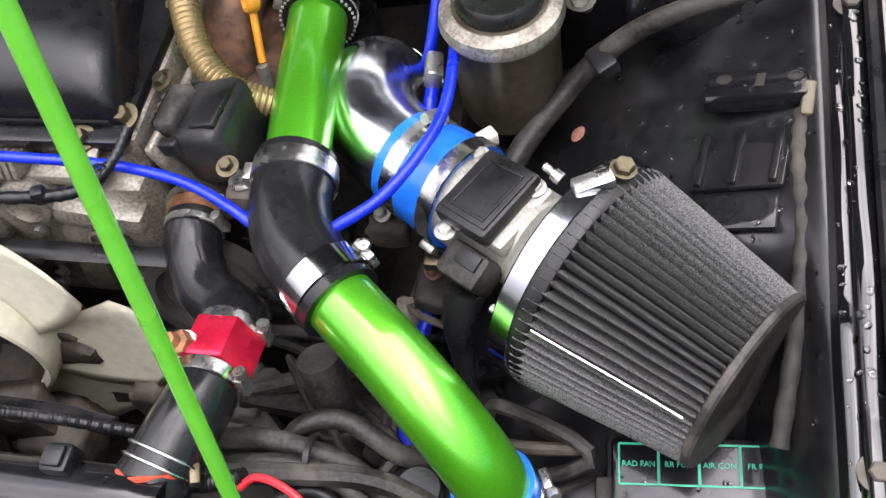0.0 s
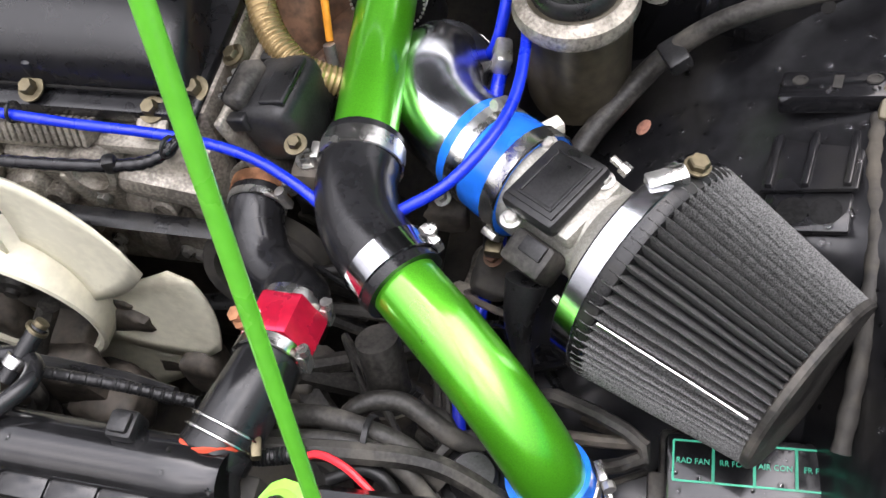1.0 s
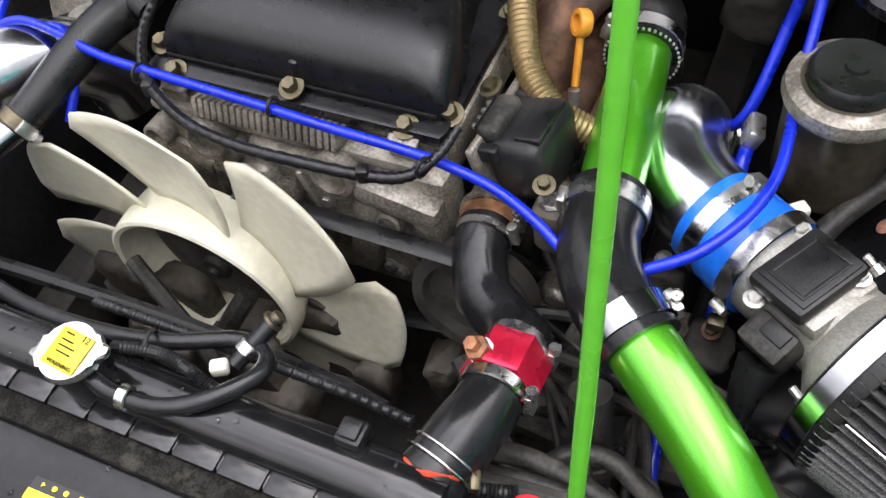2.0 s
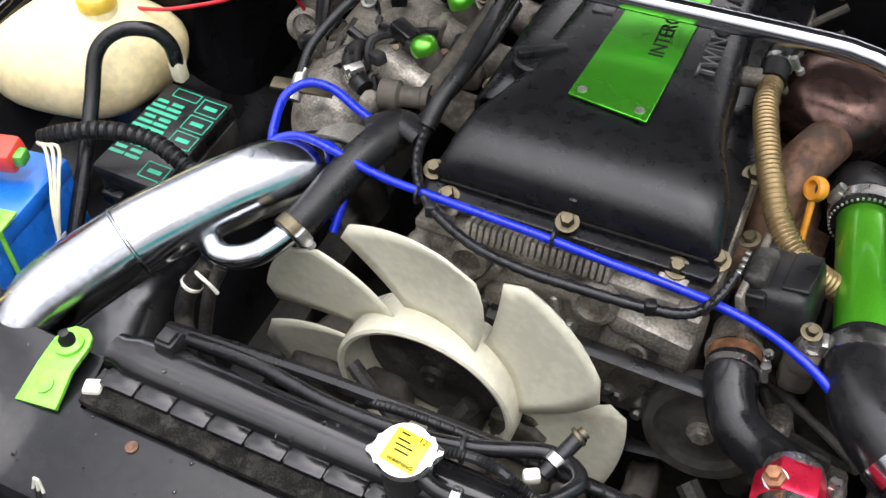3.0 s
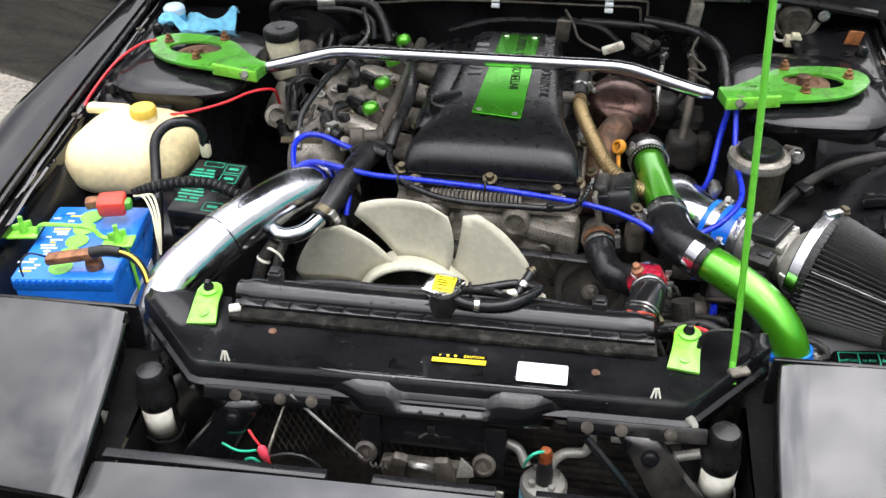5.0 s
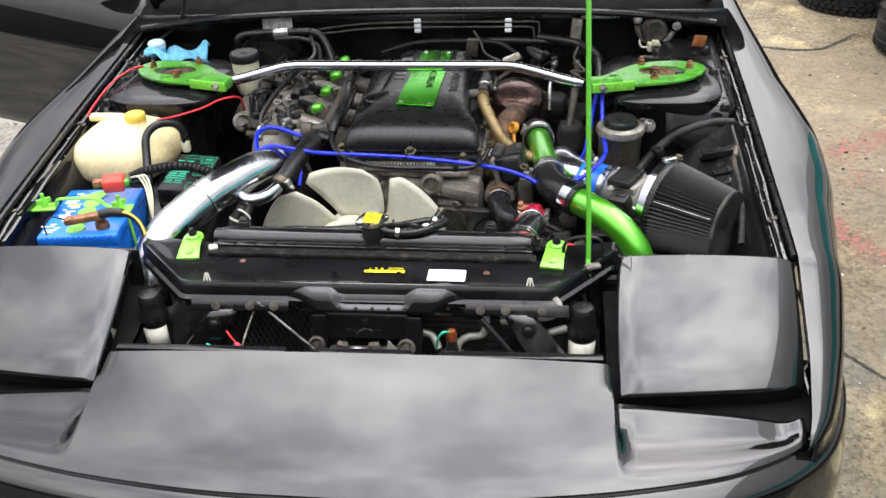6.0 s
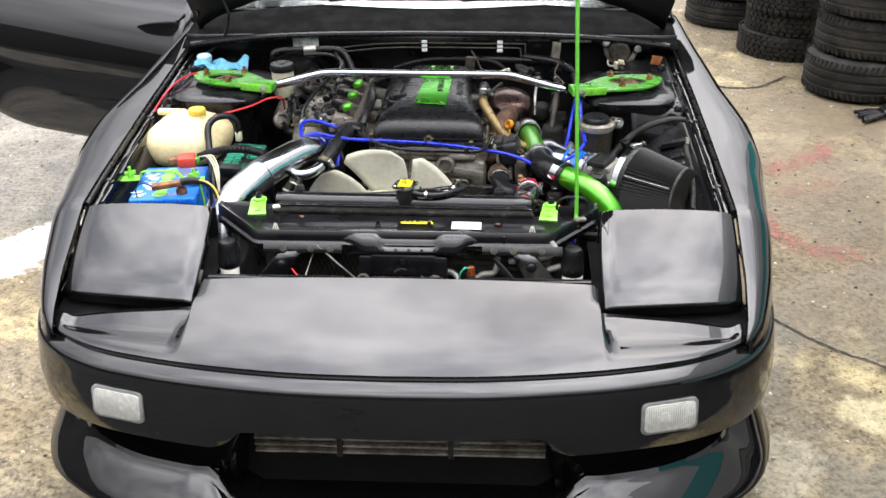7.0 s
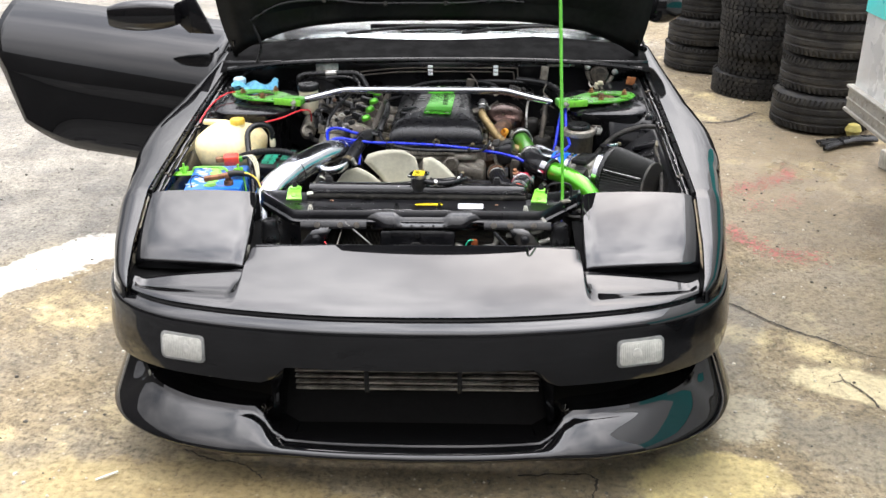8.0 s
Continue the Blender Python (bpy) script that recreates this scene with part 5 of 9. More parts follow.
part("foam_strip", box(B(), (0.0, 0.5235, 0.6585), (0.63, 0.024, 0.010), 0.003), FOAM, rad, "worn grey foam strip")
for x in (-0.262, 0.231):
    boss = part("tank_stub", box(box(B(), (x, 0.592, 0.680), (0.022, 0.022, 0.022), 0.004), (x, 0.592, 0.6925), (0.016, 0.016, 0.006), 0.0025), PLASTIC, rad, "square black tank boss")
cap = thing("filler_cap", (0.004, 0.557, 0.70), "chrome radiator filler cap with yellow warning label", "cap")
part("neck", lathe(B(), [(0.022, 0.65), (0.022, 0.706), (0.026, 0.708)], pose(0.004, 0.566, 0), 20), PLASTIC, cap, "black filler neck")
bm = B()
pts = []
for k in range(48):
    a = 2 * math.pi * k / 48
    r = 0.0240 + 0.0095 * max(0, math.cos(2 * (a - 0.35))) ** 6
    pts.append((r * math.cos(a), r * math.sin(a)))
prism(bm, pts, 0, 0.008, pose(0.004, 0.566, 0.708, 6, 0, 0), 0.0025)
part("lid", bm, BRUSH, cap, "chrome eared lid")
lb = part("label", box(B(), (0.005, 0.565, 0.7168), (0.032, 0.032, 0.0012), 0.0004, (6, 0, -6)), LABELY, cap, "yellow square warning label")
lettering("warning_text", "WARNING", 0.0052, pose(0.006, 0.552, 0.7172, 6, 0, -6), INK, lb, 0.0003)
lettering("pressure_text", "12", 0.008, pose(0.016, 0.576, 0.7192, 6, 0, -6), INK, lb, 0.0003)
for x, y, w in ((0.000, 0.5775, 0.008), (0.001, 0.5715, 0.012), (0.003, 0.5665, 0.016), (0.003, 0.5615, 0.014)):
    part("print_bar", box(B(), (x, y, 0.7178 + (y - 0.565) * 0.105), (w, 0.0013, 0.0008), 0, (6, 0, -6)), INK, lb)

# overflow hoses beside the cap
oh = thing("overflow_hose", (0.1, 0.58, 0.68), "looped black overflow hose with tee and clips", "hose")
part("loop", tube(B(), [(0.014, 0.560, 0.698), (0.042, 0.554, 0.692), (0.082, 0.557, 0.690), (0.114, 0.574, 0.690), (0.138, 0.604, 0.686), (0.138, 0.622, 0.680), (0.124, 0.634, 0.672), (0.099, 0.635, 0.672), (0.045, 0.614, 0.672), (-0.01, 0.604, 0.671), (-0.091, 0.604, 0.665), (-0.181, 0.618, 0.655), (-0.28, 0.63, 0.63)], 0.0075, 10), HOSE, oh)
part("corrugated_wire", tube(B(), [(0.01, 0.592, 0.68), (0.047, 0.598, 0.684), (0.075, 0.597, 0.684), (0.102, 0.590, 0.680), (0.123, 0.590, 0.672)], lambda t: 0.0052 + 0.0008 * math.sin(t * 240), 8, 20), PLASTIC, oh, "black corrugated wire sleeve")
part("nozzle", tube(B(), [(0.108, 0.616, 0.668), (0.127, 0.658, 0.683)], 0.0075, 12), HOSE, oh, "upright black hose end")
part("nozzle_cap", lathe(B(), [(0.008, 0), (0.0095, 0.001), (0.0095, 0.004), (0.006, 0.005), (0.006, 0.010), (0.001, 0.0105)], along((0.124, 0.6545, 0.681), (0.151, 0.6875, 0.699)), 14), ZINC, oh, "brass hose cap")
part("clamp", band(B(), (0.1125, 0.626, 0.6716), (0.1165, 0.635, 0.6748), 0.0088), BRUSH, oh, "small silver clamp")
part("tee", box(B(), (0.101, 0.608, 0.674), (0.015, 0.012, 0.012), 0.003, (0, 0, 30)), OFFW, oh, "white plastic tee")
part("spring_clip", band(B(), (0.050, 0.5545, 0.6915), (0.059, 0.555, 0.691), 0.0085), BRUSH, oh, "silver spring clip")
part("zip_tie", band(B(), (0.036, 0.605, 0.676), (0.040, 0.606, 0.676), 0.012), PLASTIC, oh)
hz = thing("wiring_loom", (0.1, 0.64, 0.67), "black taped loom lying along the radiator", "cable")
part("sleeve", tube(B(), [(-0.10, 0.655, 0.590), (-0.07, 0.642, 0.628), (-0.02, 0.635, 0.648), (0.08, 0.634, 0.650), (0.18, 0.636, 0.640), (0.25, 0.635, 0.630)], lambda t: 0.0050 + 0.0005 * math.sin(t * 900), 10, 50), PLASTIC, hz)
part("second_sleeve", tube(B(), [(-0.33, 0.65, 0.60), (-0.15, 0.648, 0.624), (0.02, 0.65, 0.626), (0.16, 0.648, 0.62), (0.22, 0.642, 0.615)], 0.008, 8), RUBBER, hz)
part("third_sleeve", tube(B(), [(0.30, 0.61, 0.62), (0.38, 0.62, 0.615), (0.44, 0.625, 0.60), (0.50, 0.61, 0.57)], 0.009, 8), DUSTY, hz)
part("red_wire", tube(B(), [(0.345, 0.600, 0.632), (0.36, 0.607, 0.640), (0.385, 0.600, 0.645), (0.41, 0.585, 0.64), (0.43, 0.57, 0.63)], 0.003, 8), REDW, hz, "red wire")

# ---- engine ----
def lump(c, s, seed):
    """An uneven casting: a ball pushed towards a box and roughened."""
    bm = B()
    bmesh.ops.create_icosphere(bm, subdivisions=3, radius=1.0)
    for v in bm.verts:
        q = v.co.copy()
        q = Vector([math.copysign(abs(a) ** 0.55, a) for a in q])
        k = 1 + 0.22 * noise.noise(q * 1.6 + Vector((seed * 3.1, 0, 0))) + 0.08 * noise.noise(q * 5 + Vector((0, seed * 1.7, 0)))
        v.co = Vector(c) + Vector((q.x * s[0], q.y * s[1], q.z * s[2])) * k
    return bm


eng = thing("engine", (0.03, 1.1, 0.3), "four-cylinder engine with satin black cam cover and dirty alloy castings", "engine")
bm = B()
box(bm, (0.03, 1.13, 0.44), (0.30, 0.54, 0.44), 0.02)
part("block", bm, GRIME, eng, "oily iron block")
bm = B()
box(bm, (0.035, 1.13, 0.672), (0.325, 0.53, 0.05), 0.012)
part("cylinder_head", bm, ALLOY, eng, "dirty alloy cylinder head")
# timing cover with cast webs and a fluted front
timing = part("timing_cover", box(B(), (0.03, 0.862, 0.56), (0.33, 0.05, 0.20), 0.02), ALLOY, eng, "webbed alloy timing cover")
for c, sz, bv, rt in (((-0.10, 0.848, 0.60), (0.09, 0.04, 0.06), 0.014, 18), ((0.06, 0.842, 0.645), (0.15, 0.026, 0.028), 0.009, 4), ((0.02, 0.852, 0.672), (0.29, 0.03, 0.014), 0.005, 0),
                      ((0.145, 0.835, 0.632), (0.09, 0.034, 0.032), 0.012, 12), ((0.0, 0.835, 0.58), (0.05, 0.03, 0.10), 0.01, -20), ((0.10, 0.835, 0.56), (0.035, 0.03, 0.12), 0.01, 14), ((0.172, 0.845, 0.60), (0.034, 0.04, 0.07), 0.012, 0),
                      ((-0.04, 0.838, 0.625), (0.012, 0.02, 0.07), 0.004, 30), ((0.05, 0.836, 0.60), (0.010, 0.02, 0.08), 0.004, -14), ((-0.075, 0.838, 0.57), (0.012, 0.02, 0.09), 0.004, 8), ((0.14, 0.832, 0.585), (0.010, 0.02, 0.07), 0.004, -30)):
    part("casting_web", box(B(), c, sz, bv, (0, rt, 0)), ALLOY, timing)
for x, z, r in ((-0.055, 0.655, 0.022), (0.085, 0.652, 0.024), (0.02, 0.60, 0.014), (0.135, 0.60, 0.013), (-0.12, 0.64, 0.014)):
    part("boss", lathe(B(), [(r * 1.1, 0), (r, 0.022), (r * 0.75, 0.024), (r * 0.7, 0.014), (0.001, 0.014)], along((x, 0.842, z), (x, 0.5, z + 0.06)), 20), ALLOY, timing)
for k in range(22):
    part("flute", box(B(), (-0.06 + 0.0072 * k, 0.846, 0.688), (0.0054, 0.03, 0.020), 0.0016, (-22, 0, 0)), ALLOY, timing, "fluted alloy rib")
rnd = random.Random(4)
for k in range(16):
    x, z = rnd.uniform(-0.14, 0.19), rnd.uniform(0.46, 0.66)
    part("bolt", bolt(B(), (x, 0.836, z), (0, -1, 0.2), 0.006, 0.007, 0.009), STEEL, timing)
# cam cover
bm = B()
SEC = [(0.874, -0.108, 0.178, 0.712), (0.8745, -0.113, 0.183, 0.722), (0.879, -0.116, 0.186, 0.738), (0.889, -0.116, 0.186, 0.750), (0.907, -0.115, 0.185, 0.759), (0.93, -0.112, 0.182, 0.766),
       (0.955, -0.106, 0.174, 0.770), (0.98, -0.095, 0.165, 0.772), (1.02, -0.084, 0.156, 0.773), (1.10, -0.076, 0.148, 0.774), (1.25, -0.066, 0.138, 0.774), (1.36, -0.062, 0.132, 0.772), (1.385, -0.058, 0.128, 0.762), (1.392, -0.05, 0.12, 0.735)]
loops = []
for y, a, b, z in SEC:
    c, w, h = (a + b) / 2, (b - a) / 2, z - 0.70
    lp = []
    for k in range(29):
        t = math.pi * k / 28
        ex = 0.30
        lp.append((c - w * math.copysign(abs(math.cos(t)) ** ex, math.cos(t)), y, 0.70 + h * abs(math.sin(t)) ** 0.42))
    loops.append(lp)
rings(bm, loops, False, False)
for lp in (loops[0], loops[-1]):
    bm.faces.new([bm.verts.new(p) for p in lp])
cover = part("cam_cover", bm, CRACKLE, eng, "satin black cam cover", angle=60)
# lower skirt of the cover with its bolts
bm = B()
prism(bm, [(-0.128, 0.862), (-0.118, 0.855), (0.187, 0.855), (0.191, 0.865), (0.191, 1.39), (-0.128, 1.39)], 0.692, 0.706, None, 0.003)
part("cover_flange", bm, CRACKLE, cover)
for p in ((0.036, 0.866, 0.714), (0.186, 0.884, 0.706), (-0.121, 0.884, 0.712), (0.152, 0.862, 0.702), (-0.094, 0.860, 0.704), (0.191, 1.02, 0.706), (0.191, 1.17, 0.706), (-0.124, 1.05, 0.706), (-0.124, 1.2, 0.706)):
    part("cover_bolt", bolt(B(), p, (0, -0.35, 1), 0.0075, 0.011, 0.0125), ZINC, cover, "yellow zinc cover bolt")
for x in (-0.094, 0.152):
    part("bolt_tab", box(B(), (x, 0.856, 0.696), (0.030, 0.020, 0.005), 0.002, (20, 0, 0)), ALLOY, cover, "small alloy tab")
    part("bolt_tab_leg", box(B(), (x, 0.848, 0.682), (0.026, 0.005, 0.026), 0.0015, (8, 0, 0)), ALLOY, cover)
part("bolt_recess", box(B(), (0.036, 0.880, 0.722), (0.012, 0.012, 0.030), 0.005), CRACKLE, cover)
part("front_groove", tube(B(), [(-0.108, 0.8725, 0.7125), (0.036, 0.8725, 0.7125), (0.178, 0.8725, 0.7125)], 0.0016, 6), INK, cover, "dark parting line along the cover's foot")
# side step on the intake side and oil filler
bm = B()
rings(bm, [[(-0.12 + 0.0 * k, y, 0.70), (-0.122, y, 0.728), (-0.112, y, 0.738), (-0.05, y, 0.744)] for k, y in enumerate(lin(0.99, 1.38, 6))], False, False)
part("cover_step", bm, CRACKLE, cover, thick=0.003)
oil = part("oil_filler_cap", lathe(B(), [(0.034, 0.744), (0.034, 0.765), (0.031, 0.768), (0.001, 0.768)], pose(-0.066, 1.052, 0), 28), PLASTIC, eng, "round black oil filler cap")
part("grip", box(B(), (-0.066, 1.052, 0.771), (0.058, 0.014, 0.012), 0.004, (0, 0, 35)), PLASTIC, oil)
# green name plate
PZ = 0.7755
bm = B()
prism(bm, [(-0.012, 0.985), (0.077, 0.972), (0.084, 1.335), (0.004, 1.340)], PZ - 0.001, PZ + 0.0022, None, 0.0008)
npl = part("name_plate", bm, PLATE, cover, "bright green metallic plate on the cam cover")
for x, y in ((0.0, 0.996), (0.065, 0.986), (0.016, 1.325), (0.074, 1.322)):
    part("screw", lathe(B(), [(0.0055, 0), (0.0055, 0.0012), (0.003, 0.0016), (0.001, 0.001)], pose(x, y, PZ + 0.0022), 12), STEEL, npl)
lettering("plate_text", "INTERCOOLER TURBO", 0.0245, pose(0.052, 1.208, PZ + 0.0026, 0, 0, 91), INK, npl, 0.0004)
lettering("raised_text", "TWIN CAM 16VALVE", 0.0285, pose(0.109, 1.205, 0.7745, 0, 0, 91), stuff("worn_letters", (0.085, 0.085, 0.085), 0.45, var=0.3, scale=60, bump=0.1), cover, 0.002, "raised worn grey letters")
for k in range(6):
    part("brand_bar", box(B(), (-0.028, 1.155 + 0.026 * k, 0.774), (0.026, 0.018, 0.003), 0.001), bpy.data.materials["worn_letters"], cover)
# cam angle sensor
cas = thing("angle_sensor", (0.235, 0.875, 0.68), "black plastic cam angle sensor with grey plug", "sensor")
CM2 = pose(0.252, 0.898, 0.676, 0, -14, -6)


def cas_box(name, c, size, mat, bevel, parent, label=""):
    b = box(B(), c, size, bevel, seg=3)
    b.transform(CM2)
    return part(name, b, mat, parent, label)


hs_ = cas_box("housing", (0.006, 0.0, -0.004), (0.058, 0.078, 0.066), PLASTIC, 0.014, cas)
cas_box("cap_ridge", (0.020, 0.0, 0.0295), (0.026, 0.052, 0.006), PLASTIC, 0.002, hs_)
for dy in (-0.036, 0.036):
    cas_box("lug", (-0.014, dy, 0.020), (0.020, 0.012, 0.016), PLASTIC, 0.003, hs_)
cas_box("flange", (-0.026, 0.0, -0.006), (0.008, 0.100, 0.076), ALLOY, 0.003, cas, "alloy flange")
pl = cas_box("plug", (-0.018, -0.004, 0.030), (0.024, 0.050, 0.020), DUSTY, 0.007, cas, "grey oval plug")
cas_box("socket", (-0.0305, -0.004, 0.031), (0.003, 0.040, 0.012), MATTE, 0.001, pl)
for k in range(4):
    b = lathe(B(), [(0.0034, 0), (0.0034, 0.006), (0.0022, 0.008), (0.001, 0.008)], along((-0.031, -0.018 + 0.0095 * k, 0.031), (-0.06, -0.018 + 0.0095 * k, 0.036)), 8)
    b.transform(CM2)
    part("pin", b, STEEL, pl)
part("bolt", bolt(B(), (0.208, 0.925, 0.706), (-0.3, -0.2, 1), 0.007, 0.008, 0.011), ZINC, cas)
part("bolt", bolt(B(), (0.286, 0.846, 0.690), (0, -0.2, 1), 0.006, 0.008, 0.010), ZINC, cas)
# bracket post beside the head
bm = B()
box(bm, (0.290, 0.862, 0.628), (0.036, 0.05, 0.06), 0.012)
box(bm, (0.29, 0.845, 0.655), (0.03, 0.035, 0.03), 0.01)
part("accessory_bracket", bm, GRIME, eng, "oily bracket")
part("bracket_bolt", bolt(B(), (0.291, 0.846, 0.670), (0, 0, 1), 0.0075, 0.009, 0.011), STEEL, eng)
# pulley and belt low at the front
pul = part("idler_pulley", lathe(B(), [(0.001, 0), (0.014, 0), (0.016, 0.006), (0.030, 0.010), (0.046, 0.006), (0.050, -0.004), (0.060, -0.006), (0.063, 0.0), (0.060, 0.008), (0.063, 0.016), (0.063, 0.025), (0.04, 0.03)], along((0.222, 0.80, 0.540), (0.222, 0.92, 0.515)), 40), UNDER, eng, "dark belt pulley")
part("pulley_bolt", bolt(B(), (0.222, 0.799, 0.540), (0, -1, 0.2), 0.010, 0.010, 0.015), ALLOY, pul, "dull steel bolt")
part("belt", tube(B(), [(-0.02, 0.80, 0.62), (0.10, 0.802, 0.613), (0.222, 0.806, 0.604)], 0.010, 6, squash=0.3), RUBBER, eng, "ribbed black belt")
part("belt", tube(B(), [(-0.02, 0.80, 0.42), (0.10, 0.802, 0.45), (0.222, 0.806, 0.478)], 0.010, 6, squash=0.3), RUBBER, eng, "ribbed black belt")
part("fan_pulley", lathe(B(), [(0.07, 0), (0.07, 0.03), (0.05, 0.034), (0.001, 0.034)], along((-0.079, 0.80, 0.488), (-0.079, 1, 0.488)), 28), GRIME, eng)
rnd = random.Random(8)
for k in range(26):
    x, y, z = rnd.uniform(-0.30, 0.36), rnd.uniform(0.70, 0.84), rnd.uniform(0.26, 0.46)
    part("casting", lump((x, y, z), (rnd.uniform(0.02, 0.05), rnd.uniform(0.02, 0.045), rnd.uniform(0.02, 0.055)), k), GRIME, eng, "grimy casting deep in the bay", angle=50)
for k in range(10):
    x = rnd.uniform(-0.3, 0.42)
    y = rnd.uniform(0.64, 0.80)
    part("low_pipe", tube(B(), [(x, y, 0.34), (x + rnd.uniform(-0.1, 0.1), y + rnd.uniform(-0.05, 0.05), 0.44), (x + rnd.uniform(-0.15, 0.15), y + rnd.uniform(-0.08, 0.08), 0.50)], rnd.uniform(0.006, 0.014), 8), DUSTY, eng)

# fan
fan = thing("cooling_fan", (-0.079, 0.76, 0.488), "ivory plastic cooling fan with round hub drum", "fan")
FM = along((-0.079, 0.797, 0.488), (-0.079, 0.0, 0.488))
part("hub_drum", rings(B(), [[FM @ Vector((r * math.cos(a), r * math.sin(a), h)) for a in [2 * math.pi * k / 48 for k in range(48)]] for r, h in ((0.110, -0.012), (0.113, 0.03), (0.112, 0.048), (0.108, 0.050), (0.103, 0.048), (0.101, 0.0), (0.098, -0.012), (0.110, -0.012))], True, False), FANP, fan, "ivory hub drum")
part("clutch", lathe(B(), [(0.097, -0.008), (0.094, 0.002), (0.078, 0.010), (0.060, 0.012), (0.045, 0.010), (0.030, 0.016), (0.018, 0.017), (0.016, 0.024), (0.009, 0.026), (0.008, 0.031), (0.001, 0.031)], FM, 36), DUSTY, fan, "dull grey fan clutch")
lead = FM.inverted().to_3x3() @ Vector((1, 0, -0.22))
FAN_TURN = math.atan2(lead.y, lead.x) - 0.15
for k in range(7):
    a0 = 2 * math.pi * k / 7 + FAN_TURN
    bm = B()

    def blade(r, s):
        sweep = 0.30 * (r - 0.1) / 0.13
        half_w = 0.43 + 0.02 * math.sin((r - 0.1) / 0.13 * math.pi) - 0.05 * ((r - 0.1) / 0.13)
        if r > 0.214:
            half_w *= 1 - 0.30 * ((r - 0.214) / 0.016) ** 2
        a = a0 + sweep + half_w * s
        return FM @ Vector((r * math.cos(a), r * math.sin(a), 0.016 - 0.009 * s + 0.003 * s * s))

    sheet(bm, blade, lin(0.110, 0.230, 9), lin(-1, 1, 9))
    part("blade", bm, FANP, fan, "broad ivory fan blade", thick=0.003)

# ---- boost pipes on the turbo side ----
def clamp(parent, p, q, r, screw_dir, mat=None, label="stainless hose clamp"):
    b = part("clamp", band(B(), p, q, r), mat or BRUSH, parent, label)
    c = (Vector(p) + Vector(q)) / 2
    ax = (Vector(q) - Vector(p)).normalized()
    s = Vector(screw_dir)
    s = (s - ax * s.dot(ax)).normalized()
    t = ax.cross(s).normalized()
    w = (Vector(q) - Vector(p)).length
    bm = B()
    m = Matrix.Translation(c + s * (r + 0.004)) @ Matrix((t, ax, s)).transposed().to_4x4()
    box(bm, (0, 0, 0), (0.018, w * 0.95, 0.007), 0.0015)
    lathe(bm, [(0.0052, 0), (0.0052, 0.006), (0.003, 0.0065), (0.001, 0.006)], Matrix.Translation((0.009, 0, 0.002)) @ Matrix.Rotation(math.pi / 2, 4, "Y"), 8)
    bm.transform(m)
    part("screw_housing", bm, STEEL, b, "clamp screw")
    return b


gp = thing("upper_boost_pipe", (0.325, 0.96, 0.64), "straight bright green metallic boost pipe", "pipe")
part("tube", tube(B(), [(0.311, 1.052, 0.667), (0.323, 0.96, 0.670), (0.338, 0.850, 0.672)], 0.0282, 36, 6), GREEN, gp)
el = thing("rear_elbow_hose", (0.31, 1.08, 0.62), "black rubber elbow with studded clamp edge", "hose")
part("hose", tube(B(), [(0.3125, 1.040, 0.667), (0.309, 1.07, 0.667), (0.303, 1.105, 0.650), (0.30, 1.125, 0.61), (0.30, 1.13, 0.56)], 0.0358, 28), RUBBER, el)
clamp(el, (0.3122, 1.046, 0.667), (0.3105, 1.060, 0.667), 0.0362, (-1, 0, 0.5))
for k in range(40):
    a = 2 * math.pi * k / 40
    c = along((0.3130, 1.0365, 0.667), (0.3245, 0.95, 0.67)) @ Vector((0.0352 * math.cos(a), 0.0352 * math.sin(a), 0))
    part("stud", box(B(), c, (0.0025, 0.0025, 0.0025), 0.0006), STEEL, el)
e2 = thing("elbow_hose", (0.36, 0.80, 0.63), "black silicone elbow joining two green pipes", "hose")
part("hose", tube(B(), [(0.337, 0.867, 0.672), (0.3385, 0.848, 0.672), (0.342, 0.818, 0.672), (0.355, 0.786, 0.671), (0.378, 0.760, 0.669), (0.402, 0.739, 0.666)], lambda t: 0.0348 - 0.0006 * math.sin(t * math.pi), 36, 10), HOSE, e2)
clamp(e2, (0.3375, 0.860, 0.6719), (0.3392, 0.842, 0.672), 0.0351, (-1, 0, 0.1))
clamp(e2, (0.380, 0.7595, 0.6685), (0.396, 0.7447, 0.6668), 0.0353, (0.6, 0.6, 0.1), CHROME)
g2 = thing("lower_boost_pipe", (0.5, 0.66, 0.6), "curved bright green metallic boost pipe", "pipe")
part("tube", tube(B(), [(0.388, 0.751, 0.667), (0.416, 0.727, 0.665), (0.452, 0.696, 0.659), (0.484, 0.668, 0.646), (0.511, 0.645, 0.620), (0.526, 0.632, 0.585), (0.532, 0.627, 0.545)], 0.0285, 36, 8), GREEN, g2)
e3 = thing("blue_joint_hose", (0.575, 0.595, 0.5), "blue silicone joiner hose at the pipe's foot", "hose")
part("hose", tube(B(), [(0.523, 0.634, 0.593), (0.531, 0.628, 0.553), (0.534, 0.625, 0.48), (0.534, 0.625, 0.40)], 0.033, 28), BLUE, e3)
clamp(e3, (0.5265, 0.6315, 0.580), (0.5290, 0.6295, 0.566), 0.0334, (1, 0.5, 0.3))
clamp(e3, (0.5310, 0.628, 0.548), (0.5325, 0.6265, 0.535), 0.0334, (1, 0.5, 0.3))

# intake: chrome elbow, blue joiner, meter, cone filter
D = Vector((0.828, -0.56, 0.0)).normalized()
FA = Vector((0.567, 0.806, 0.628))
ie = thing("intake_elbow", (0.38, 0.95, 0.6), "polished alloy intake elbow", "pipe")
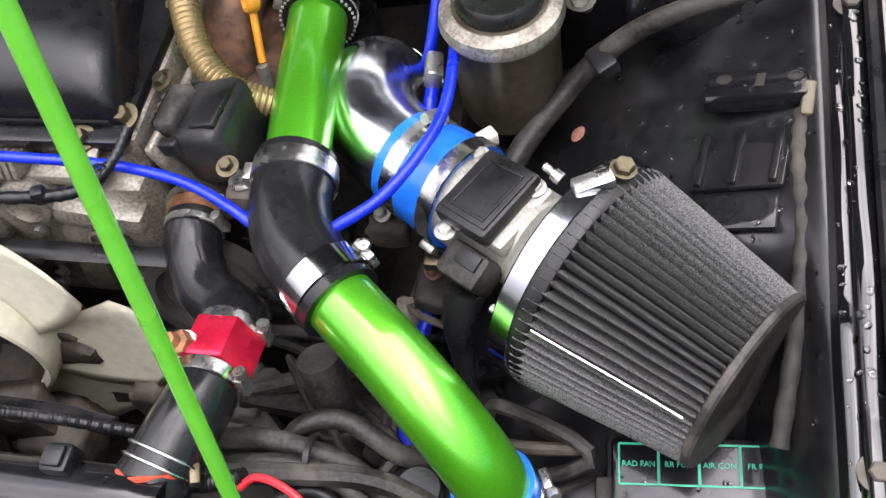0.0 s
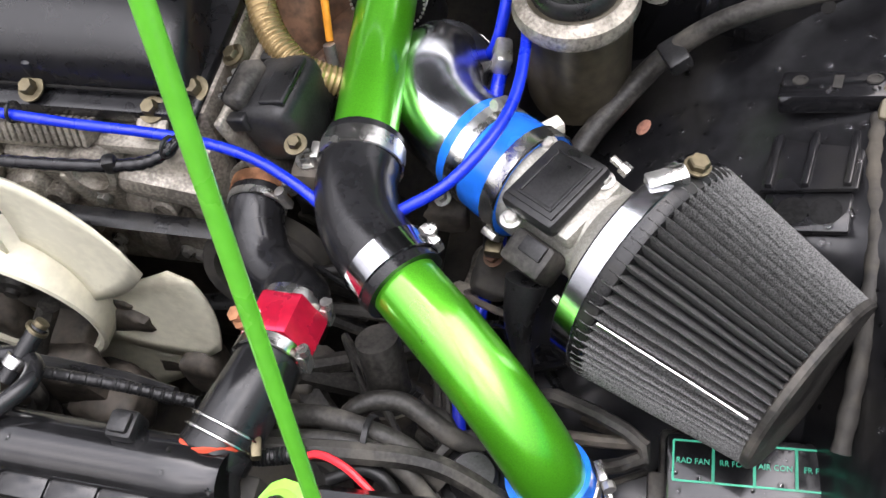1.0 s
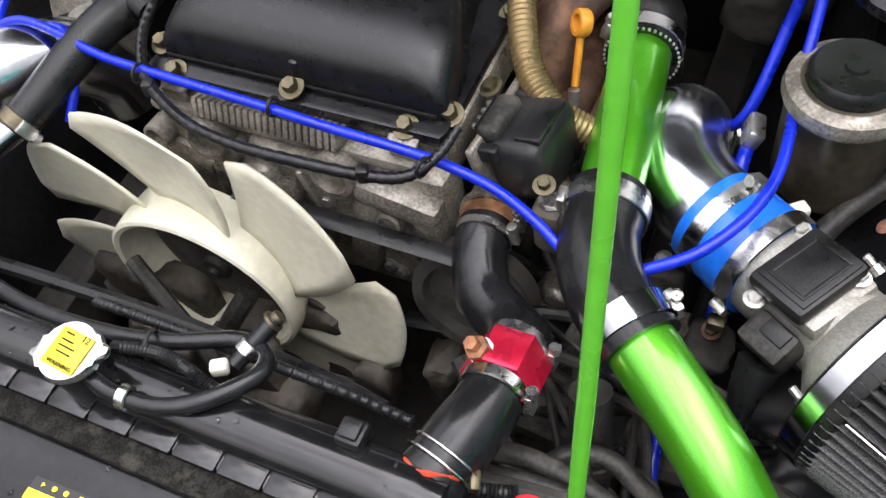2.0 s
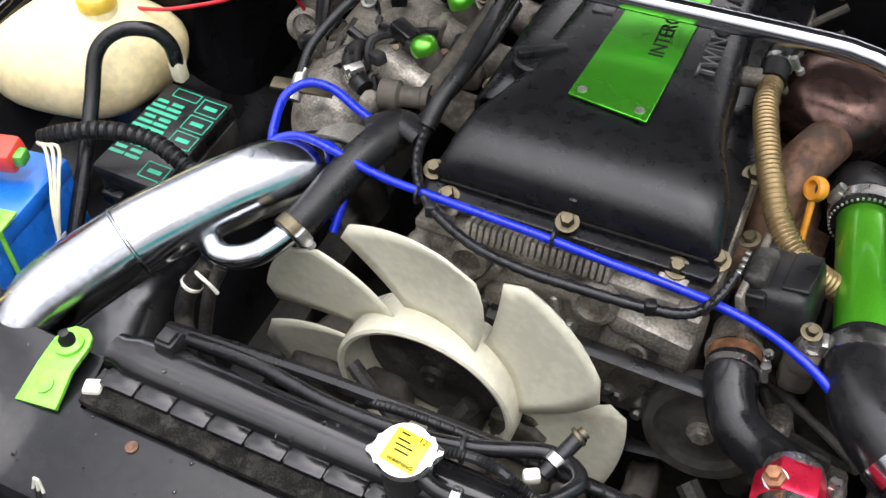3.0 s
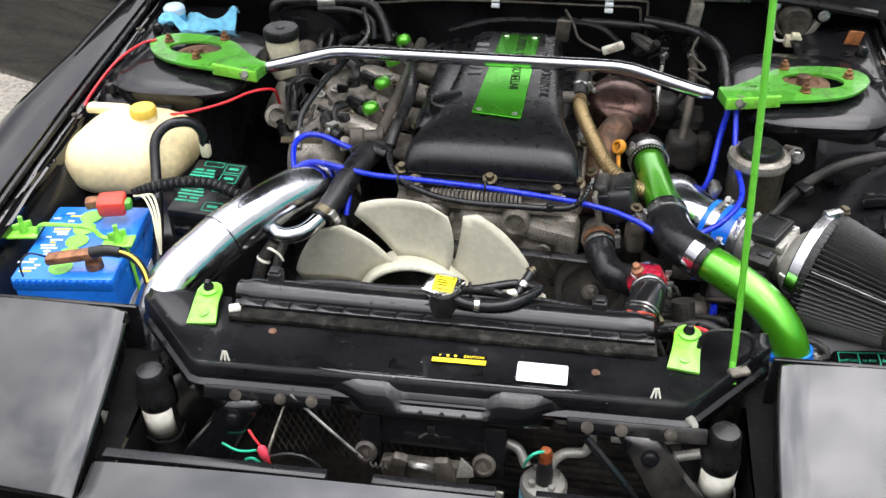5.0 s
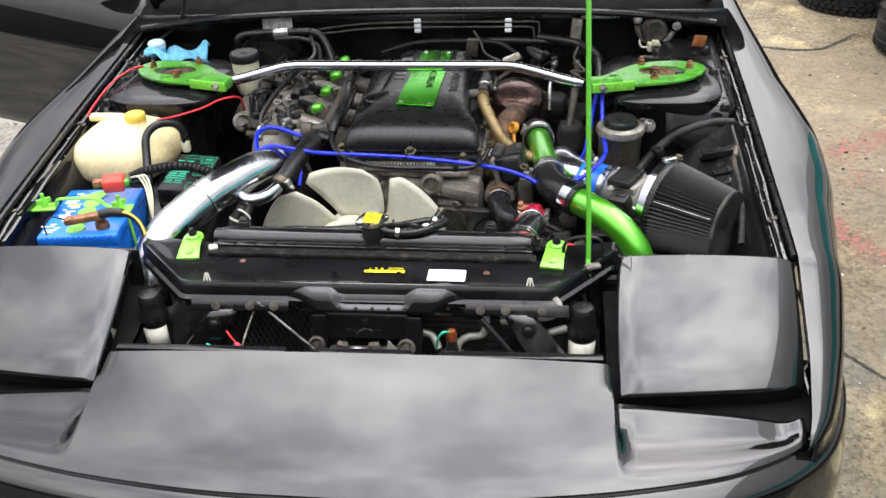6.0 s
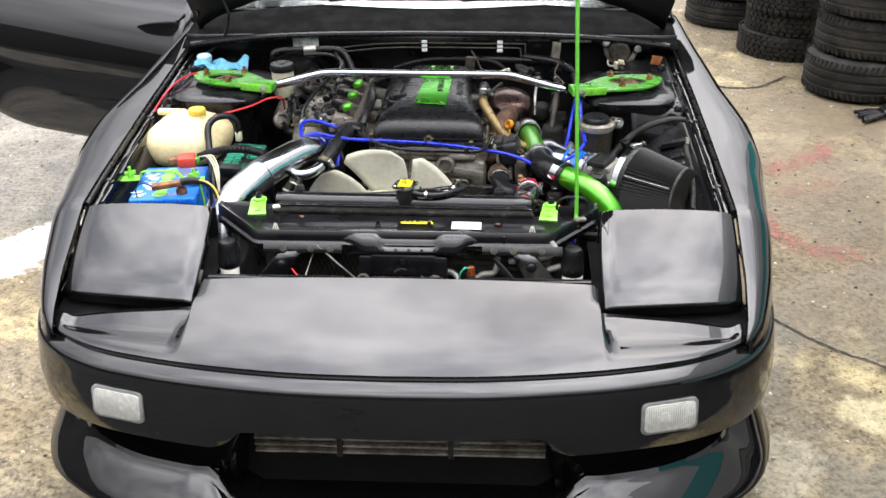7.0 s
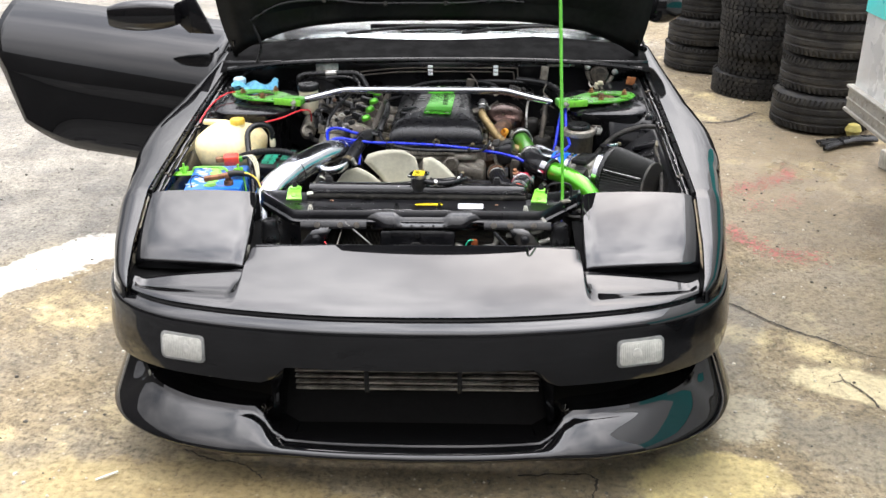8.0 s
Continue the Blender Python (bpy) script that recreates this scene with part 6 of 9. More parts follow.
part("tube", tube(B(), [FA - D * 0.145, FA - D * 0.170, (0.402, 0.918, 0.630), (0.383, 0.938, 0.632), (0.370, 0.965, 0.632), (0.365, 0.995, 0.622), (0.366, 1.022, 0.596), (0.368, 1.036, 0.55), (0.368, 1.038, 0.48)], 0.0450, 36, 10), PIPEA, ie)
clamp(ie, (0.3665, 1.026, 0.588), (0.367, 1.030, 0.576), 0.0460, (1, 0.3, 0.3))
bj = thing("blue_joiner", (0.44, 0.87, 0.6), "glossy blue silicone joiner hose", "hose")
part("hose", tube(B(), [FA - D * 0.180, FA - D * 0.145, FA - D * 0.11], lambda t: 0.0465 + 0.003 * t, 36, 8), BLUE, bj)
clamp(bj, FA - D * 0.170, FA - D * 0.153, 0.0474, (0.2, 0.5, 0.9))
clamp(bj, FA - D * 0.124, FA - D * 0.108, 0.0498, (-0.3, -0.6, -0.4))
mf = thing("air_flow_meter", (0.51, 0.84, 0.6), "alloy air flow meter with black plastic lid", "sensor")
part("body", lathe(B(), [(0.044, -0.125), (0.044, -0.06), (0.043, -0.052), (0.043, -0.030), (0.058, -0.016), (0.060, 0.0)], Matrix.Translation(FA) @ D.to_track_quat("Z", "Y").to_matrix().to_4x4(), 36), ALLOYC, mf, "rough cast alloy body")
RZ = math.degrees(math.atan2(D.y, D.x))
lidc = Vector((0.503, 0.838, 0.672))
part("base", box(B(), lidc + Vector((0.004, 0.002, -0.014)), (0.074, 0.068, 0.018), 0.006, (4, -6, RZ)), ALLOYC, mf)
part("lid", box(B(), lidc, (0.056, 0.072, 0.018), 0.006, (4, -6, RZ)), PLASTIC, mf, "black plastic lid")
part("lid_panel", box(B(), lidc + Vector((0, 0, 0.009)), (0.046, 0.060, 0.003), 0.001, (4, -6, RZ)), PLASTIC, mf)
LM = pose(*(lidc + Vector((0, 0, 0.0108))), 4, -6, RZ)
for u, v, su, sv in ((0, 0.024, 0.036, 0.003), (0, -0.024, 0.036, 0.003), (0.0165, 0, 0.003, 0.045), (-0.0165, 0, 0.003, 0.045)):
    bm = box(B(), (u, v, 0), (su, sv, 0.002), 0.0006)
    bm.transform(LM)
    part("lid_rib", bm, PLASTIC, mf)
for p in ((0.539, 0.848, 0.672), (0.470, 0.813, 0.658), (0.489, 0.882, 0.668)):
    part("screw", bolt(B(), p, (0, 0, 1), 0.006, 0.006, 0.009), STEEL, mf)
pg = part("plug", box(B(), (0.491, 0.791, 0.640), (0.042, 0.03, 0.034), 0.005, (24, -4, RZ)), DUSTY, mf, "black wiring plug")
part("plug_ridge", box(B(), (0.492, 0.788, 0.659), (0.022, 0.014, 0.004), 0.001, (24, -4, RZ)), PLASTIC, pg)
part("plug_boot", tube(B(), [(0.487, 0.776, 0.63), (0.482, 0.755, 0.605), (0.485, 0.735, 0.57), (0.495, 0.70, 0.52)], lambda t: 0.018 - 0.010 * min(1, t * 1.6), 12), RUBBER, mf, "black rubber boot")
part("clip", box(B(), (0.446, 0.826, 0.588), (0.016, 0.014, 0.012), 0.003), ZINC, mf)
af = thing("air_filter", (0.63, 0.76, 0.56), "large grey pleated cone air filter with chrome band", "filter")
FMX = Matrix.Translation(FA) @ D.to_track_quat("Z", "Y").to_matrix().to_4x4()
NP = 68
loops = []
for k in range(12):
    t = k / 11
    r = 0.0945 - 0.0235 * t
    h = 0.022 + 0.137 * t
    lp = []
    for j in range(NP * 4):
        a = 2 * math.pi * j / (NP * 4)
        dr = (-0.0085, 0.0046, 0.0088, 0.0050)[j % 4] * (0.8 + 0.2 * (1 - t))
        wob = 0.0016 * noise.noise(Vector((math.cos(a) * 6, math.sin(a) * 6, t * 3)))
        lp.append(FMX @ Vector(((r + dr - 0.0048) * math.cos(a + wob * 6), (r + dr - 0.0048) * math.sin(a + wob * 6), h)))
    loops.append(lp)
part("pleats", rings(B(), loops, True, False), FILTER, af, "grey mesh covered pleats", angle=75)
part("base_ring", lathe(B(), [(0.060, -0.004), (0.090, -0.002), (0.096, 0.000), (0.0975, 0.004), (0.0975, 0.027), (0.0955, 0.031), (0.090, 0.032)], FMX, 48), RUBBER, af, "black rubber base ring")
part("band", lathe(B(), [(0.0975, 0.002), (0.0992, 0.0025), (0.0992, 0.0185), (0.0975, 0.019)], FMX, 64, False), CHROME, af, "wide chrome band")
bm = B()
FB = Vector((0.607, 0.831, 0.722))
box(bm, FB + Vector((-0.020, -0.015, 0.004)), (0.030, 0.014, 0.010), 0.002, (0, 0, 25))
part("band_screw_housing", bm, BRUSH, af, "slotted clamp housing")
part("band_screw", bolt(B(), FB, (0.2, 0.1, 1), 0.008, 0.008, 0.010), ZINC, af)
part("tip_ring", lathe(B(), [(0.0720, 0.1555), (0.0740, 0.157), (0.0740, 0.1615), (0.0720, 0.1635), (0.058, 0.164), (0.001, 0.164)], FMX, 48), DUSTY, af, "black rubber end cap")
rnd = random.Random(6)
bm = B()
va = None
best = -9
for k in range(72):
    a = 2 * math.pi * (k + 0.5) / 72
    n = FMX.to_3x3() @ Vector((math.cos(a), math.sin(a), 0))
    s = n.dot(Vector((-0.45, -0.72, 0.53)))
    if s > best:
        best, va = s, a
tube(bm, [FMX @ Vector((r * math.cos(va), r * math.sin(va), h)) for r, h in ((0.0965, 0.034), (0.0905, 0.07), (0.0835, 0.11), (0.0775, 0.150))], 0.0011, 6)
part("seam", bm, BRUSH, af, "bright metal seam")
for p in ((0.556, 0.872, 0.652), (0.527, 0.745, 0.640)):
    part("stud", lathe(B(), [(0.006, 0), (0.006, 0.008), (0.0035, 0.009), (0.0035, 0.018), (0.001, 0.019)], along(p, Vector(p) - D * 0.1 + Vector((0, 0, 0.03))), 8), STEEL, mf)

# coolant hose and red adapter
wh = thing("coolant_hose", (0.25, 0.77, 0.58), "black rubber coolant hose with brass clamp", "hose")
part("neck", lathe(B(), [(0.026, 0), (0.026, 0.03), (0.030, 0.032), (0.030, 0.036)], along((0.226, 0.885, 0.612), (0.229, 0.848, 0.618)), 24), ALLOY, eng, "alloy water neck")
part("hose", tube(B(), [(0.229, 0.856, 0.617), (0.230, 0.835, 0.618), (0.235, 0.808, 0.610), (0.252, 0.778, 0.602), (0.282, 0.757, 0.605), (0.303, 0.738, 0.622), (0.308, 0.716, 0.641)], 0.0255, 28), HOSE, wh)
clamp(wh, (0.2297, 0.850, 0.6175), (0.2312, 0.838, 0.618), 0.0263, (1, 0, 0.25), COPPER, "brassy hose clamp")
clamp(wh, (0.2315, 0.833, 0.618), (0.2322, 0.825, 0.618), 0.0258, (1, 0, 0.25), BRUSH)
ra = thing("sensor_adapter", (0.304, 0.69, 0.62), "red anodised hexagonal hose adapter with brass sensor", "adapter")
AD = along((0.307, 0.719, 0.640), (0.3065, 0.668, 0.653))
part("hexagon", lathe(B(), [(0.0305, 0.004), (0.0325, 0.007), (0.0325, 0.040), (0.0305, 0.043)], AD, 6), RED, ra)
part("sensor", lathe(B(), [(0.010, 0), (0.010, 0.010), (0.006, 0.012), (0.006, 0.020), (0.001, 0.021)], along((0.289, 0.693, 0.670), (0.279, 0.684, 0.705)), 6), COPPER, ra, "brass sensor")
part("sensor_collar", lathe(B(), [(0.011, -0.002), (0.011, 0.003), (0.001, 0.003)], along((0.2895, 0.6935, 0.669), (0.279, 0.684, 0.705)), 12), WHITE, ra, "white collar")
clamp(ra, AD @ Vector((0, 0, -0.006)), AD @ Vector((0, 0, 0.006)), 0.0262, (1, -0.2, 0.1))
lh = thing("radiator_hose", (0.295, 0.63, 0.62), "short black radiator hose with wire clamps", "hose")
part("hose", tube(B(), [AD @ Vector((0, 0, 0.040)), (0.3055, 0.655, 0.654), (0.299, 0.628, 0.655), (0.291, 0.600, 0.652), (0.287, 0.590, 0.650)], lambda t: 0.0262 + 0.003 * t, 28), HOSE, lh)
clamp(lh, AD @ Vector((0, 0, 0.044)), AD @ Vector((0, 0, 0.056)), 0.027, (1, -0.3, 0.2))
for y in (0.612, 0.603):
    part("wire_clamp", band(B(), (0.2945 - (0.612 - y) * 0.3, y, 0.6533), (0.2938 - (0.612 - y) * 0.3, y - 0.0025, 0.653), 0.0292), BRUSH, lh, "twin wire clamp")
part("sealant", tube(B(), [Vector((0.288, 0.592, 0.651)) + 0.0285 * Vector((math.cos(a), 0.15 * math.sin(3 * a) - 0.1, math.sin(a))) for a in lin(0.3, 3.3, 14)], lambda t: 0.0010 + 0.0016 * math.sin(13 * t) ** 2, 6, 6), SEAL, lh, "ragged orange sealant")
part("outlet", tube(B(), [(0.289, 0.596, 0.651), (0.285, 0.575, 0.648), (0.285, 0.56, 0.63)], 0.0255, 24), PLASTIC, rad, "black radiator outlet")
bm = B()
box(bm, (0.321, 0.599, 0.657), (0.008, 0.016, 0.010), 0.002, (0, 20, 20))
part("clamp_ear", bm, ZINC, lh)

# ---- intake side of the bay ----
sp = thing("intercooler_pipe", (-0.34, 0.72, 0.62), "polished alloy intercooler pipe with welded bead", "pipe")
SPATH = [(-0.452, 0.520, 0.53), (-0.452, 0.545, 0.595), (-0.436, 0.592, 0.645), (-0.386, 0.676, 0.678), (-0.336, 0.755, 0.690), (-0.292, 0.822, 0.690), (-0.262, 0.872, 0.668), (-0.250, 0.905, 0.625), (-0.247, 0.915, 0.58)]
part("tube", tube(B(), SPATH, 0.0415, 40, 10), PIPEA, sp)
part("bead", tube(B(), [Vector((-0.3815, 0.6835, 0.6795)) + (Matrix.Rotation(-0.55, 3, "Z") @ Matrix.Rotation(0.22, 3, "X") @ Vector((0.0415 * math.cos(a), 0, 0.0415 * math.sin(a)))) for a in lin(0, 2 * math.pi, 33)], 0.0022, 8, 2), CHROME, sp, "raised weld bead")
part("branch", tube(B(), [(-0.332, 0.758, 0.682), (-0.312, 0.726, 0.672), (-0.288, 0.716, 0.668), (-0.258, 0.732, 0.670), (-0.236, 0.770, 0.678)], 0.0140, 18), CHROME, sp, "small polished branch tube")
th = thing("twin_hoses", (-0.32, 0.67, 0.60), "pair of dusty black hoses with white tie under the pipe", "hose")
part("hose", tube(B(), [(-0.303, 0.705, 0.660), (-0.322, 0.690, 0.632), (-0.331, 0.676, 0.595), (-0.324, 0.664, 0.560), (-0.305, 0.655, 0.535)], 0.0105, 14), DUSTY, th)
part("thin_hose", tube(B(), [(-0.286, 0.706, 0.662), (-0.296, 0.690, 0.634), (-0.302, 0.676, 0.595), (-0.304, 0.664, 0.560), (-0.295, 0.655, 0.535)], 0.0075, 12), DUSTY, th)
part("tie", band(B(), (-0.3195, 0.692, 0.636), (-0.3215, 0.690, 0.632), 0.0115, 0.0012), OFFW, th, "white cable tie")
part("tie", tube(B(), [(-0.318, 0.700, 0.650), (-0.306, 0.690, 0.658), (-0.292, 0.688, 0.650), (-0.286, 0.690, 0.636)], 0.0022, 8), OFFW, th, "white cable tie")
bh = thing("recirculation_hose", (-0.21, 0.84, 0.66), "thick black taped rubber hose", "hose")
part("hose", tube(B(), [(-0.238, 0.762, 0.677), (-0.226, 0.795, 0.688), (-0.213, 0.84, 0.702), (-0.200, 0.885, 0.712), (-0.185, 0.93, 0.715)], lambda t: 0.0185 + 0.004 * t, 20), RUBBER, bh)
clamp(bh, (-0.2375, 0.764, 0.6775), (-0.2325, 0.777, 0.682), 0.0188, (1, -0.3, 0.3), ZINC)
part("tape", tube(B(), [(-0.215, 0.905, 0.722), (-0.185, 0.925, 0.728), (-0.150, 0.915, 0.726)], 0.017, 12, squash=0.45), RUBBER, bh, "folded black tape")

vh = thing("blue_vacuum_line", (-0.1, 0.84, 0.68), "bright blue silicone vacuum hose across the engine", "hose")
part("long_run", tube(B(), [(-0.305, 0.828, 0.716), (-0.296, 0.846, 0.724), (-0.271, 0.858, 0.728), (-0.228, 0.857, 0.722), (-0.168, 0.846, 0.718), (-0.10, 0.841, 0.718), (-0.034, 0.838, 0.717), (0.028, 0.836, 0.715), (0.09, 0.835, 0.710), (0.15, 0.838, 0.702), (0.20, 0.838, 0.695), (0.25, 0.830, 0.689), (0.292, 0.813, 0.682), (0.322, 0.797, 0.672)], 0.0048, 12), BLUEH, vh)
part("rear_loop", tube(B(), [(-0.301, 0.840, 0.712), (-0.312, 0.868, 0.722), (-0.319, 0.905, 0.734), (-0.305, 0.932, 0.738), (-0.275, 0.938, 0.734), (-0.235, 0.925, 0.726), (-0.20, 0.915, 0.72)], 0.0052, 12), BLUEH, vh)
part("low_loop", tube(B(), [(-0.29, 0.845, 0.71), (-0.255, 0.872, 0.712), (-0.225, 0.862, 0.708), (-0.205, 0.83, 0.69), (-0.205, 0.80, 0.66)], 0.005, 10), BLUEH, vh)
for x in (-0.12, 0.03, 0.19):
    part("cable_tie", band(B(), (x, 0.838 if x < 0.1 else 0.815, 0.716), (x + 0.004, 0.838 if x < 0.1 else 0.814, 0.716), 0.0085), PLASTIC, vh)
vr = thing("blue_boost_line", (0.44, 0.95, 0.6), "bright blue silicone hose beside the round canister", "hose")
part("main_run", tube(B(), [(0.372, 0.79, 0.672), (0.387, 0.800, 0.678), (0.421, 0.820, 0.690), (0.449, 0.858, 0.700), (0.461, 0.905, 0.699), (0.461, 0.955, 0.700), (0.457, 1.0, 0.705), (0.457, 1.04, 0.73), (0.456, 1.072, 0.762), (0.456, 1.085, 0.772)], 0.0050, 12), BLUEH, vr)
part("branch", tube(B(), [(0.395, 1.03, 0.60), (0.415, 1.02, 0.63), (0.425, 1.03, 0.66), (0.435, 1.07, 0.71), (0.445, 1.09, 0.76)], 0.0058, 10), BLUEH, vr)
part("lower_run", tube(B(), [(0.43, 1.0, 0.64), (0.428, 0.96, 0.63), (0.432, 0.92, 0.59), (0.44, 0.86, 0.54), (0.43, 0.78, 0.52), (0.425, 0.72, 0.52), (0.44, 0.66, 0.50)], 0.0068, 10), BLUEH, vr)
part("tee", box(B(), (0.430, 0.992, 0.650), (0.016, 0.03, 0.022), 0.004, (0, 20, 10)), STEEL, vr, "metal tee with clip")

lm = thing("engine_loom", (0.0, 0.83, 0.7), "taped black engine wiring loom", "cable")
part("front_run", tube(B(), [(-0.150, 0.925, 0.73), (-0.142, 0.885, 0.722), (-0.122, 0.850, 0.716), (-0.092, 0.824, 0.714), (-0.04, 0.800, 0.712), (0.017, 0.790, 0.712), (0.076, 0.790, 0.712), (0.145, 0.797, 0.708), (0.180, 0.808, 0.708), (0.198, 0.832, 0.714), (0.207, 0.858, 0.724)], lambda t: 0.0056 - 0.0018 * max(0, t - 0.75) * 4 + 0.0004 * math.sin(t * 260), 10, 16), HOSE, lm)
part("rear_run", tube(B(), [(-0.150, 0.925, 0.73), (-0.146, 0.955, 0.748), (-0.138, 1.01, 0.765), (-0.140, 1.06, 0.77), (-0.150, 1.14, 0.765), (-0.165, 1.22, 0.75), (-0.16, 1.32, 0.73), (-0.10, 1.42, 0.72)], lambda t: 0.0105 - 0.003 * t, 12), RUBBER, lm)
part("side_run", tube(B(), [(-0.165, 0.935, 0.72), (-0.155, 1.0, 0.725), (-0.15, 1.1, 0.725), (-0.155, 1.2, 0.72)], 0.008, 10), RUBBER, lm)
for p in ((-0.098, 0.826, 0.714), (0.143, 0.797, 0.710)):
    part("clip", box(B(), p, (0.012, 0.012, 0.016), 0.003, (0, 0, 20)), PLASTIC, lm, "black loom clip")

# intake manifold
mfd = thing("intake_manifold", (-0.27, 1.15, 0.55), "dirty cast alloy intake manifold with green injector caps", "manifold")
part("plenum", tube(B(), [(-0.30, 0.945, 0.63), (-0.315, 1.0, 0.645), (-0.325, 1.1, 0.65), (-0.33, 1.25, 0.65), (-0.325, 1.36, 0.64), (-0.32, 1.40, 0.62)], lambda t: 0.058 - 0.018 * abs(2 * t - 1) ** 4, 24), ALLOY, mfd, "cast plenum")
for k in range(4):
    y = 1.03 + 0.107 * k
    part("runner", tube(B(), [(-0.31, y + 0.01, 0.675), (-0.265, y + 0.008, 0.705), (-0.22, y, 0.700), (-0.165, y, 0.675), (-0.125, y, 0.665)], lambda t: 0.030 - 0.006 * math.sin(t * math.pi), 16, squash=0.9), ALLOY, mfd, "cast runner")
    part("injector_body", lathe(B(), [(0.017, 0), (0.017, 0.03), (0.014, 0.032)], along((-0.200, y + 0.018, 0.705), (-0.222, y + 0.018, 0.76)), 14), GRIME, mfd)
    gc = part("injector_cap", lathe(B(), [(0.0165, 0), (0.0175, 0.004), (0.0165, 0.012), (0.011, 0.0175), (0.001, 0.019)], along((-0.211, y + 0.018, 0.733), (-0.233, y + 0.018, 0.79)), 18), GREEN, mfd, "green anodised cap")
    cn = part("injector_plug", box(B(), (-0.245, y + 0.030, 0.742), (0.034, 0.022, 0.020), 0.004, (0, 15, -20)), PLASTIC, mfd, "black injector plug")
    part("plug_wire", tube(B(), [(-0.262, y + 0.035, 0.738), (-0.285, y + 0.045, 0.73), (-0.30, y + 0.075, 0.70)], 0.005, 8), RUBBER, mfd)
part("fuel_rail", tube(B(), [(-0.182, 0.985, 0.715), (-0.178, 1.2, 0.722), (-0.178, 1.40, 0.722)], 0.012, 14), GRIME, mfd, "steel fuel rail")
part("regulator", lathe(B(), [(0.018, 0), (0.018, 0.022), (0.013, 0.026), (0.013, 0.05), (0.017, 0.052), (0.017, 0.06), (0.001, 0.061)], along((-0.235, 0.978, 0.712), (-0.17, 0.988, 0.715)), 18), GRIME, mfd, "fuel pressure regulator")
part("throttle_body", lathe(B(), [(0.044, 0), (0.046, 0.01), (0.042, 0.012), (0.042, 0.06)], along((-0.245, 0.90, 0.63), (-0.29, 0.96, 0.64)), 28), ALLOYC, mfd, "alloy throttle body")
part("cable_bracket", box(B(), (-0.318, 0.94, 0.722), (0.075, 0.02, 0.004), 0.001, (0, 5, 15)), ZINC, mfd, "zinc cable bracket")
part("throttle_cable", tube(B(), [(-0.325, 0.94, 0.724), (-0.325, 0.985, 0.755), (-0.30, 1.06, 0.785), (-0.27, 1.15, 0.80), (-0.26, 1.25, 0.80), (-0.30, 1.38, 0.80)], 0.0058, 10), RUBBER, mfd, "black throttle cable")
part("cable_end", lathe(B(), [(0.009, 0), (0.009, 0.03), (0.006, 0.034), (0.006, 0.04)], along((-0.324, 0.925, 0.712), (-0.325, 0.985, 0.755)), 12), STEEL, mfd)
part("breather_hose", tube(B(), [(-0.300, 1.06, 0.71), (-0.295, 1.02, 0.725), (-0.280, 0.99, 0.722), (-0.255, 0.975, 0.715)], 0.0115, 14), RUBBER, mfd, "short black breather hose")
clamp(mfd, (-0.277, 0.988, 0.7215), (-0.268, 0.981, 0.719), 0.0118, (0, 0, 1), BRUSH)
rnd = random.Random(12)
for k in range(12):
    p = (rnd.uniform(-0.34, -0.16), rnd.uniform(0.98, 1.4), 0.715)
    part("bolt", bolt(B(), p, (0.1, -0.2, 1), 0.0065, 0.008, 0.010), STEEL, mfd)
for k in range(9):
    x, y = rnd.uniform(-0.40, -0.20), rnd.uniform(0.98, 1.40)
    part("small_hose", tube(B(), [(x, y, 0.69), (x + rnd.uniform(-0.03, 0.04), y + 0.04, 0.735), (x + rnd.uniform(-0.05, 0.06), y + 0.09, 0.73), (x + rnd.uniform(-0.07, 0.07), y + 0.13, 0.69)], rnd.uniform(0.004, 0.009), 8), RUBBER, mfd)

# coolant reservoir
res = thing("coolant_reservoir", (-0.63, 0.93, 0.6), "aged cream plastic coolant reservoir tank with yellow cap", "tank")
bm = B()
loops = []
for t in lin(0, 1, 15):
    z = 0.606 + 0.141 * t
    g = (math.sin(math.pi * min(1, 0.5 * (t / 0.55) ** 0.42 if t < 0.55 else 0.5))) if t < 0.55 else math.cos((t - 0.55) / 0.45 * math.pi / 2 * 0.93) ** 0.55
    g = max(0.12, g)
    cx, cy = -0.648 - 0.006 * t, 0.930 + 0.012 * t
    wx, wy = 0.104 * g, 0.088 * g
    lp = []
    for k in range(36):
        a = 2 * math.pi * k / 36
        e = 0.62
        x = wx * math.copysign(abs(math.cos(a)) ** e, math.cos(a))
        y = wy * math.copysign(abs(math.sin(a)) ** e, math.sin(a))
        lp.append((cx + x + 0.22 * y, cy + y + 0.16 * x, z + 0.03 * (y / 0.1) * t * 0.5 - 0.012 * (x / 0.12) * t))
    loops.append(lp)
rings(bm, loops)
part("tank", bm, TANK, res, angle=70)
part("filler_neck", lathe(B(), [(0.026, 0.725), (0.024, 0.742), (0.022, 0.746)], pose(-0.626, 0.956, 0), 24), TANK, res)
part("cap", lathe(B(), [(0.0235, 0.744), (0.0245, 0.747), (0.0245, 0.757), (0.022, 0.761), (0.001, 0.762)], pose(-0.626, 0.956, 0), 28), YELLOW, res, "yellow screw cap")
part("ridge", box(B(), (-0.704, 0.972, 0.744), (0.080, 0.026, 0.016), 0.006, (0, 3, 6)), TANK, res, "moulded ridge")
rh = thing("overflow_pipe", (-0.5, 0.85, 0.65), "black rubber hose arching from the reservoir", "hose")
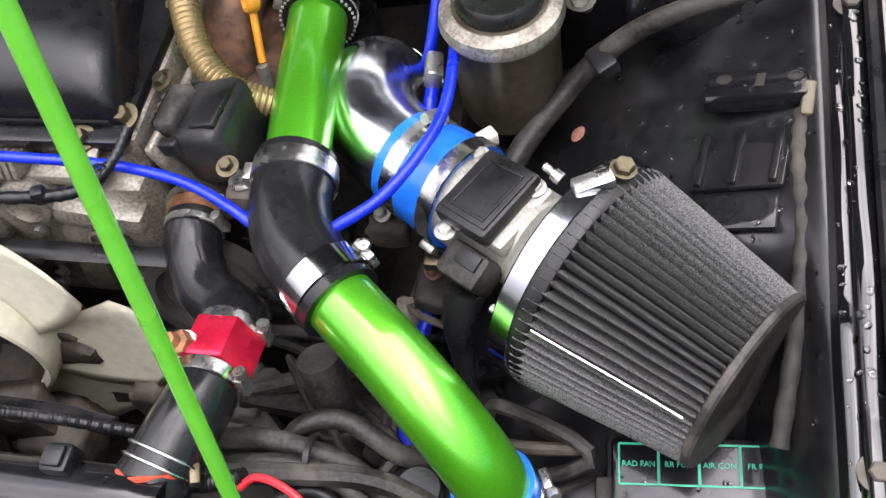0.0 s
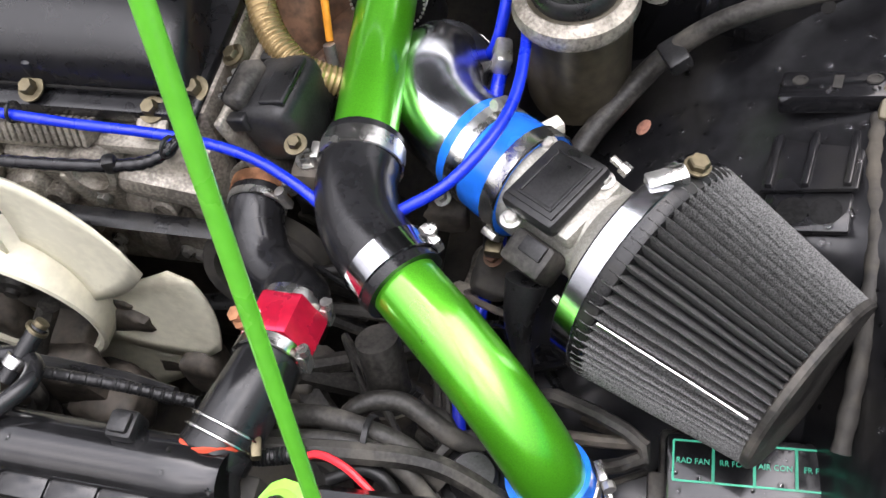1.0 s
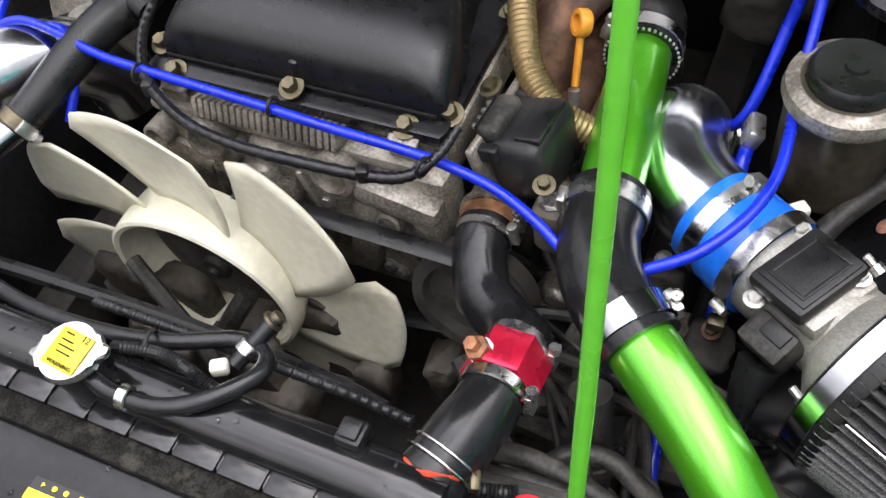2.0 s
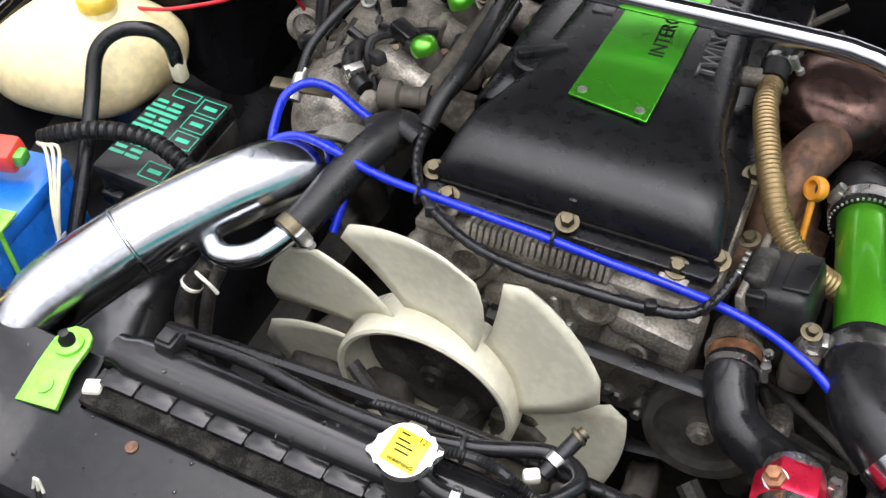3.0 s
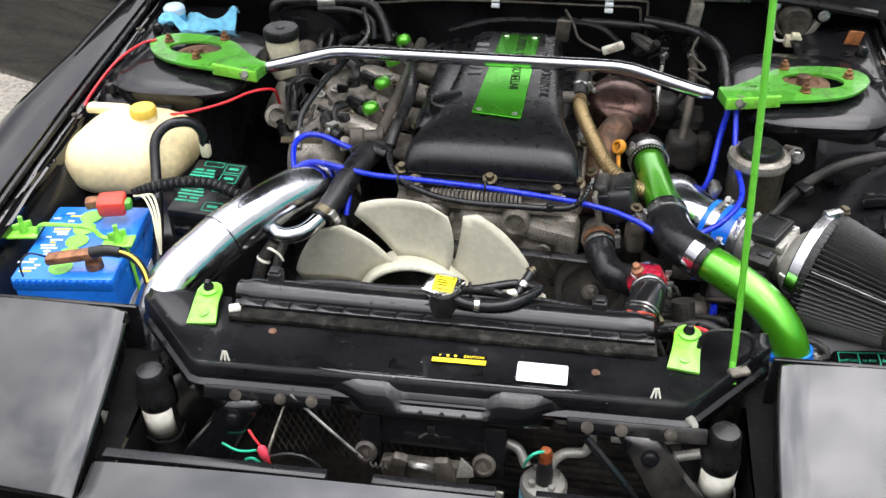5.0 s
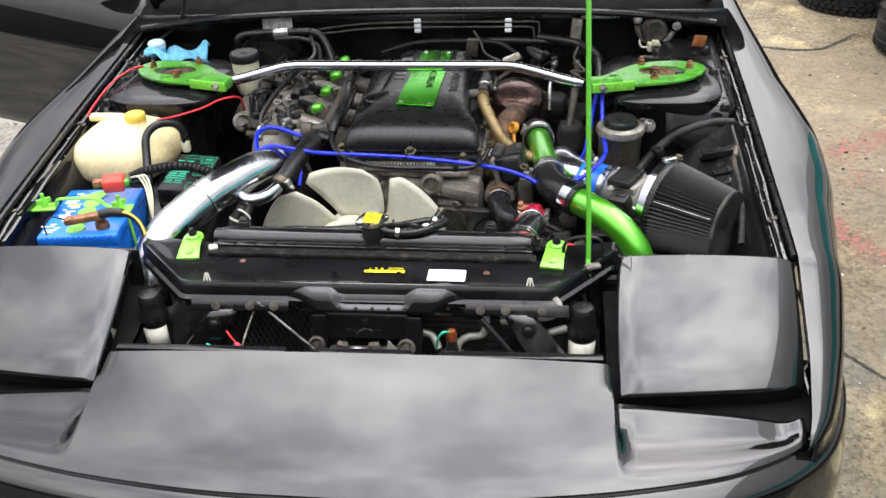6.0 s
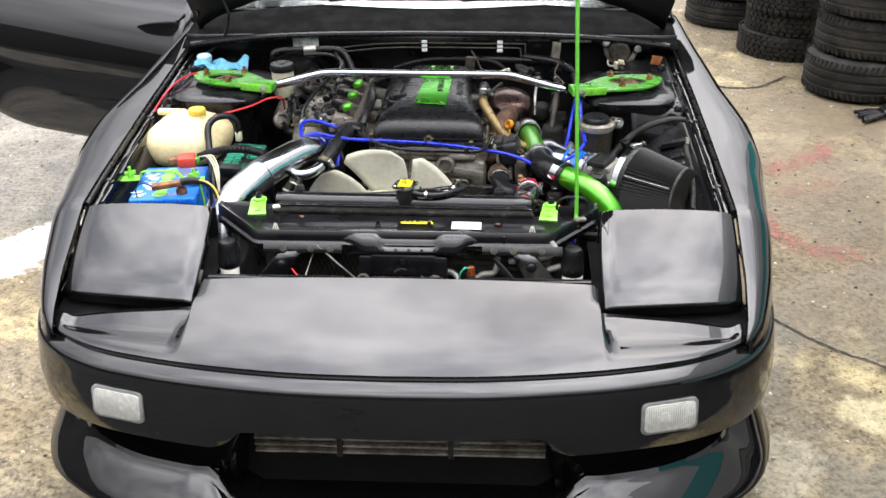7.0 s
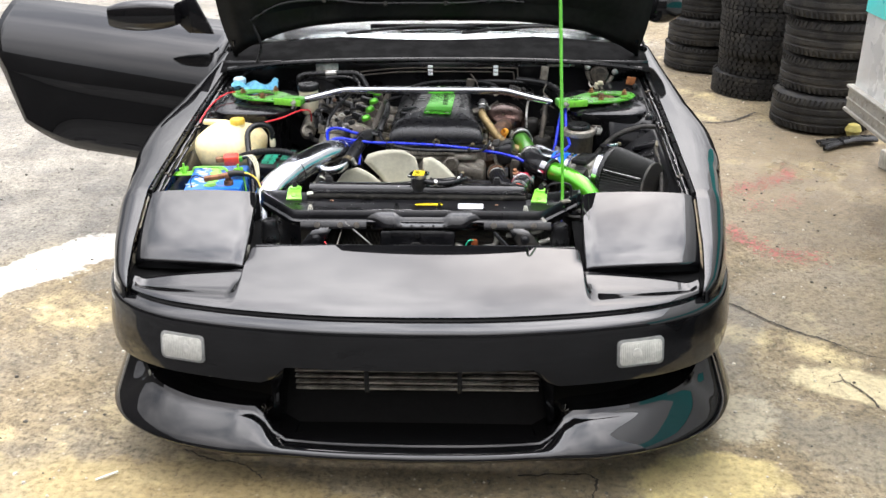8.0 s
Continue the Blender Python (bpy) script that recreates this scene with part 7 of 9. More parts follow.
part("hose", tube(B(), [(-0.512, 0.948, 0.695), (-0.513, 0.945, 0.725), (-0.528, 0.936, 0.746), (-0.558, 0.915, 0.750), (-0.576, 0.888, 0.732), (-0.568, 0.850, 0.690), (-0.548, 0.79, 0.64), (-0.530, 0.72, 0.58)], 0.0095, 14), HOSE, rh)
part("elbow", box(B(), (-0.512, 0.948, 0.685), (0.018, 0.018, 0.034), 0.005), CREAM, rh)

# fuse box, intake side
fb = thing("fuse_box", (-0.478, 0.862, 0.6), "black fuse box lid with green printed legend", "fuse box", "fuse boxes")
FBM = pose(-0.478, 0.862, 0.657, 4, 3, 0)
part("lid", (lambda b: (box(b, (0, 0, -0.012), (0.098, 0.160, 0.026), 0.005), b.transform(FBM), b)[2])(B()), PLASTIC, fb, "black plastic lid")
part("tub", (lambda b: (box(b, (0, 0, -0.055), (0.105, 0.150, 0.07), 0.006), b.transform(FBM), b)[2])(B()), DUSTY, fb)
part("latch", box(B(), (-0.50, 0.777, 0.615), (0.03, 0.012, 0.02), 0.003), PLASTIC, fb)


def frame_lines(parent, m, x, y, w, h, name="printed_frame"):
    bm = B()
    for a, b, ww, hh in ((0, h / 2, w, 0.0012), (0, -h / 2, w, 0.0012), (w / 2, 0, 0.0012, h), (-w / 2, 0, 0.0012, h)):
        box(bm, (x + a, y + b, 0.0016), (ww, hh, 0.0006))
    bm.transform(m)
    return part(name, bm, TEAL, parent)


for k, y in enumerate((0.058, 0.028, -0.002, -0.058)):
    frame_lines(fb, FBM, 0.028, y, 0.032, 0.024)
    part("print_bar", (lambda b: (box(b, (0.028, y, 0.0016), (0.018, 0.006, 0.0006)), b.transform(FBM), b)[2])(B()), TEAL, fb)
frame_lines(fb, FBM, -0.012, 0.066, 0.036, 0.014)
for j in range(11):
    for i in range(2):
        w = 0.016 + 0.004 * ((j * 7 + i * 3) % 3)
        part("print_bar", (lambda b: (box(b, (-0.034 + 0.022 * i, 0.046 - 0.0095 * j, 0.0016), (w, 0.005, 0.0006)), b.transform(FBM), b)[2])(B()), TEAL, fb)
cs = thing("corrugated_loom", (-0.45, 0.80, 0.66), "black corrugated cable sleeve with cream wires", "cable")
part("sleeve", tube(B(), [(-0.572, 0.765, 0.692), (-0.545, 0.782, 0.698), (-0.505, 0.802, 0.700), (-0.455, 0.812, 0.697), (-0.41, 0.806, 0.688), (-0.365, 0.795, 0.668), (-0.33, 0.785, 0.63)], lambda t: 0.0105 + 0.0013 * math.sin(t * 330), 12, 22), PLASTIC, cs)
for k in range(3):
    part("cream_wire", tube(B(), [(-0.565 + 0.004 * k, 0.755, 0.697), (-0.542 + 0.006 * k, 0.745 + 0.004 * k, 0.703), (-0.52 + 0.006 * k, 0.722, 0.69), (-0.508 + 0.004 * k, 0.70, 0.665), (-0.50, 0.685, 0.63)], 0.0021, 8), CREAM, cs, "cream coloured wire")

# battery
bt = thing("battery", (-0.612, 0.685, 0.46), "blue car battery with green stickers and pale printing", "battery")
BM = pose(-0.618, 0.660, -0.010, 0, 0, 7)


def bat(name, c, s, mat, bevel=0.003, label="", parent=None):
    b = box(B(), c, s, bevel)
    b.transform(BM)
    return part(name, b, mat, parent or bt, label)


bat("case", (0, 0, 0.555), (0.162, 0.205, 0.20), BATT, 0.006)
bat("lid", (0, 0, 0.662), (0.166, 0.209, 0.026), BATT, 0.006, "blue battery lid")
for k in range(15):
    bat("edge_rib", (-0.075 + 0.0107 * k, -0.1055, 0.668), (0.005, 0.004, 0.010), BATT, 0.001)
for k in range(5):
    b = lathe(B(), [(0.019, 0), (0.019, 0.0012), (0.001, 0.0014)], pose(-0.010, -0.075 + 0.036 * k, 0.6755), 20)
    b.transform(BM)
    part("green_sticker", b, LIME, bt, "round bright green sticker")
rnd = random.Random(3)
for k in range(22):
    bat("print_mark", (-0.055 + rnd.uniform(-0.018, 0.018), -0.085 + 0.0078 * k, 0.6757), (rnd.uniform(0.008, 0.03), 0.004, 0.0008), WHITE if k % 5 else LABELY, 0, "pale printed mark")
for x, z, w, h in ((0.0825, 0.60, 0.0008, 0.03),):
    bat("logo_bar", (0.0822, -0.02, z - 0.012), (0.0012, 0.150, 0.020), WHITE, 0, "plain white logo band")
b = lathe(B(), [(0.014, 0.674), (0.0135, 0.688), (0.009, 0.69), (0.0085, 0.70), (0.001, 0.70)], pose(0.045, -0.072, 0), 18)
b.transform(BM)
part("terminal_post", b, COPPER, bt, "corroded terminal post")
tc2 = thing("battery_clamps", (-0.6, 0.66, 0.68), "corroded battery clamp with black and yellow cable", "cable clamp")
part("negative_clamp", box(B(), (-0.585, 0.612, 0.692), (0.075, 0.022, 0.014), 0.004, (0, -6, 12)), COPPER, tc2, "brown corroded clamp")
part("cable_sleeve", tube(B(), [(-0.552, 0.618, 0.698), (-0.53, 0.624, 0.70), (-0.505, 0.626, 0.698)], 0.0095, 12), RUBBER, tc2)
part("cable", tube(B(), [(-0.515, 0.626, 0.698), (-0.485, 0.622, 0.693), (-0.462, 0.608, 0.678), (-0.448, 0.59, 0.65)], 0.0062, 10), RUBBER, tc2)
part("yellow_stripe", tube(B(), [(-0.515, 0.6235, 0.7035), (-0.485, 0.6195, 0.6985), (-0.461, 0.6055, 0.6835), (-0.447, 0.5875, 0.655)], 0.0022, 8), YELLOW, tc2)
part("positive_cover", box(B(), (-0.578, 0.752, 0.700), (0.046, 0.036, 0.030), 0.006, (8, 0, 14)), REDP, tc2, "red plastic terminal cover")
part("positive_lug", box(B(), (-0.615, 0.756, 0.697), (0.026, 0.022, 0.016), 0.004, (0, 0, 20)), COPPER, tc2)
part("green_lug", box(B(), (-0.552, 0.756, 0.70), (0.014, 0.02, 0.016), 0.004, (0, 0, 20)), STRUTG, tc2)
part("thin_wire", tube(B(), [(-0.62, 0.607, 0.69), (-0.645, 0.60, 0.70), (-0.655, 0.585, 0.69), (-0.652, 0.578, 0.67)], 0.0016, 6), RUBBER, tc2)
hd2 = thing("battery_hold_down", (-0.64, 0.69, 0.68), "bright green battery hold-down strap with wing nuts", "strap")
part("bar", tube(B(), [(-0.712, 0.655, 0.678), (-0.692, 0.654, 0.680), (-0.684, 0.654, 0.694), (-0.655, 0.655, 0.697), (-0.605, 0.656, 0.697), (-0.590, 0.655, 0.692), (-0.578, 0.653, 0.682), (-0.556, 0.652, 0.680)], 0.0048, 8, 6, squash=0.7), LIME, hd2)
for x, y in ((-0.716, 0.652), (-0.548, 0.650)):
    part("plate", box(B(), (x, y, 0.677), (0.05, 0.032, 0.004), 0.001, (0, 0, 10)), LIME, hd2)
    part("wing_nut", (lambda b: (lathe(b, [(0.008, 0), (0.007, 0.012), (0.004, 0.02), (0.004, 0.03), (0.001, 0.03)], pose(x, y, 0.679), 10), box(b, (x, y, 0.692), (0.03, 0.005, 0.012), 0.002, (0, 0, 40)), b)[2])(B()), LIME, hd2)
part("tie_rod", tube(B(), [(-0.534, 0.646, 0.680), (-0.526, 0.638, 0.61), (-0.522, 0.634, 0.54)], 0.003, 8), LIME, hd2, "thin green tie rod")

tc2.location += Vector((-0.010, -0.030, 0.0))

# brake reservoir, washer bottle, wires
mcr = thing("brake_reservoir", (-0.44, 1.23, 0.72), "translucent brake fluid reservoir with black lid", "reservoir")
part("bottle", lathe(B(), [(0.026, 0.70), (0.032, 0.715), (0.034, 0.765), (0.034, 0.79)], pose(-0.443, 1.245, 0), 28), CREAM, mcr, "yellowed plastic bottle")
part("lid", lathe(B(), [(0.036, 0.786), (0.037, 0.789), (0.037, 0.803), (0.034, 0.807), (0.010, 0.807), (0.009, 0.809), (0.001, 0.809)], pose(-0.443, 1.245, 0), 28), RUBBER, mcr, "black screw lid")
part("cylinder", tube(B(), [(-0.43, 1.12, 0.665), (-0.435, 1.2, 0.675), (-0.44, 1.4, 0.69)], 0.026, 18), ALLOY, mcr, "alloy master cylinder")
part("fitting", lathe(B(), [(0.022, 0), (0.024, 0.01), (0.024, 0.03), (0.016, 0.034), (0.014, 0.02), (0.001, 0.02)], along((-0.435, 1.13, 0.665), (-0.40, 1.06, 0.70)), 18), ALLOY, mcr)
part("servo", lathe(B(), [(0.05, 0), (0.10, 0.02), (0.105, 0.04), (0.105, 0.09), (0.09, 0.10), (0.001, 0.10)], along((-0.44, 1.40, 0.68), (-0.44, 1.6, 0.70)), 32), PANEL, mcr, "black brake servo drum")
part("hose", tube(B(), [(-0.42, 1.11, 0.66), (-0.40, 1.08, 0.65), (-0.36, 1.07, 0.65), (-0.33, 1.09, 0.66)], 0.010, 10), RUBBER, mcr)
wb = thing("washer_filler", (-0.70, 1.33, 0.76), "white capped washer filler with blue rag beside it", "filler")
part("neck", lathe(B(), [(0.022, 0.755), (0.022, 0.785), (0.024, 0.787)], pose(-0.715, 1.34, 0), 20), BLUEL, wb, "blue filler neck")
part("cap", lathe(B(), [(0.0225, 0.787), (0.023, 0.79), (0.023, 0.800), (0.018, 0.805), (0.001, 0.806)], pose(-0.715, 1.34, 0), 24), stuff("pale_blue_cap", (0.55, 0.72, 0.82), 0.4, var=0.06, bump=0.03), wb, "pale blue cap")
bm = B()
sheet(bm, lambda u, v: Vector((-0.735 + 0.16 * u, 1.285 + 0.075 * v + 0.012 * math.sin(u * 9), 0.776 + 0.022 * math.sin(u * 7 + 1) * math.sin(v * 5 + u * 4) + 0.012 * noise.noise(Vector((u * 5, v * 5, 1))))), lin(0, 1, 22), lin(0, 1, 14))
part("rag", bm, RAG, thing("rag", (-0.66, 1.32, 0.76), "crumpled light blue rag on the strut tower", "rag"), thick=0.004)
rw = thing("red_cable", (-0.7, 1.1, 0.7), "thin red cable draped round the strut tower", "wire")
part("front_run", tube(B(), [(-0.690, 1.185, 0.792), (-0.715, 1.165, 0.790), (-0.742, 1.115, 0.778), (-0.760, 1.05, 0.755), (-0.764, 0.99, 0.735), (-0.760, 0.96, 0.70), (-0.756, 0.955, 0.66)], 0.0028, 8), REDW, rw)
part("rear_run", tube(B(), [(-0.60, 0.985, 0.730), (-0.545, 0.990, 0.739), (-0.485, 1.015, 0.750), (-0.445, 1.028, 0.765), (-0.415, 1.042, 0.768), (-0.403, 1.062, 0.755), (-0.408, 1.09, 0.715)], 0.0026, 8), REDW, rw)

fw2 = thing("fan_wire", (-0.42, 0.56, 0.645), "short looped red wire beside the radiator support", "wire")
part("loop", tube(B(), [(-0.445, 0.585, 0.60), (-0.437, 0.572, 0.632), (-0.424, 0.574, 0.646), (-0.412, 0.565, 0.648), (-0.408, 0.552, 0.645), (-0.416, 0.545, 0.640), (-0.428, 0.549, 0.636), (-0.432, 0.562, 0.630)], 0.0026, 8), REDW, fw2)
# strut brace
sb = thing("strut_brace", (0, 1.1, 0.77), "chrome strut brace bar with green tower plates", "brace")
part("bar", tube(B(), [(-0.432, 1.088, 0.789), (-0.40, 1.094, 0.795), (-0.315, 1.112, 0.813), (-0.285, 1.116, 0.817), (-0.24, 1.118, 0.818), (0.0, 1.118, 0.818), (0.21, 1.118, 0.818), (0.255, 1.116, 0.816), (0.285, 1.112, 0.811), (0.375, 1.092, 0.793), (0.412, 1.085, 0.787)], lambda t: 0.0125 - 0.004 * max(0, abs(2 * t - 1) - 0.9) * 10, 24, 8), CHROME, sb)
for sx in (-1, 1):
    o = [(0.436, 1.046), (0.55, 1.066), (0.63, 1.092), (0.678, 1.135), (0.700, 1.19), (0.685, 1.228), (0.645, 1.243), (0.58, 1.236), (0.525, 1.205), (0.48, 1.15), (0.434, 1.10)]
    o = [(x, 1.14 + (y - 1.14) * 0.87) for x, y in o]
    bm = B()
    P = spline([(x, y, 0) for x, y in o + [o[0]]], 6)[:-1]
    n = 48
    outer = [P[int(k * len(P) / n)] for k in range(n)]
    c = Vector((0.585, 1.16, 0))
    inner_l = []
    for p in outer:
        d = (p - c)
        a = math.atan2(d.y / 0.034, d.x / 0.055)
        inner_l.append(Vector((0.597 + 0.055 * math.cos(a), 1.164 + 0.030 * math.sin(a), 0)))
    lo, hi = 0.785, 0.790
    L4 = [[Vector((sx * p.x, p.y, z)) for p in ring] for ring, z in ((outer, lo), (outer, hi), (inner_l, hi), (inner_l, lo), (outer, lo))]
    rings(bm, L4, True, False)
    tp = part("tower_plate", bm, STRUTG, sb, "green painted tower plate")
    part("fork", box(B(), (sx * 0.462, 1.082, 0.790), (0.075, 0.045, 0.022), 0.003, (0, 0, sx * 14)), STRUTG, tp)
    part("fork_lip", box(B(), (sx * 0.48, 1.064, 0.788), (0.10, 0.008, 0.022), 0.002, (0, 0, sx * 14)), LIME, tp)
    part("bolt", bolt(B(), (sx * 0.455, 1.058, 0.790), (0, -1, 0.3), 0.008, 0.009, 0.013), STEEL, tp, "bright socket bolt")
    for a in (0.3, 2.3, 4.4):
        x, y = 0.597 + 0.068 * math.cos(a), 1.168 + 0.056 * math.sin(a)
        part("stud", lathe(B(), [(0.0105, 0), (0.0105, 0.003), (0.008, 0.004), (0.008, 0.011), (0.0045, 0.012), (0.0045, 0.017), (0.001, 0.017)], pose(sx * x, y, 0.790), 6), COPPER, tp, "rusty strut nut")

# ---- turbo side, rear of the bay ----
tb = thing("turbocharger", (0.25, 1.18, 0.6), "heat-stained steel turbocharger and exhaust manifold", "turbocharger")
part("housing", lathe(B(), [(0.015, -0.052), (0.05, -0.05), (0.068, -0.032), (0.074, -0.006), (0.072, 0.014), (0.058, 0.034), (0.03, 0.042), (0.001, 0.043)], along((0.255, 1.195, 0.695), (0.262, 1.17, 0.80)), 36), HEAT, tb, "heat-tinted turbine housing")
part("outlet", tube(B(), [(0.255, 1.13, 0.69), (0.235, 1.08, 0.685), (0.222, 1.04, 0.66), (0.22, 1.01, 0.60)], 0.028, 20), RUST, tb, "rusty exhaust branch")
for k in range(4):
    y = 0.95 + 0.105 * k
    part("branch", tube(B(), [(0.19, y, 0.62), (0.225, y + 0.01, 0.625), (0.25, y + 0.05, 0.61), (0.255, 1.16, 0.60)], 0.021, 14), RUST, tb)
part("heat_plate", box(B(), (0.24, 1.02, 0.615), (0.10, 0.10, 0.006), 0.002, (8, 20, 0)), RUST, tb, "rusty heat plate")
part("bracket", box(B(), (0.235, 1.345, 0.755), (0.045, 0.014, 0.016), 0.003, (0, -22, 0)), OFFW, tb, "yellowed bracket")
br2 = thing("braided_breather", (0.2, 1.05, 0.66), "gold ribbed breather hose with wire coil", "hose")
BP = [(0.176, 1.155, 0.735), (0.179, 1.10, 0.738), (0.192, 1.05, 0.732), (0.210, 1.00, 0.722), (0.232, 0.957, 0.706), (0.262, 0.932, 0.690), (0.300, 0.932, 0.668), (0.325, 0.945, 0.64)]
part("hose", tube(B(), BP, lambda t: 0.0126 + 0.0013 * abs(math.sin(t * 210)) ** 3, 16, 70), BRAID, br2)
part("top_elbow", tube(B(), [(0.176, 1.145, 0.736), (0.175, 1.175, 0.74), (0.178, 1.21, 0.745), (0.178, 1.24, 0.742)], 0.0165, 16), RUBBER, br2, "black rubber top elbow")
clamp(br2, (0.1755, 1.172, 0.7398), (0.176, 1.180, 0.741), 0.0168, (1, 0, 0.5), BRUSH)
part("stub", tube(B(), [(0.140, 1.145, 0.735), (0.160, 1.148, 0.736), (0.178, 1.15, 0.737)], 0.0115, 14), ALLOY, br2)
dp = thing("dipstick", (0.255, 1.03, 0.62), "orange plastic dipstick ring handle", "dipstick")
part("ring", lathe(B(), [(0.0085, -0.006), (0.0125, -0.006), (0.0135, -0.004), (0.0135, 0.004), (0.0125, 0.006), (0.0085, 0.006), (0.0085, -0.006)], along((0.255, 1.035, 0.698), (-0.495, 0.50, 1.05)), 28, False), ORANGE, dp)
part("stem", tube(B(), [(0.255, 1.031, 0.686), (0.256, 1.022, 0.672), (0.258, 1.005, 0.645)], 0.0040, 10), ORANGE, dp, "orange stem")
part("guide", tube(B(), [(0.2585, 1.0, 0.645), (0.262, 0.985, 0.60), (0.265, 0.97, 0.5)], 0.006, 10), STEEL, dp, "steel guide tube")
ps = thing("steering_reservoir", (0.488, 0.97, 0.6), "dusty brown-black fluid canister with black cap", "reservoir")
PM = pose(0.497, 1.002, -0.018, 0, 0, 0)
part("can", lathe(B(), [(0.030, 0.612), (0.044, 0.618), (0.0475, 0.63), (0.0485, 0.715), (0.0515, 0.722), (0.053, 0.730), (0.051, 0.738), (0.042, 0.742), (0.034, 0.742)], PM, 40), stuff("brown_can", (0.046, 0.038, 0.024), 0.42, var=0.4, scale=14, bump=0.15, dirt=(0.12, 0.105, 0.075), dirt_amount=0.3), ps, "dull brown can")
part("rim", lathe(B(), [(0.0525, 0.7225), (0.0545, 0.728), (0.0525, 0.738), (0.043, 0.7425), (0.040, 0.7415)], PM, 40, False), ALLOY, ps, "worn bare metal rim")
part("cap", lathe(B(), [(0.037, 0.741), (0.038, 0.744), (0.037, 0.752), (0.033, 0.756), (0.010, 0.755), (0.009, 0.758), (0.001, 0.758)], PM, 28), RUBBER, ps, "black ribbed cap")
part("ear", box(B(), (0.556, 1.025, 0.71), (0.035, 0.012, 0.035), 0.006, (0, 0, -20)), GRIME, ps)
part("bolt", bolt(B(), (0.562, 1.018, 0.713), (0, -1, 0.3), 0.009, 0.008, 0.014), STEEL, ps)
part("hose", tube(B(), [(0.478, 0.925, 0.622), (0.460, 0.905, 0.605), (0.44, 0.89, 0.57), (0.43, 0.87, 0.50)], 0.013, 12), RUBBER, ps)
part("white_clip", box(B(), (0.483, 0.93, 0.628), (0.022, 0.014, 0.016), 0.003, (0, 0, 40)), OFFW, ps, "white hose clip")
hh = thing("heater_pipes", (0.38, 1.35, 0.6), "bare metal heater pipes and black hoses", "pipe")
for pts, r, m, lb in (([(0.345, 1.42, 0.715), (0.340, 1.36, 0.712), (0.335, 1.31, 0.69), (0.335, 1.28, 0.64)], 0.0045, STEEL, "bare steel pipe"),
                      ([(0.405, 1.40, 0.715), (0.402, 1.33, 0.71), (0.395, 1.26, 0.67), (0.385, 1.22, 0.62)], 0.009, GRIME, "dull heater pipe"),
                      ([(0.30, 1.45, 0.775), (0.37, 1.43, 0.772), (0.42, 1.41, 0.765), (0.452, 1.36, 0.755), (0.458, 1.27, 0.745), (0.455, 1.18, 0.735)], 0.012, RUBBER, "taped black hose"),
                      ([(0.12, 1.45, 0.765), (0.22, 1.44, 0.770), (0.34, 1.44, 0.765)], 0.009, RUBBER, "black hose")):
    part("pipe", tube(B(), pts, r, 12), m, hh, lb)
for x in (0.345, 0.405):
    part("grommet", lathe(B(), [(0.022, 0), (0.022, 0.006), (0.014, 0.016), (0.001, 0.016)], along((x, 1.475, 0.715), (x, 1.3, 0.71)), 20), RUBBER, hh, "black rubber grommet")
    part("nut", lathe(B(), [(0.011, 0), (0.011, 0.014), (0.008, 0.016)], along((x, 1.425, 0.715), (x, 1.3, 0.71)), 6), STEEL, hh)
bl = thing("brake_lines", (0.1, 1.45, 0.80), "thin dark brake lines with white clips on the firewall", "pipe")
for dz in (0.0, 0.014):
    part("line", tube(B(), [(-0.34, 1.45, 0.785 + dz * 0.3), (-0.26, 1.45, 0.79 + dz), (-0.15, 1.452, 0.80 + dz), (0.0, 1.452, 0.803 + dz), (0.2, 1.452, 0.803 + dz), (0.275 + dz, 1.452, 0.803 + dz), (0.288 + dz, 1.452, 0.793 + dz), (0.290 + dz, 1.45, 0.75), (0.29 + dz, 1.44, 0.70)], 0.0028, 8, 6), GRIME, bl, "dark steel brake line")
for x in (-0.022, 0.221):
    for k in range(3):
        part("clip", box(B(), (x, 1.447, 0.796 + 0.0135 * k), (0.018, 0.012, 0.0095), 0.002), WHITE, bl, "white line clip")
part("solenoid", box(B(), (0.40, 1.44, 0.80), (0.028, 0.024, 0.055), 0.004, (0, 5, 0)), ALLOY, bl, "dull metal bracket box")
part("id_plate", box(B(), (-0.401, 1.462, 0.811), (0.084, 0.003, 0.066), 0.001, (-3, 0, 0)), stuff("worn_id_plate", (0.66, 0.66, 0.62), 0.5, metal=0.1, var=0.3, scale=40, bump=0.05), fw, "worn silver identification plate")
for k in range(5):
    part("print_bar", box(B(), (-0.390, 1.4655 + 0.001 * k, 0.795 + 0.009 * k), (0.06 - 0.008 * (k % 3), 0.001, 0.003), 0, (-6, 0, 0)), ALLOY, fw)
hs = thing("heater_hoses", (-0.35, 1.42, 0.74), "black heater hoses along the firewall", "hose")
part("upper", tube(B(), [(-0.505, 1.40, 0.74), (-0.505, 1.385, 0.785), (-0.49, 1.39, 0.802), (-0.42, 1.40, 0.806), (-0.36, 1.40, 0.808), (-0.29, 1.40, 0.805), (-0.26, 1.38, 0.78), (-0.24, 1.35, 0.74)], 0.0105, 12), RUBBER, hs)
part("lower", tube(B(), [(-0.40, 1.38, 0.795), (-0.33, 1.37, 0.80), (-0.28, 1.36, 0.785), (-0.27, 1.34, 0.75)], 0.006, 10), RUBBER, hs)
part("joint", tube(B(), [(-0.405, 1.40, 0.806), (-0.365, 1.40, 0.808)], 0.0125, 14), STEEL, hs, "metal hose joint")
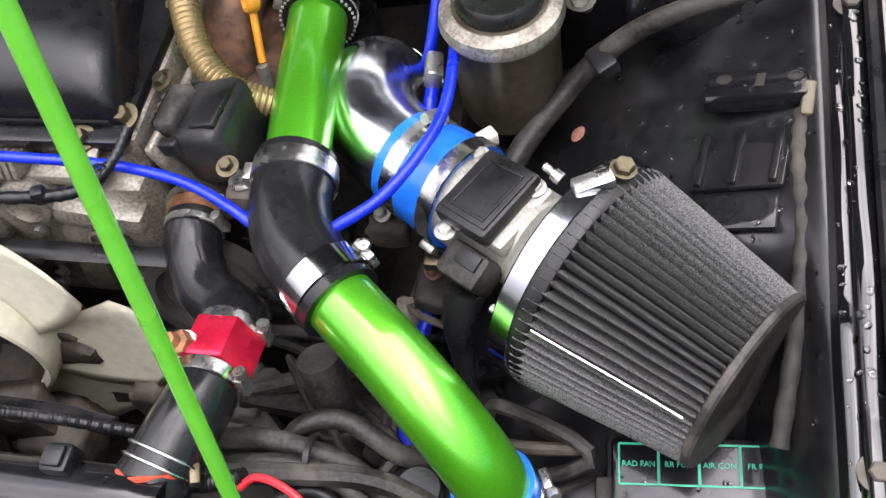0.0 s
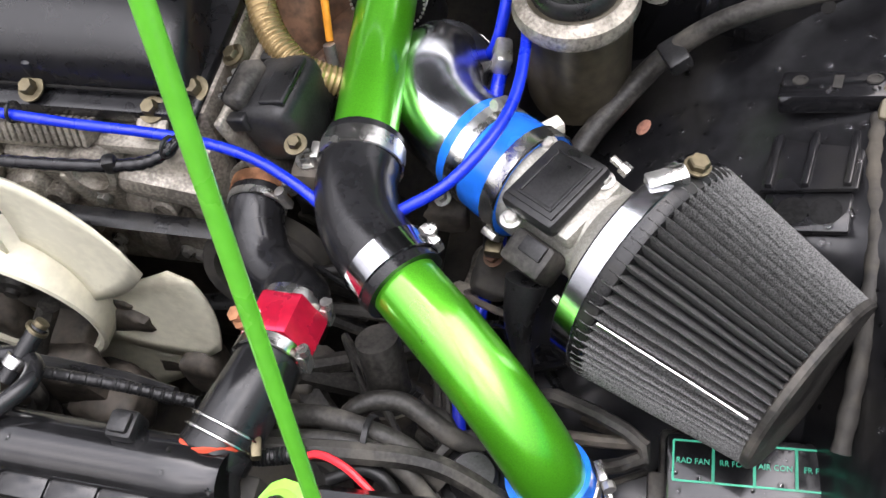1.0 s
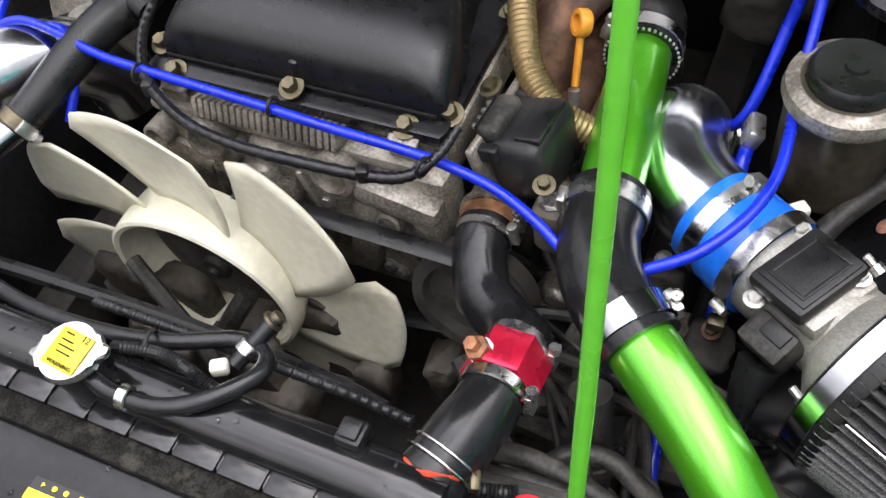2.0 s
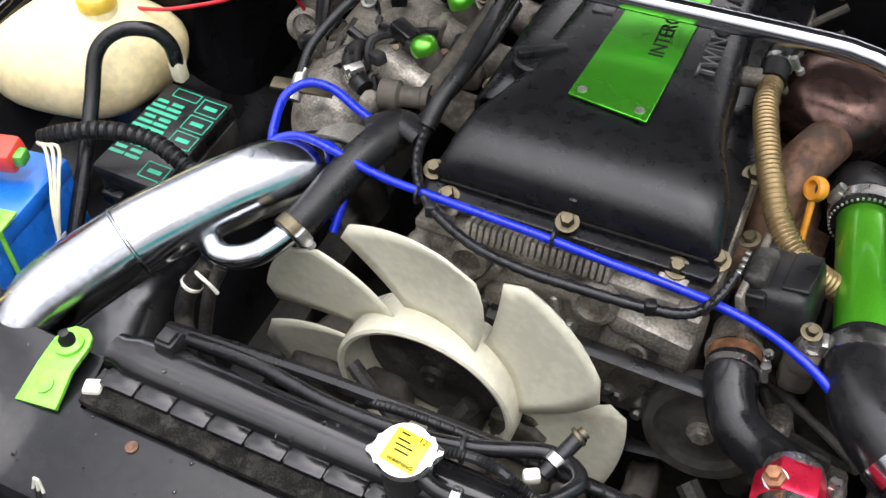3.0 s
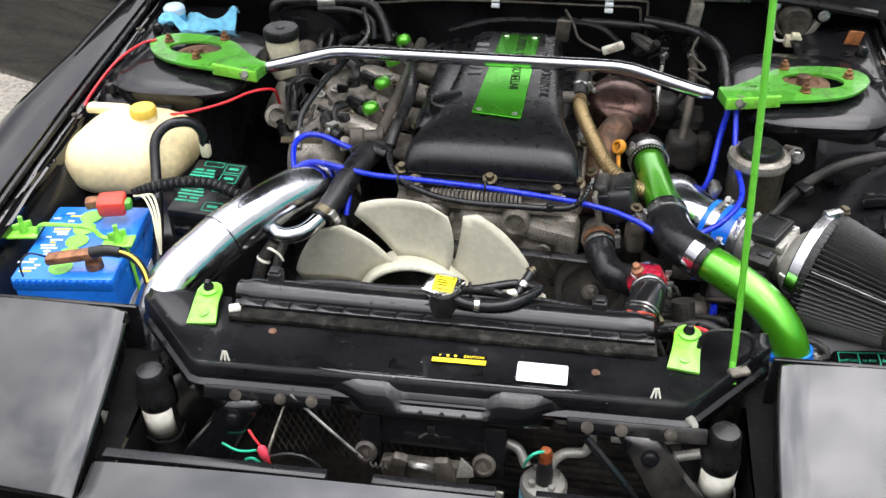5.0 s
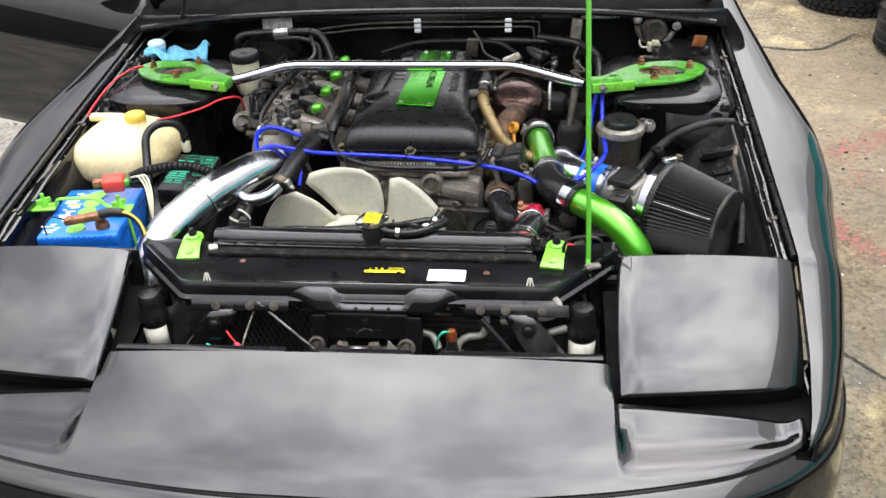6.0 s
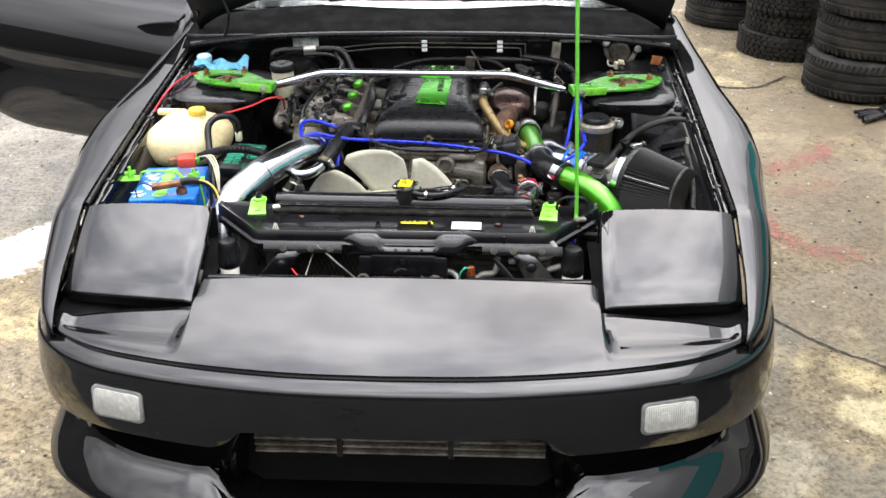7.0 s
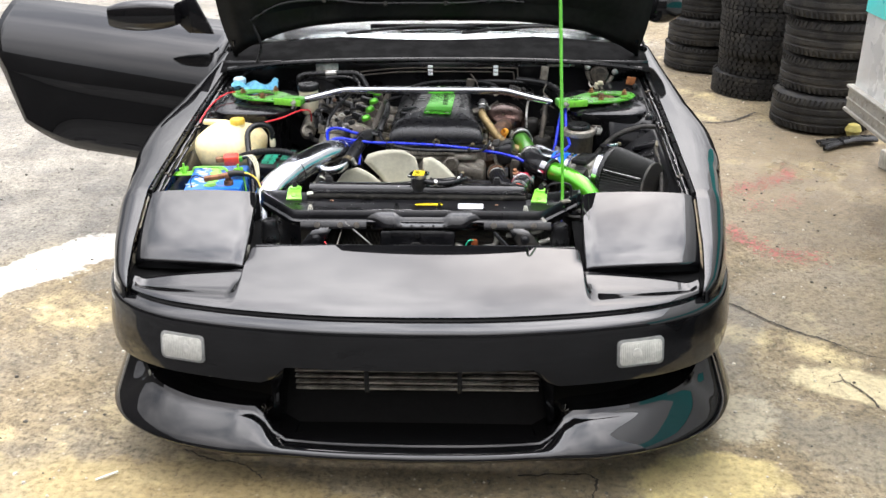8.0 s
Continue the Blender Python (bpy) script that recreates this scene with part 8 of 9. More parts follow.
part("cross_hose", tube(B(), [(-0.12, 1.42, 0.745), (-0.02, 1.43, 0.768), (0.10, 1.432, 0.772), (0.20, 1.43, 0.765), (0.26, 1.41, 0.73)], 0.0065, 8), RUBBER, hs)
part("thin_pipe", tube(B(), [(0.13, 1.43, 0.80), (0.15, 1.41, 0.775), (0.165, 1.38, 0.755), (0.21, 1.36, 0.74)], 0.003, 8), GRIME, hs)
part("bracket", box(B(), (0.128, 1.40, 0.765), (0.030, 0.012, 0.05), 0.003, (10, 6, 0)), GRIME, hs, "dull olive bracket")
wm = thing("wiper_motor", (0.60, 1.44, 0.76), "grimy wiper motor with cream connector", "motor")
part("motor", lathe(B(), [(0.030, 0), (0.034, 0.005), (0.034, 0.05), (0.028, 0.058), (0.001, 0.06)], along((0.60, 1.475, 0.80), (0.605, 1.2, 0.79)), 24), GRIME, wm, "round motor can")
part("frame", tube(B(), [(0.557, 1.452, 0.823), (0.563, 1.448, 0.790), (0.585, 1.440, 0.768), (0.612, 1.438, 0.764), (0.640, 1.444, 0.776), (0.657, 1.452, 0.806)], 0.0085, 10, squash=0.8), ALLOY, wm, "grimy cast frame")
part("frame_arch", tube(B(), [(0.557, 1.455, 0.823), (0.580, 1.452, 0.828), (0.608, 1.450, 0.832), (0.636, 1.452, 0.822), (0.657, 1.455, 0.806)], 0.006, 8, squash=0.7), GRIME, wm)
for x, z in ((0.557, 0.823), (0.657, 0.805)):
    mt = part("mount", lathe(B(), [(0.016, 0), (0.016, 0.012), (0.012, 0.016), (0.012, 0.020), (0.001, 0.020)], along((x, 1.455, z), (x, 1.2, z + 0.05)), 18), RUBBER, wm, "rubber mount")
    part("bolt", lathe(B(), [(0.0115, 0.020), (0.011, 0.022), (0.007, 0.023), (0.006, 0.028), (0.001, 0.0285)], along((x, 1.455, z), (x, 1.2, z + 0.05)), 16), STEEL, mt, "steel bolt and washer")
part("connector", box(box(B(), (0.600, 1.412, 0.762), (0.032, 0.022, 0.022), 0.003, (0, 4, 8)), (0.603, 1.404, 0.776), (0.018, 0.016, 0.012), 0.003, (0, 4, 8)), CREAM, wm, "cream plastic connector")
part("lead", tube(B(), [(0.585, 1.415, 0.760), (0.572, 1.425, 0.757), (0.566, 1.44, 0.765), (0.575, 1.452, 0.785)], 0.003, 8), OFFW, wm)
part("orange_tag", box(B(), (0.716, 1.36, 0.79), (0.04, 0.004, 0.028), 0.001, (0, 14, 30)), stuff("faded_orange_card", (0.30, 0.10, 0.03), 0.6, var=0.3, scale=60, bump=0.1), fw, "torn orange tag")
part("clip_bar", box(B(), (0.47, 1.452, 0.826), (0.10, 0.012, 0.010), 0.003), STEEL, fw)
for sx, ys in ((-1, (1.05, 1.3)), (1, (1.02, 1.2, 1.33))):
    for y in ys:
        part("bump_stop", lathe(B(), [(0.012, 0), (0.012, 0.008), (0.008, 0.016), (0.001, 0.018)], pose(sx * 0.728, y, 0.735 + 0.08 * (y - 0.9)), 14), RUBBER, car, "small rubber hood buffer")

# inner fender details, turbo side
fb2 = thing("mount_bracket", (0.707, 0.95, 0.67), "black pressed bracket with bolt holes on the inner fender", "bracket")
part("channel", box(B(), (0.707, 0.960, 0.686), (0.080, 0.036, 0.018), 0.004, (-12, -14, 0)), PANEL, fb2)
for x in (0.681, 0.733):
    part("hole", lathe(B(), [(0.0062, 0), (0.0058, 0.0012), (0.0042, 0.0014), (0.0038, 0.0004), (0.0003, 0.0004)], pose(x, 0.964, 0.6952 + (x - 0.707) * 0.25, -12, -14, 0), 16), UNDER, fb2)
part("slot", box(B(), (0.708, 0.962, 0.6956), (0.007, 0.017, 0.0015), 0.0006, (-12, -14, 0)), UNDER, fb2)
part("rib_plate", box(B(), (0.703, 0.90, 0.672), (0.070, 0.062, 0.004), 0.0015, (-8, -20, 0)), PANEL, fb2, "ribbed plate")
for x in (0.675, 0.70, 0.728):
    part("rib", box(B(), (x, 0.90, 0.676 + (x - 0.703) * 0.36), (0.006, 0.058, 0.006), 0.002, (-8, -20, 0)), PANEL, fb2)
part("tray", box(B(), (0.704, 0.855, 0.668), (0.062, 0.034, 0.006), 0.002, (4, -18, 0)), PANEL, fb2, "small black tray")
for x in (0.694, 0.716):
    part("keyhole", lathe(B(), [(0.0118, 0), (0.0118, 0.0008), (0.0003, 0.0008)], pose(x, 0.855, 0.6714 + (x - 0.705) * 0.32, 4, -18, 0), 20), MATTE, fb2)
part("tan_plug", box(B(), (0.744, 0.945, 0.698), (0.010, 0.028, 0.012), 0.003, (20, 0, 0)), stuff("tan_plastic", (0.11, 0.095, 0.06), 0.5), fb2)
part("taped_wire", tube(B(), [(0.742, 0.94, 0.69), (0.744, 0.90, 0.683), (0.753, 0.84, 0.674), (0.757, 0.77, 0.65), (0.758, 0.70, 0.61)], lambda t: 0.0068 + 0.0008 * math.sin(t * 70), 10, 10), UNDER, fb2, "grey taped wire")
fb2.location += Vector((-0.003, -0.018, -0.002))
fb2.rotation_euler.z = radians(-7)
part("rust_patch", lathe(B(), [(0.0085, 0), (0.008, 0.0006), (0.001, 0.0007)], pose(0.559, 0.961, 0.5868, 0, -38, 0), 12), stuff("bare_primer", (0.36, 0.17, 0.12), 0.8, var=0.3, scale=200, bump=0.3), car, "chipped primer patch")
part("drain_hole", lathe(B(), [(0.006, 0), (0.006, 0.001), (0.001, 0.001)], pose(0.700, 1.01, 0.692, 10, -22, 0), 14), INK, car)
bx = thing("bay_hose", (0.55, 1.0, 0.6), "dusty black wrapped hose along the inner fender", "hose")
part("hose", tube(B(), [(0.485, 0.885, 0.585), (0.515, 0.945, 0.605), (0.550, 0.985, 0.630), (0.576, 0.998, 0.657), (0.610, 1.0, 0.691), (0.649, 1.0, 0.715), (0.701, 1.005, 0.730), (0.745, 1.01, 0.728)], lambda t: 0.0115 - 0.004 * t, 12), DUSTY, bx)
part("plug", box(B(), (0.582, 0.990, 0.664), (0.02, 0.03, 0.016), 0.003, (0, -20, 30)), PLASTIC, bx)
fbr = thing("relay_box", (0.675, 0.64, 0.53), "black relay box with green lettering and water drops", "fuse box", "fuse boxes")
RM = pose(0.676, 0.655, 0.540, 11, -3, 3) @ Matrix.Scale(1.25, 4)


def rel(name, c, s, mat, bevel=0.0, label=""):
    b = box(B(), c, s, bevel)
    b.transform(RM)
    return part(name, b, mat, fbr, label)


rel("lid", (0, -0.005, -0.012), (0.108, 0.088, 0.026), GLOSSP, 0.005, "black plastic lid")
rel("tub", (0, 0, -0.05), (0.117, 0.09, 0.06), DUSTY, 0.005)
rel("side_latch", (-0.059, 0.0, -0.03), (0.012, 0.03, 0.03), DUSTY, 0.003)
for k, word in enumerate(("RAD FAN", "RR FOG", "AIR CON", "FR FOG")):
    x = -0.0368 + 0.0245 * k
    frame_lines(fbr, RM, x, 0.021, 0.024, 0.025)
    lettering("relay_text", word, 0.0049, RM @ pose(x, 0.021, 0.0015), TEAL, fbr, 0.0003)
rel("brand_bar", (0.0, -0.008, 0.0012), (0.022, 0.005, 0.0006), TEAL)

# hood prop
pr = thing("hood_prop", (0.405, 0.53, 0.66), "lime green painted hood prop rod", "rod")
part("rod", tube(B(), [(0.417, 0.490, 0.645), (0.416, 0.510, 0.665), (0.4155, 0.524, 0.705), (0.4055, 0.620, 1.0), (0.3985, 0.685, 1.2), (0.394, 0.726, 1.325), (0.391, 0.80, 1.39), (0.386, 0.95, 1.43), (0.380, 1.12, 1.455), (0.376, 1.235, 1.475)], 0.0048, 14), RODG, pr)
part("pivot", tube(B(), [(0.372, 0.53, 0.655), (0.372, 0.533, 0.685), (0.39, 0.535, 0.700), (0.43, 0.535, 0.700), (0.442, 0.533, 0.685), (0.442, 0.53, 0.655)], 0.0032, 8, 4), PLASTIC, pr, "black wire guide")
part("pivot_base", box(B(), (0.424, 0.500, 0.660), (0.030, 0.016, 0.008), 0.003, (0, 0, 24)), ALLOY, pr, "worn metal pivot")

# ---- yard: tyres, van ----
def tyre(name, r, w, tread, label):
    ty = thing(name, (0, 0, 0), label, "tyre", "stacked tyres")
    pr_ = [(r * 0.60, -w * 0.42), (r * 0.66, -w * 0.49), (r * 0.80, -w * 0.52), (r * 0.92, -w * 0.48), (r * 0.975, -w * 0.40)]
    grooves = []
    for gz in (-0.22, 0.0, 0.22):
        grooves += [(r * 0.992, (gz - 0.05) * w), (r * 0.968, (gz - 0.035) * w), (r * 0.968, (gz + 0.035) * w), (r * 0.992, (gz + 0.05) * w)]
    prof = pr_ + grooves + [(a, -b) for a, b in reversed(pr_)]
    part("carcass", lathe(B(), prof + [prof[0]], pose(0, 0, w * 0.52), 64, False), TYRE, ty)
    bm = B()
    if tread:
        for j in range(44):
            a = 2 * math.pi * j / 44
            for i, z in enumerate((0.10, 0.30, 0.5, 0.72, 0.94)):
                aa = a + (0.035 if i % 2 else 0)
                box(bm, (r * 0.985 * math.cos(aa), r * 0.985 * math.sin(aa), w * z), (r * 0.05, r * 0.105, w * 0.15), 0.0, (0, 0, math.degrees(aa)))
    else:
        for j in range(60):
            a = 2 * math.pi * j / 60
            for z, sk in ((0.16, 18), (0.88, -18)):
                box(bm, (r * 0.985 * math.cos(a), r * 0.985 * math.sin(a), w * z), (r * 0.02, r * 0.035, w * 0.20), 0.0, (sk, 0, math.degrees(a)))
    tagged(part("tread", bm, TYRE, ty, "worn rubber tread blocks"), kind="stuff")
    return ty


rnd = random.Random(21)
stacks = (("used black ribbed road tyre with dusty sidewall", 0.31, 0.185, False, ((1.80, 5.11, 5),)),
          ("used narrow winter tyre with chunky brown-dusted tread", 0.29, 0.138, True, ((1.985, 4.35, 8),)),
          ("used wide ribbed road tyre with worn tread", 0.29, 0.208, False, ((2.175, 3.58, 5), (2.62, 4.25, 5))))
for label, r, w, blk, spots in stacks:
    src, placed = tyre("tyre", r, w, blk, label), False
    for cx, cy, n in spots:
        for k in range(n):
            m = pose(cx + rnd.uniform(-0.012, 0.035) * (k > 0), cy + rnd.uniform(-0.035, 0.035) * (k > 0), w * 1.035 * k, 0, 0, rnd.uniform(0, 360))
            if placed:
                copy_thing(src, m)
            else:
                src.matrix_basis, placed = m, True
van = thing("box_van", (2.73, 0.8, 0.3), "white box van body with teal stripe and alloy rail", "van")
part("body", box(B(), (2.89, 0.56, 1.60), (2.0, 3.7, 2.2), 0.03), VAN, van, "white panel body")
part("stripe", box(B(), (1.887, 0.56, 1.115), (0.006, 3.66, 0.5), 0), VANS, van, "teal stripe")
rail_v = part("lower_rail", box(B(), (1.889, 0.56, 0.458), (0.03, 3.70, 0.112), 0.006), ALLOYC, van, "riveted alloy lower rail")
part("rail_edge", box(B(), (1.880, 0.56, 0.520), (0.034, 3.71, 0.014), 0.004), ALLOYC, van)
part("rail_lip", box(B(), (1.880, 0.56, 0.410), (0.034, 3.71, 0.016), 0.004), ALLOYC, van)
part("rail_rib", box(B(), (1.874, 0.56, 0.462), (0.012, 3.70, 0.010), 0.003), ALLOYC, van)
for k in range(36):
    y = 2.37 - 0.1 * k
    part("rivet", lathe(B(), [(0.006, 0), (0.005, 0.003), (0.001, 0.004)], along((1.8745, y, 0.490), (1.5, y, 0.490)), 8), STEEL, rail_v)
    part("rivet", lathe(B(), [(0.006, 0), (0.005, 0.003), (0.001, 0.004)], along((1.8745, y - 0.05, 0.438), (1.5, y - 0.05, 0.438)), 8), STEEL, rail_v)
part("underframe", box(B(), (2.92, 0.56, 0.37), (1.6, 3.5, 0.12), 0.01), UNDER, van, "dark underframe")
for y in (1.5, -0.7):
    part("wheel", lathe(B(), [(0.20, -0.1), (0.33, -0.1), (0.35, -0.06), (0.35, 0.06), (0.33, 0.1), (0.20, 0.1), (0.18, 0.04), (0.001, 0.03)], along((2.27, y, 0.345), (1.77, y, 0.345)), 32), TYRE, van, "black van wheel")
gl = thing("work_glove", (2.15, 3.12, 0.0), "black glove lying on the wet ground", "glove")
bm = B()
for k in range(5):
    tube(bm, [(2.21, 3.15 + 0.004 * k, 0.012), (2.13, 3.17 - 0.022 * k, 0.018), (2.03 + 0.012 * (k % 2), 3.15 - 0.034 * k, 0.012)], 0.011, 8, 4)
tube(bm, [(2.15, 3.13, 0.02), (2.23, 3.16, 0.028), (2.36, 3.20, 0.018)], 0.042, 12, 5, squash=0.4)
part("glove_body", bm, RUBBER, gl)
part("ball", lathe(B(), [(0.002, 0), (0.030, 0.010), (0.046, 0.042), (0.032, 0.074), (0.002, 0.086)], pose(2.27, 3.28, 0.0), 20), stuff("dull_yellow", (0.42, 0.36, 0.10), 0.5, var=0.2, bump=0.1), thing("yellow_float", (2.27, 3.28, 0), "dull yellow round plastic part on the ground", "plastic part"))
blk_ = thing("kerb_block", (2.33, 2.70, 0.0), "pale grey concrete block lying beside the van", "block")
part("block", box(B(), (2.35, 2.72, 0.045), (0.22, 0.16, 0.10), 0.012, (0, 0, 12)), stuff("pale_block", (0.42, 0.40, 0.35), 0.85, var=0.25, scale=12, bump=0.3), blk_)

wc = thing("washer_hose", (-0.67, 1.44, 0.85), "thin black washer hose hanging from the hood", "hose")
part("hose", tube(B(), [(-0.655, 1.46, 1.09), (-0.655, 1.45, 1.03), (-0.672, 1.44, 0.985), (-0.648, 1.43, 0.91), (-0.672, 1.42, 0.835), (-0.725, 1.40, 0.79)], 0.0045, 8), RUBBER, wc)
# ---- clutter low at the front of the turbo side ----
can = thing("charcoal_canister", (0.464, 0.63, 0.5), "round black canister with grey ringed top", "canister")
CM = pose(0.466, 0.628, 0.0)
part("body", lathe(B(), [(0.034, 0.42), (0.037, 0.43), (0.037, 0.562), (0.036, 0.568)], CM, 32), DUSTY, can)
part("rim", lathe(B(), [(0.036, 0.562), (0.0395, 0.566), (0.0395, 0.574), (0.036, 0.578), (0.030, 0.578), (0.028, 0.573)], CM, 32, False), DUSTY, can, "dusty grey rim")
part("top", lathe(B(), [(0.028, 0.570), (0.020, 0.573), (0.019, 0.582), (0.017, 0.585), (0.001, 0.585)], CM, 32), PLASTIC, can, "black stepped top")
part("nipple", tube(B(), [(0.447, 0.652, 0.575), (0.435, 0.668, 0.582), (0.42, 0.675, 0.578)], 0.006, 10), DUSTY, can)
col_ = thing("support_tube", (0.385, 0.68, 0.45), "dusty upright black pipe behind the radiator", "pipe")
part("pipe", tube(B(), [(0.368, 0.722, 0.60), (0.372, 0.712, 0.575), (0.378, 0.690, 0.54), (0.385, 0.66, 0.50), (0.39, 0.63, 0.42)], 0.0185, 20), DUSTY, col_)
part("collar", band(B(), (0.378, 0.690, 0.54), (0.380, 0.684, 0.53), 0.019, 0.003), GRIME, col_)
ah = thing("vapour_hose", (0.40, 0.67, 0.58), "arched dusty black vapour hose", "hose")
part("hose", tube(B(), [(0.352, 0.640, 0.56), (0.356, 0.655, 0.585), (0.372, 0.668, 0.594), (0.398, 0.673, 0.594), (0.422, 0.665, 0.590), (0.445, 0.655, 0.580), (0.47, 0.655, 0.56), (0.50, 0.66, 0.52)], 0.0085, 12), DUSTY, ah)
fh = thing("front_hoses", (0.35, 0.625, 0.6), "bundle of dusty black hoses and wires with a tie", "hose")
part("upper_hose", tube(B(), [(0.30, 0.645, 0.60), (0.345, 0.648, 0.604), (0.385, 0.642, 0.603), (0.415, 0.635, 0.595), (0.445, 0.618, 0.58)], 0.009, 12), DUSTY, fh)
part("lower_hose", tube(B(), [(0.30, 0.622, 0.606), (0.345, 0.628, 0.610), (0.385, 0.628, 0.609), (0.415, 0.618, 0.60), (0.44, 0.600, 0.585)], 0.007, 12), DUSTY, fh)
part("third_hose", tube(B(), [(0.36, 0.60, 0.60), (0.385, 0.612, 0.602), (0.405, 0.607, 0.598), (0.42, 0.59, 0.585)], 0.0055, 10), RUBBER, fh)
part("tie", band(B(), (0.383, 0.636, 0.605), (0.389, 0.636, 0.605), 0.017, 0.0015), PLASTIC, fh, "black cable tie")
part("wire_sleeve", tube(B(), [(0.305, 0.600, 0.628), (0.325, 0.603, 0.630), (0.348, 0.608, 0.634)], lambda t: 0.0065 + 0.0008 * math.sin(t * 90), 10, 20), PLASTIC, fh, "black corrugated sleeve")
rnd = random.Random(77)
for k in range(16):
    x, y = rnd.uniform(0.30, 0.58), rnd.uniform(0.66, 0.86)
    part("thin_lead", tube(B(), [(x, y, 0.50), (x + rnd.uniform(-0.06, 0.06), y + rnd.uniform(-0.04, 0.05), rnd.uniform(0.53, 0.565)), (x + rnd.uniform(-0.1, 0.1), y + rnd.uniform(-0.05, 0.08), rnd.uniform(0.52, 0.56)), (x + rnd.uniform(-0.12, 0.12), y + rnd.uniform(-0.1, 0.1), 0.48)], rnd.uniform(0.0025, 0.007), 8, 5), rnd.choice((DUSTY, DUSTY, RUBBER, GRIME)), fh)
bk = thing("block_brackets", (0.33, 0.82, 0.5), "oily brackets and castings beside the engine block", "bracket")
for k in range(22):
    x, y, z = rnd.uniform(0.22, 0.47), rnd.uniform(0.72, 1.0), rnd.uniform(0.44, 0.555)
    part("bracket", lump((x, y, z), (rnd.uniform(0.012, 0.036), rnd.uniform(0.01, 0.03), rnd.uniform(0.01, 0.026)), k + 50), rnd.choice((GRIME, ALLOY, UNDER)), bk, angle=50)
    if k % 2:
        part("bolt", bolt(B(), (x, y, z + 0.03), (rnd.uniform(-0.3, 0.3), -0.4, 1), 0.006, 0.008, 0.009), RUST if k % 4 == 1 else STEEL, bk)

# ---- small fittings on and round the intake manifold ----
rnd = random.Random(91)
ft = thing("manifold_fittings", (-0.27, 1.15, 0.7), "small hoses, plugs and fittings crowding the intake manifold", "fittings")
for k in range(20):
    x, y, z = rnd.uniform(-0.38, -0.15), rnd.uniform(0.96, 1.40), rnd.uniform(0.695, 0.715)
    mat = rnd.choice((GRIME, ALLOY, ALLOY, RUBBER))
    part("fitting", lump((x, y, z), (rnd.uniform(0.008, 0.020), rnd.uniform(0.008, 0.020), rnd.uniform(0.008, 0.018)), k + 120), mat, ft, angle=50)
for k in range(22):
    x, y = rnd.uniform(-0.39, -0.16), rnd.uniform(0.95, 1.36)
    p = [Vector((x, y, 0.70))]
    for j in range(3):
        p.append(p[-1] + Vector((rnd.uniform(-0.03, 0.03), rnd.uniform(-0.005, 0.045), rnd.uniform(-0.012, 0.022))))
    part("thin_hose", tube(B(), p, rnd.choice((0.0025, 0.0035, 0.005, 0.0065)), 8, 5), rnd.choice((RUBBER, RUBBER, DUSTY, GRIME)), ft)
for k in range(16):
    p = (rnd.uniform(-0.37, -0.15), rnd.uniform(0.97, 1.38), rnd.uniform(0.712, 0.728))
    part("bolt", bolt(B(), p, (rnd.uniform(-0.4, 0.4), -0.4, 1), 0.005, 0.008, 0.008), rnd.choice((STEEL, ZINC, RUST)), ft)
for k in range(5):
    x, y = rnd.uniform(-0.36, -0.20), rnd.uniform(1.0, 1.35)
    part("plug", box(B(), (x, y, 0.735), (0.022, 0.016, 0.016), 0.004, (rnd.uniform(-20, 20), rnd.uniform(-20, 20), rnd.uniform(-60, 60))), PLASTIC, ft, "black wiring plug")
fl2 = thing("firewall_leads", (0.33, 1.38, 0.7), "loose black leads and hoses before the firewall", "cable")
for k in range(14):
    x, y = rnd.uniform(0.18, 0.50), rnd.uniform(1.28, 1.43)
    p = [Vector((x, y, rnd.uniform(0.62, 0.72)))]
    for j in range(4):
        p.append(p[-1] + Vector((rnd.uniform(-0.05, 0.06), rnd.uniform(-0.03, 0.03), rnd.uniform(-0.03, 0.035))))
    part("lead", tube(B(), p, rnd.choice((0.003, 0.004, 0.006, 0.009)), 8, 5), rnd.choice((RUBBER, RUBBER, DUSTY, GRIME)), fl2)
for k in range(10):
    part("lump", lump((rnd.uniform(0.18, 0.46), rnd.uniform(1.22, 1.42), rnd.uniform(0.52, 0.64)), (rnd.uniform(0.015, 0.04), rnd.uniform(0.015, 0.04), rnd.uniform(0.015, 0.04)), k + 200), rnd.choice((GRIME, UNDER, RUST)), fl2, angle=50)

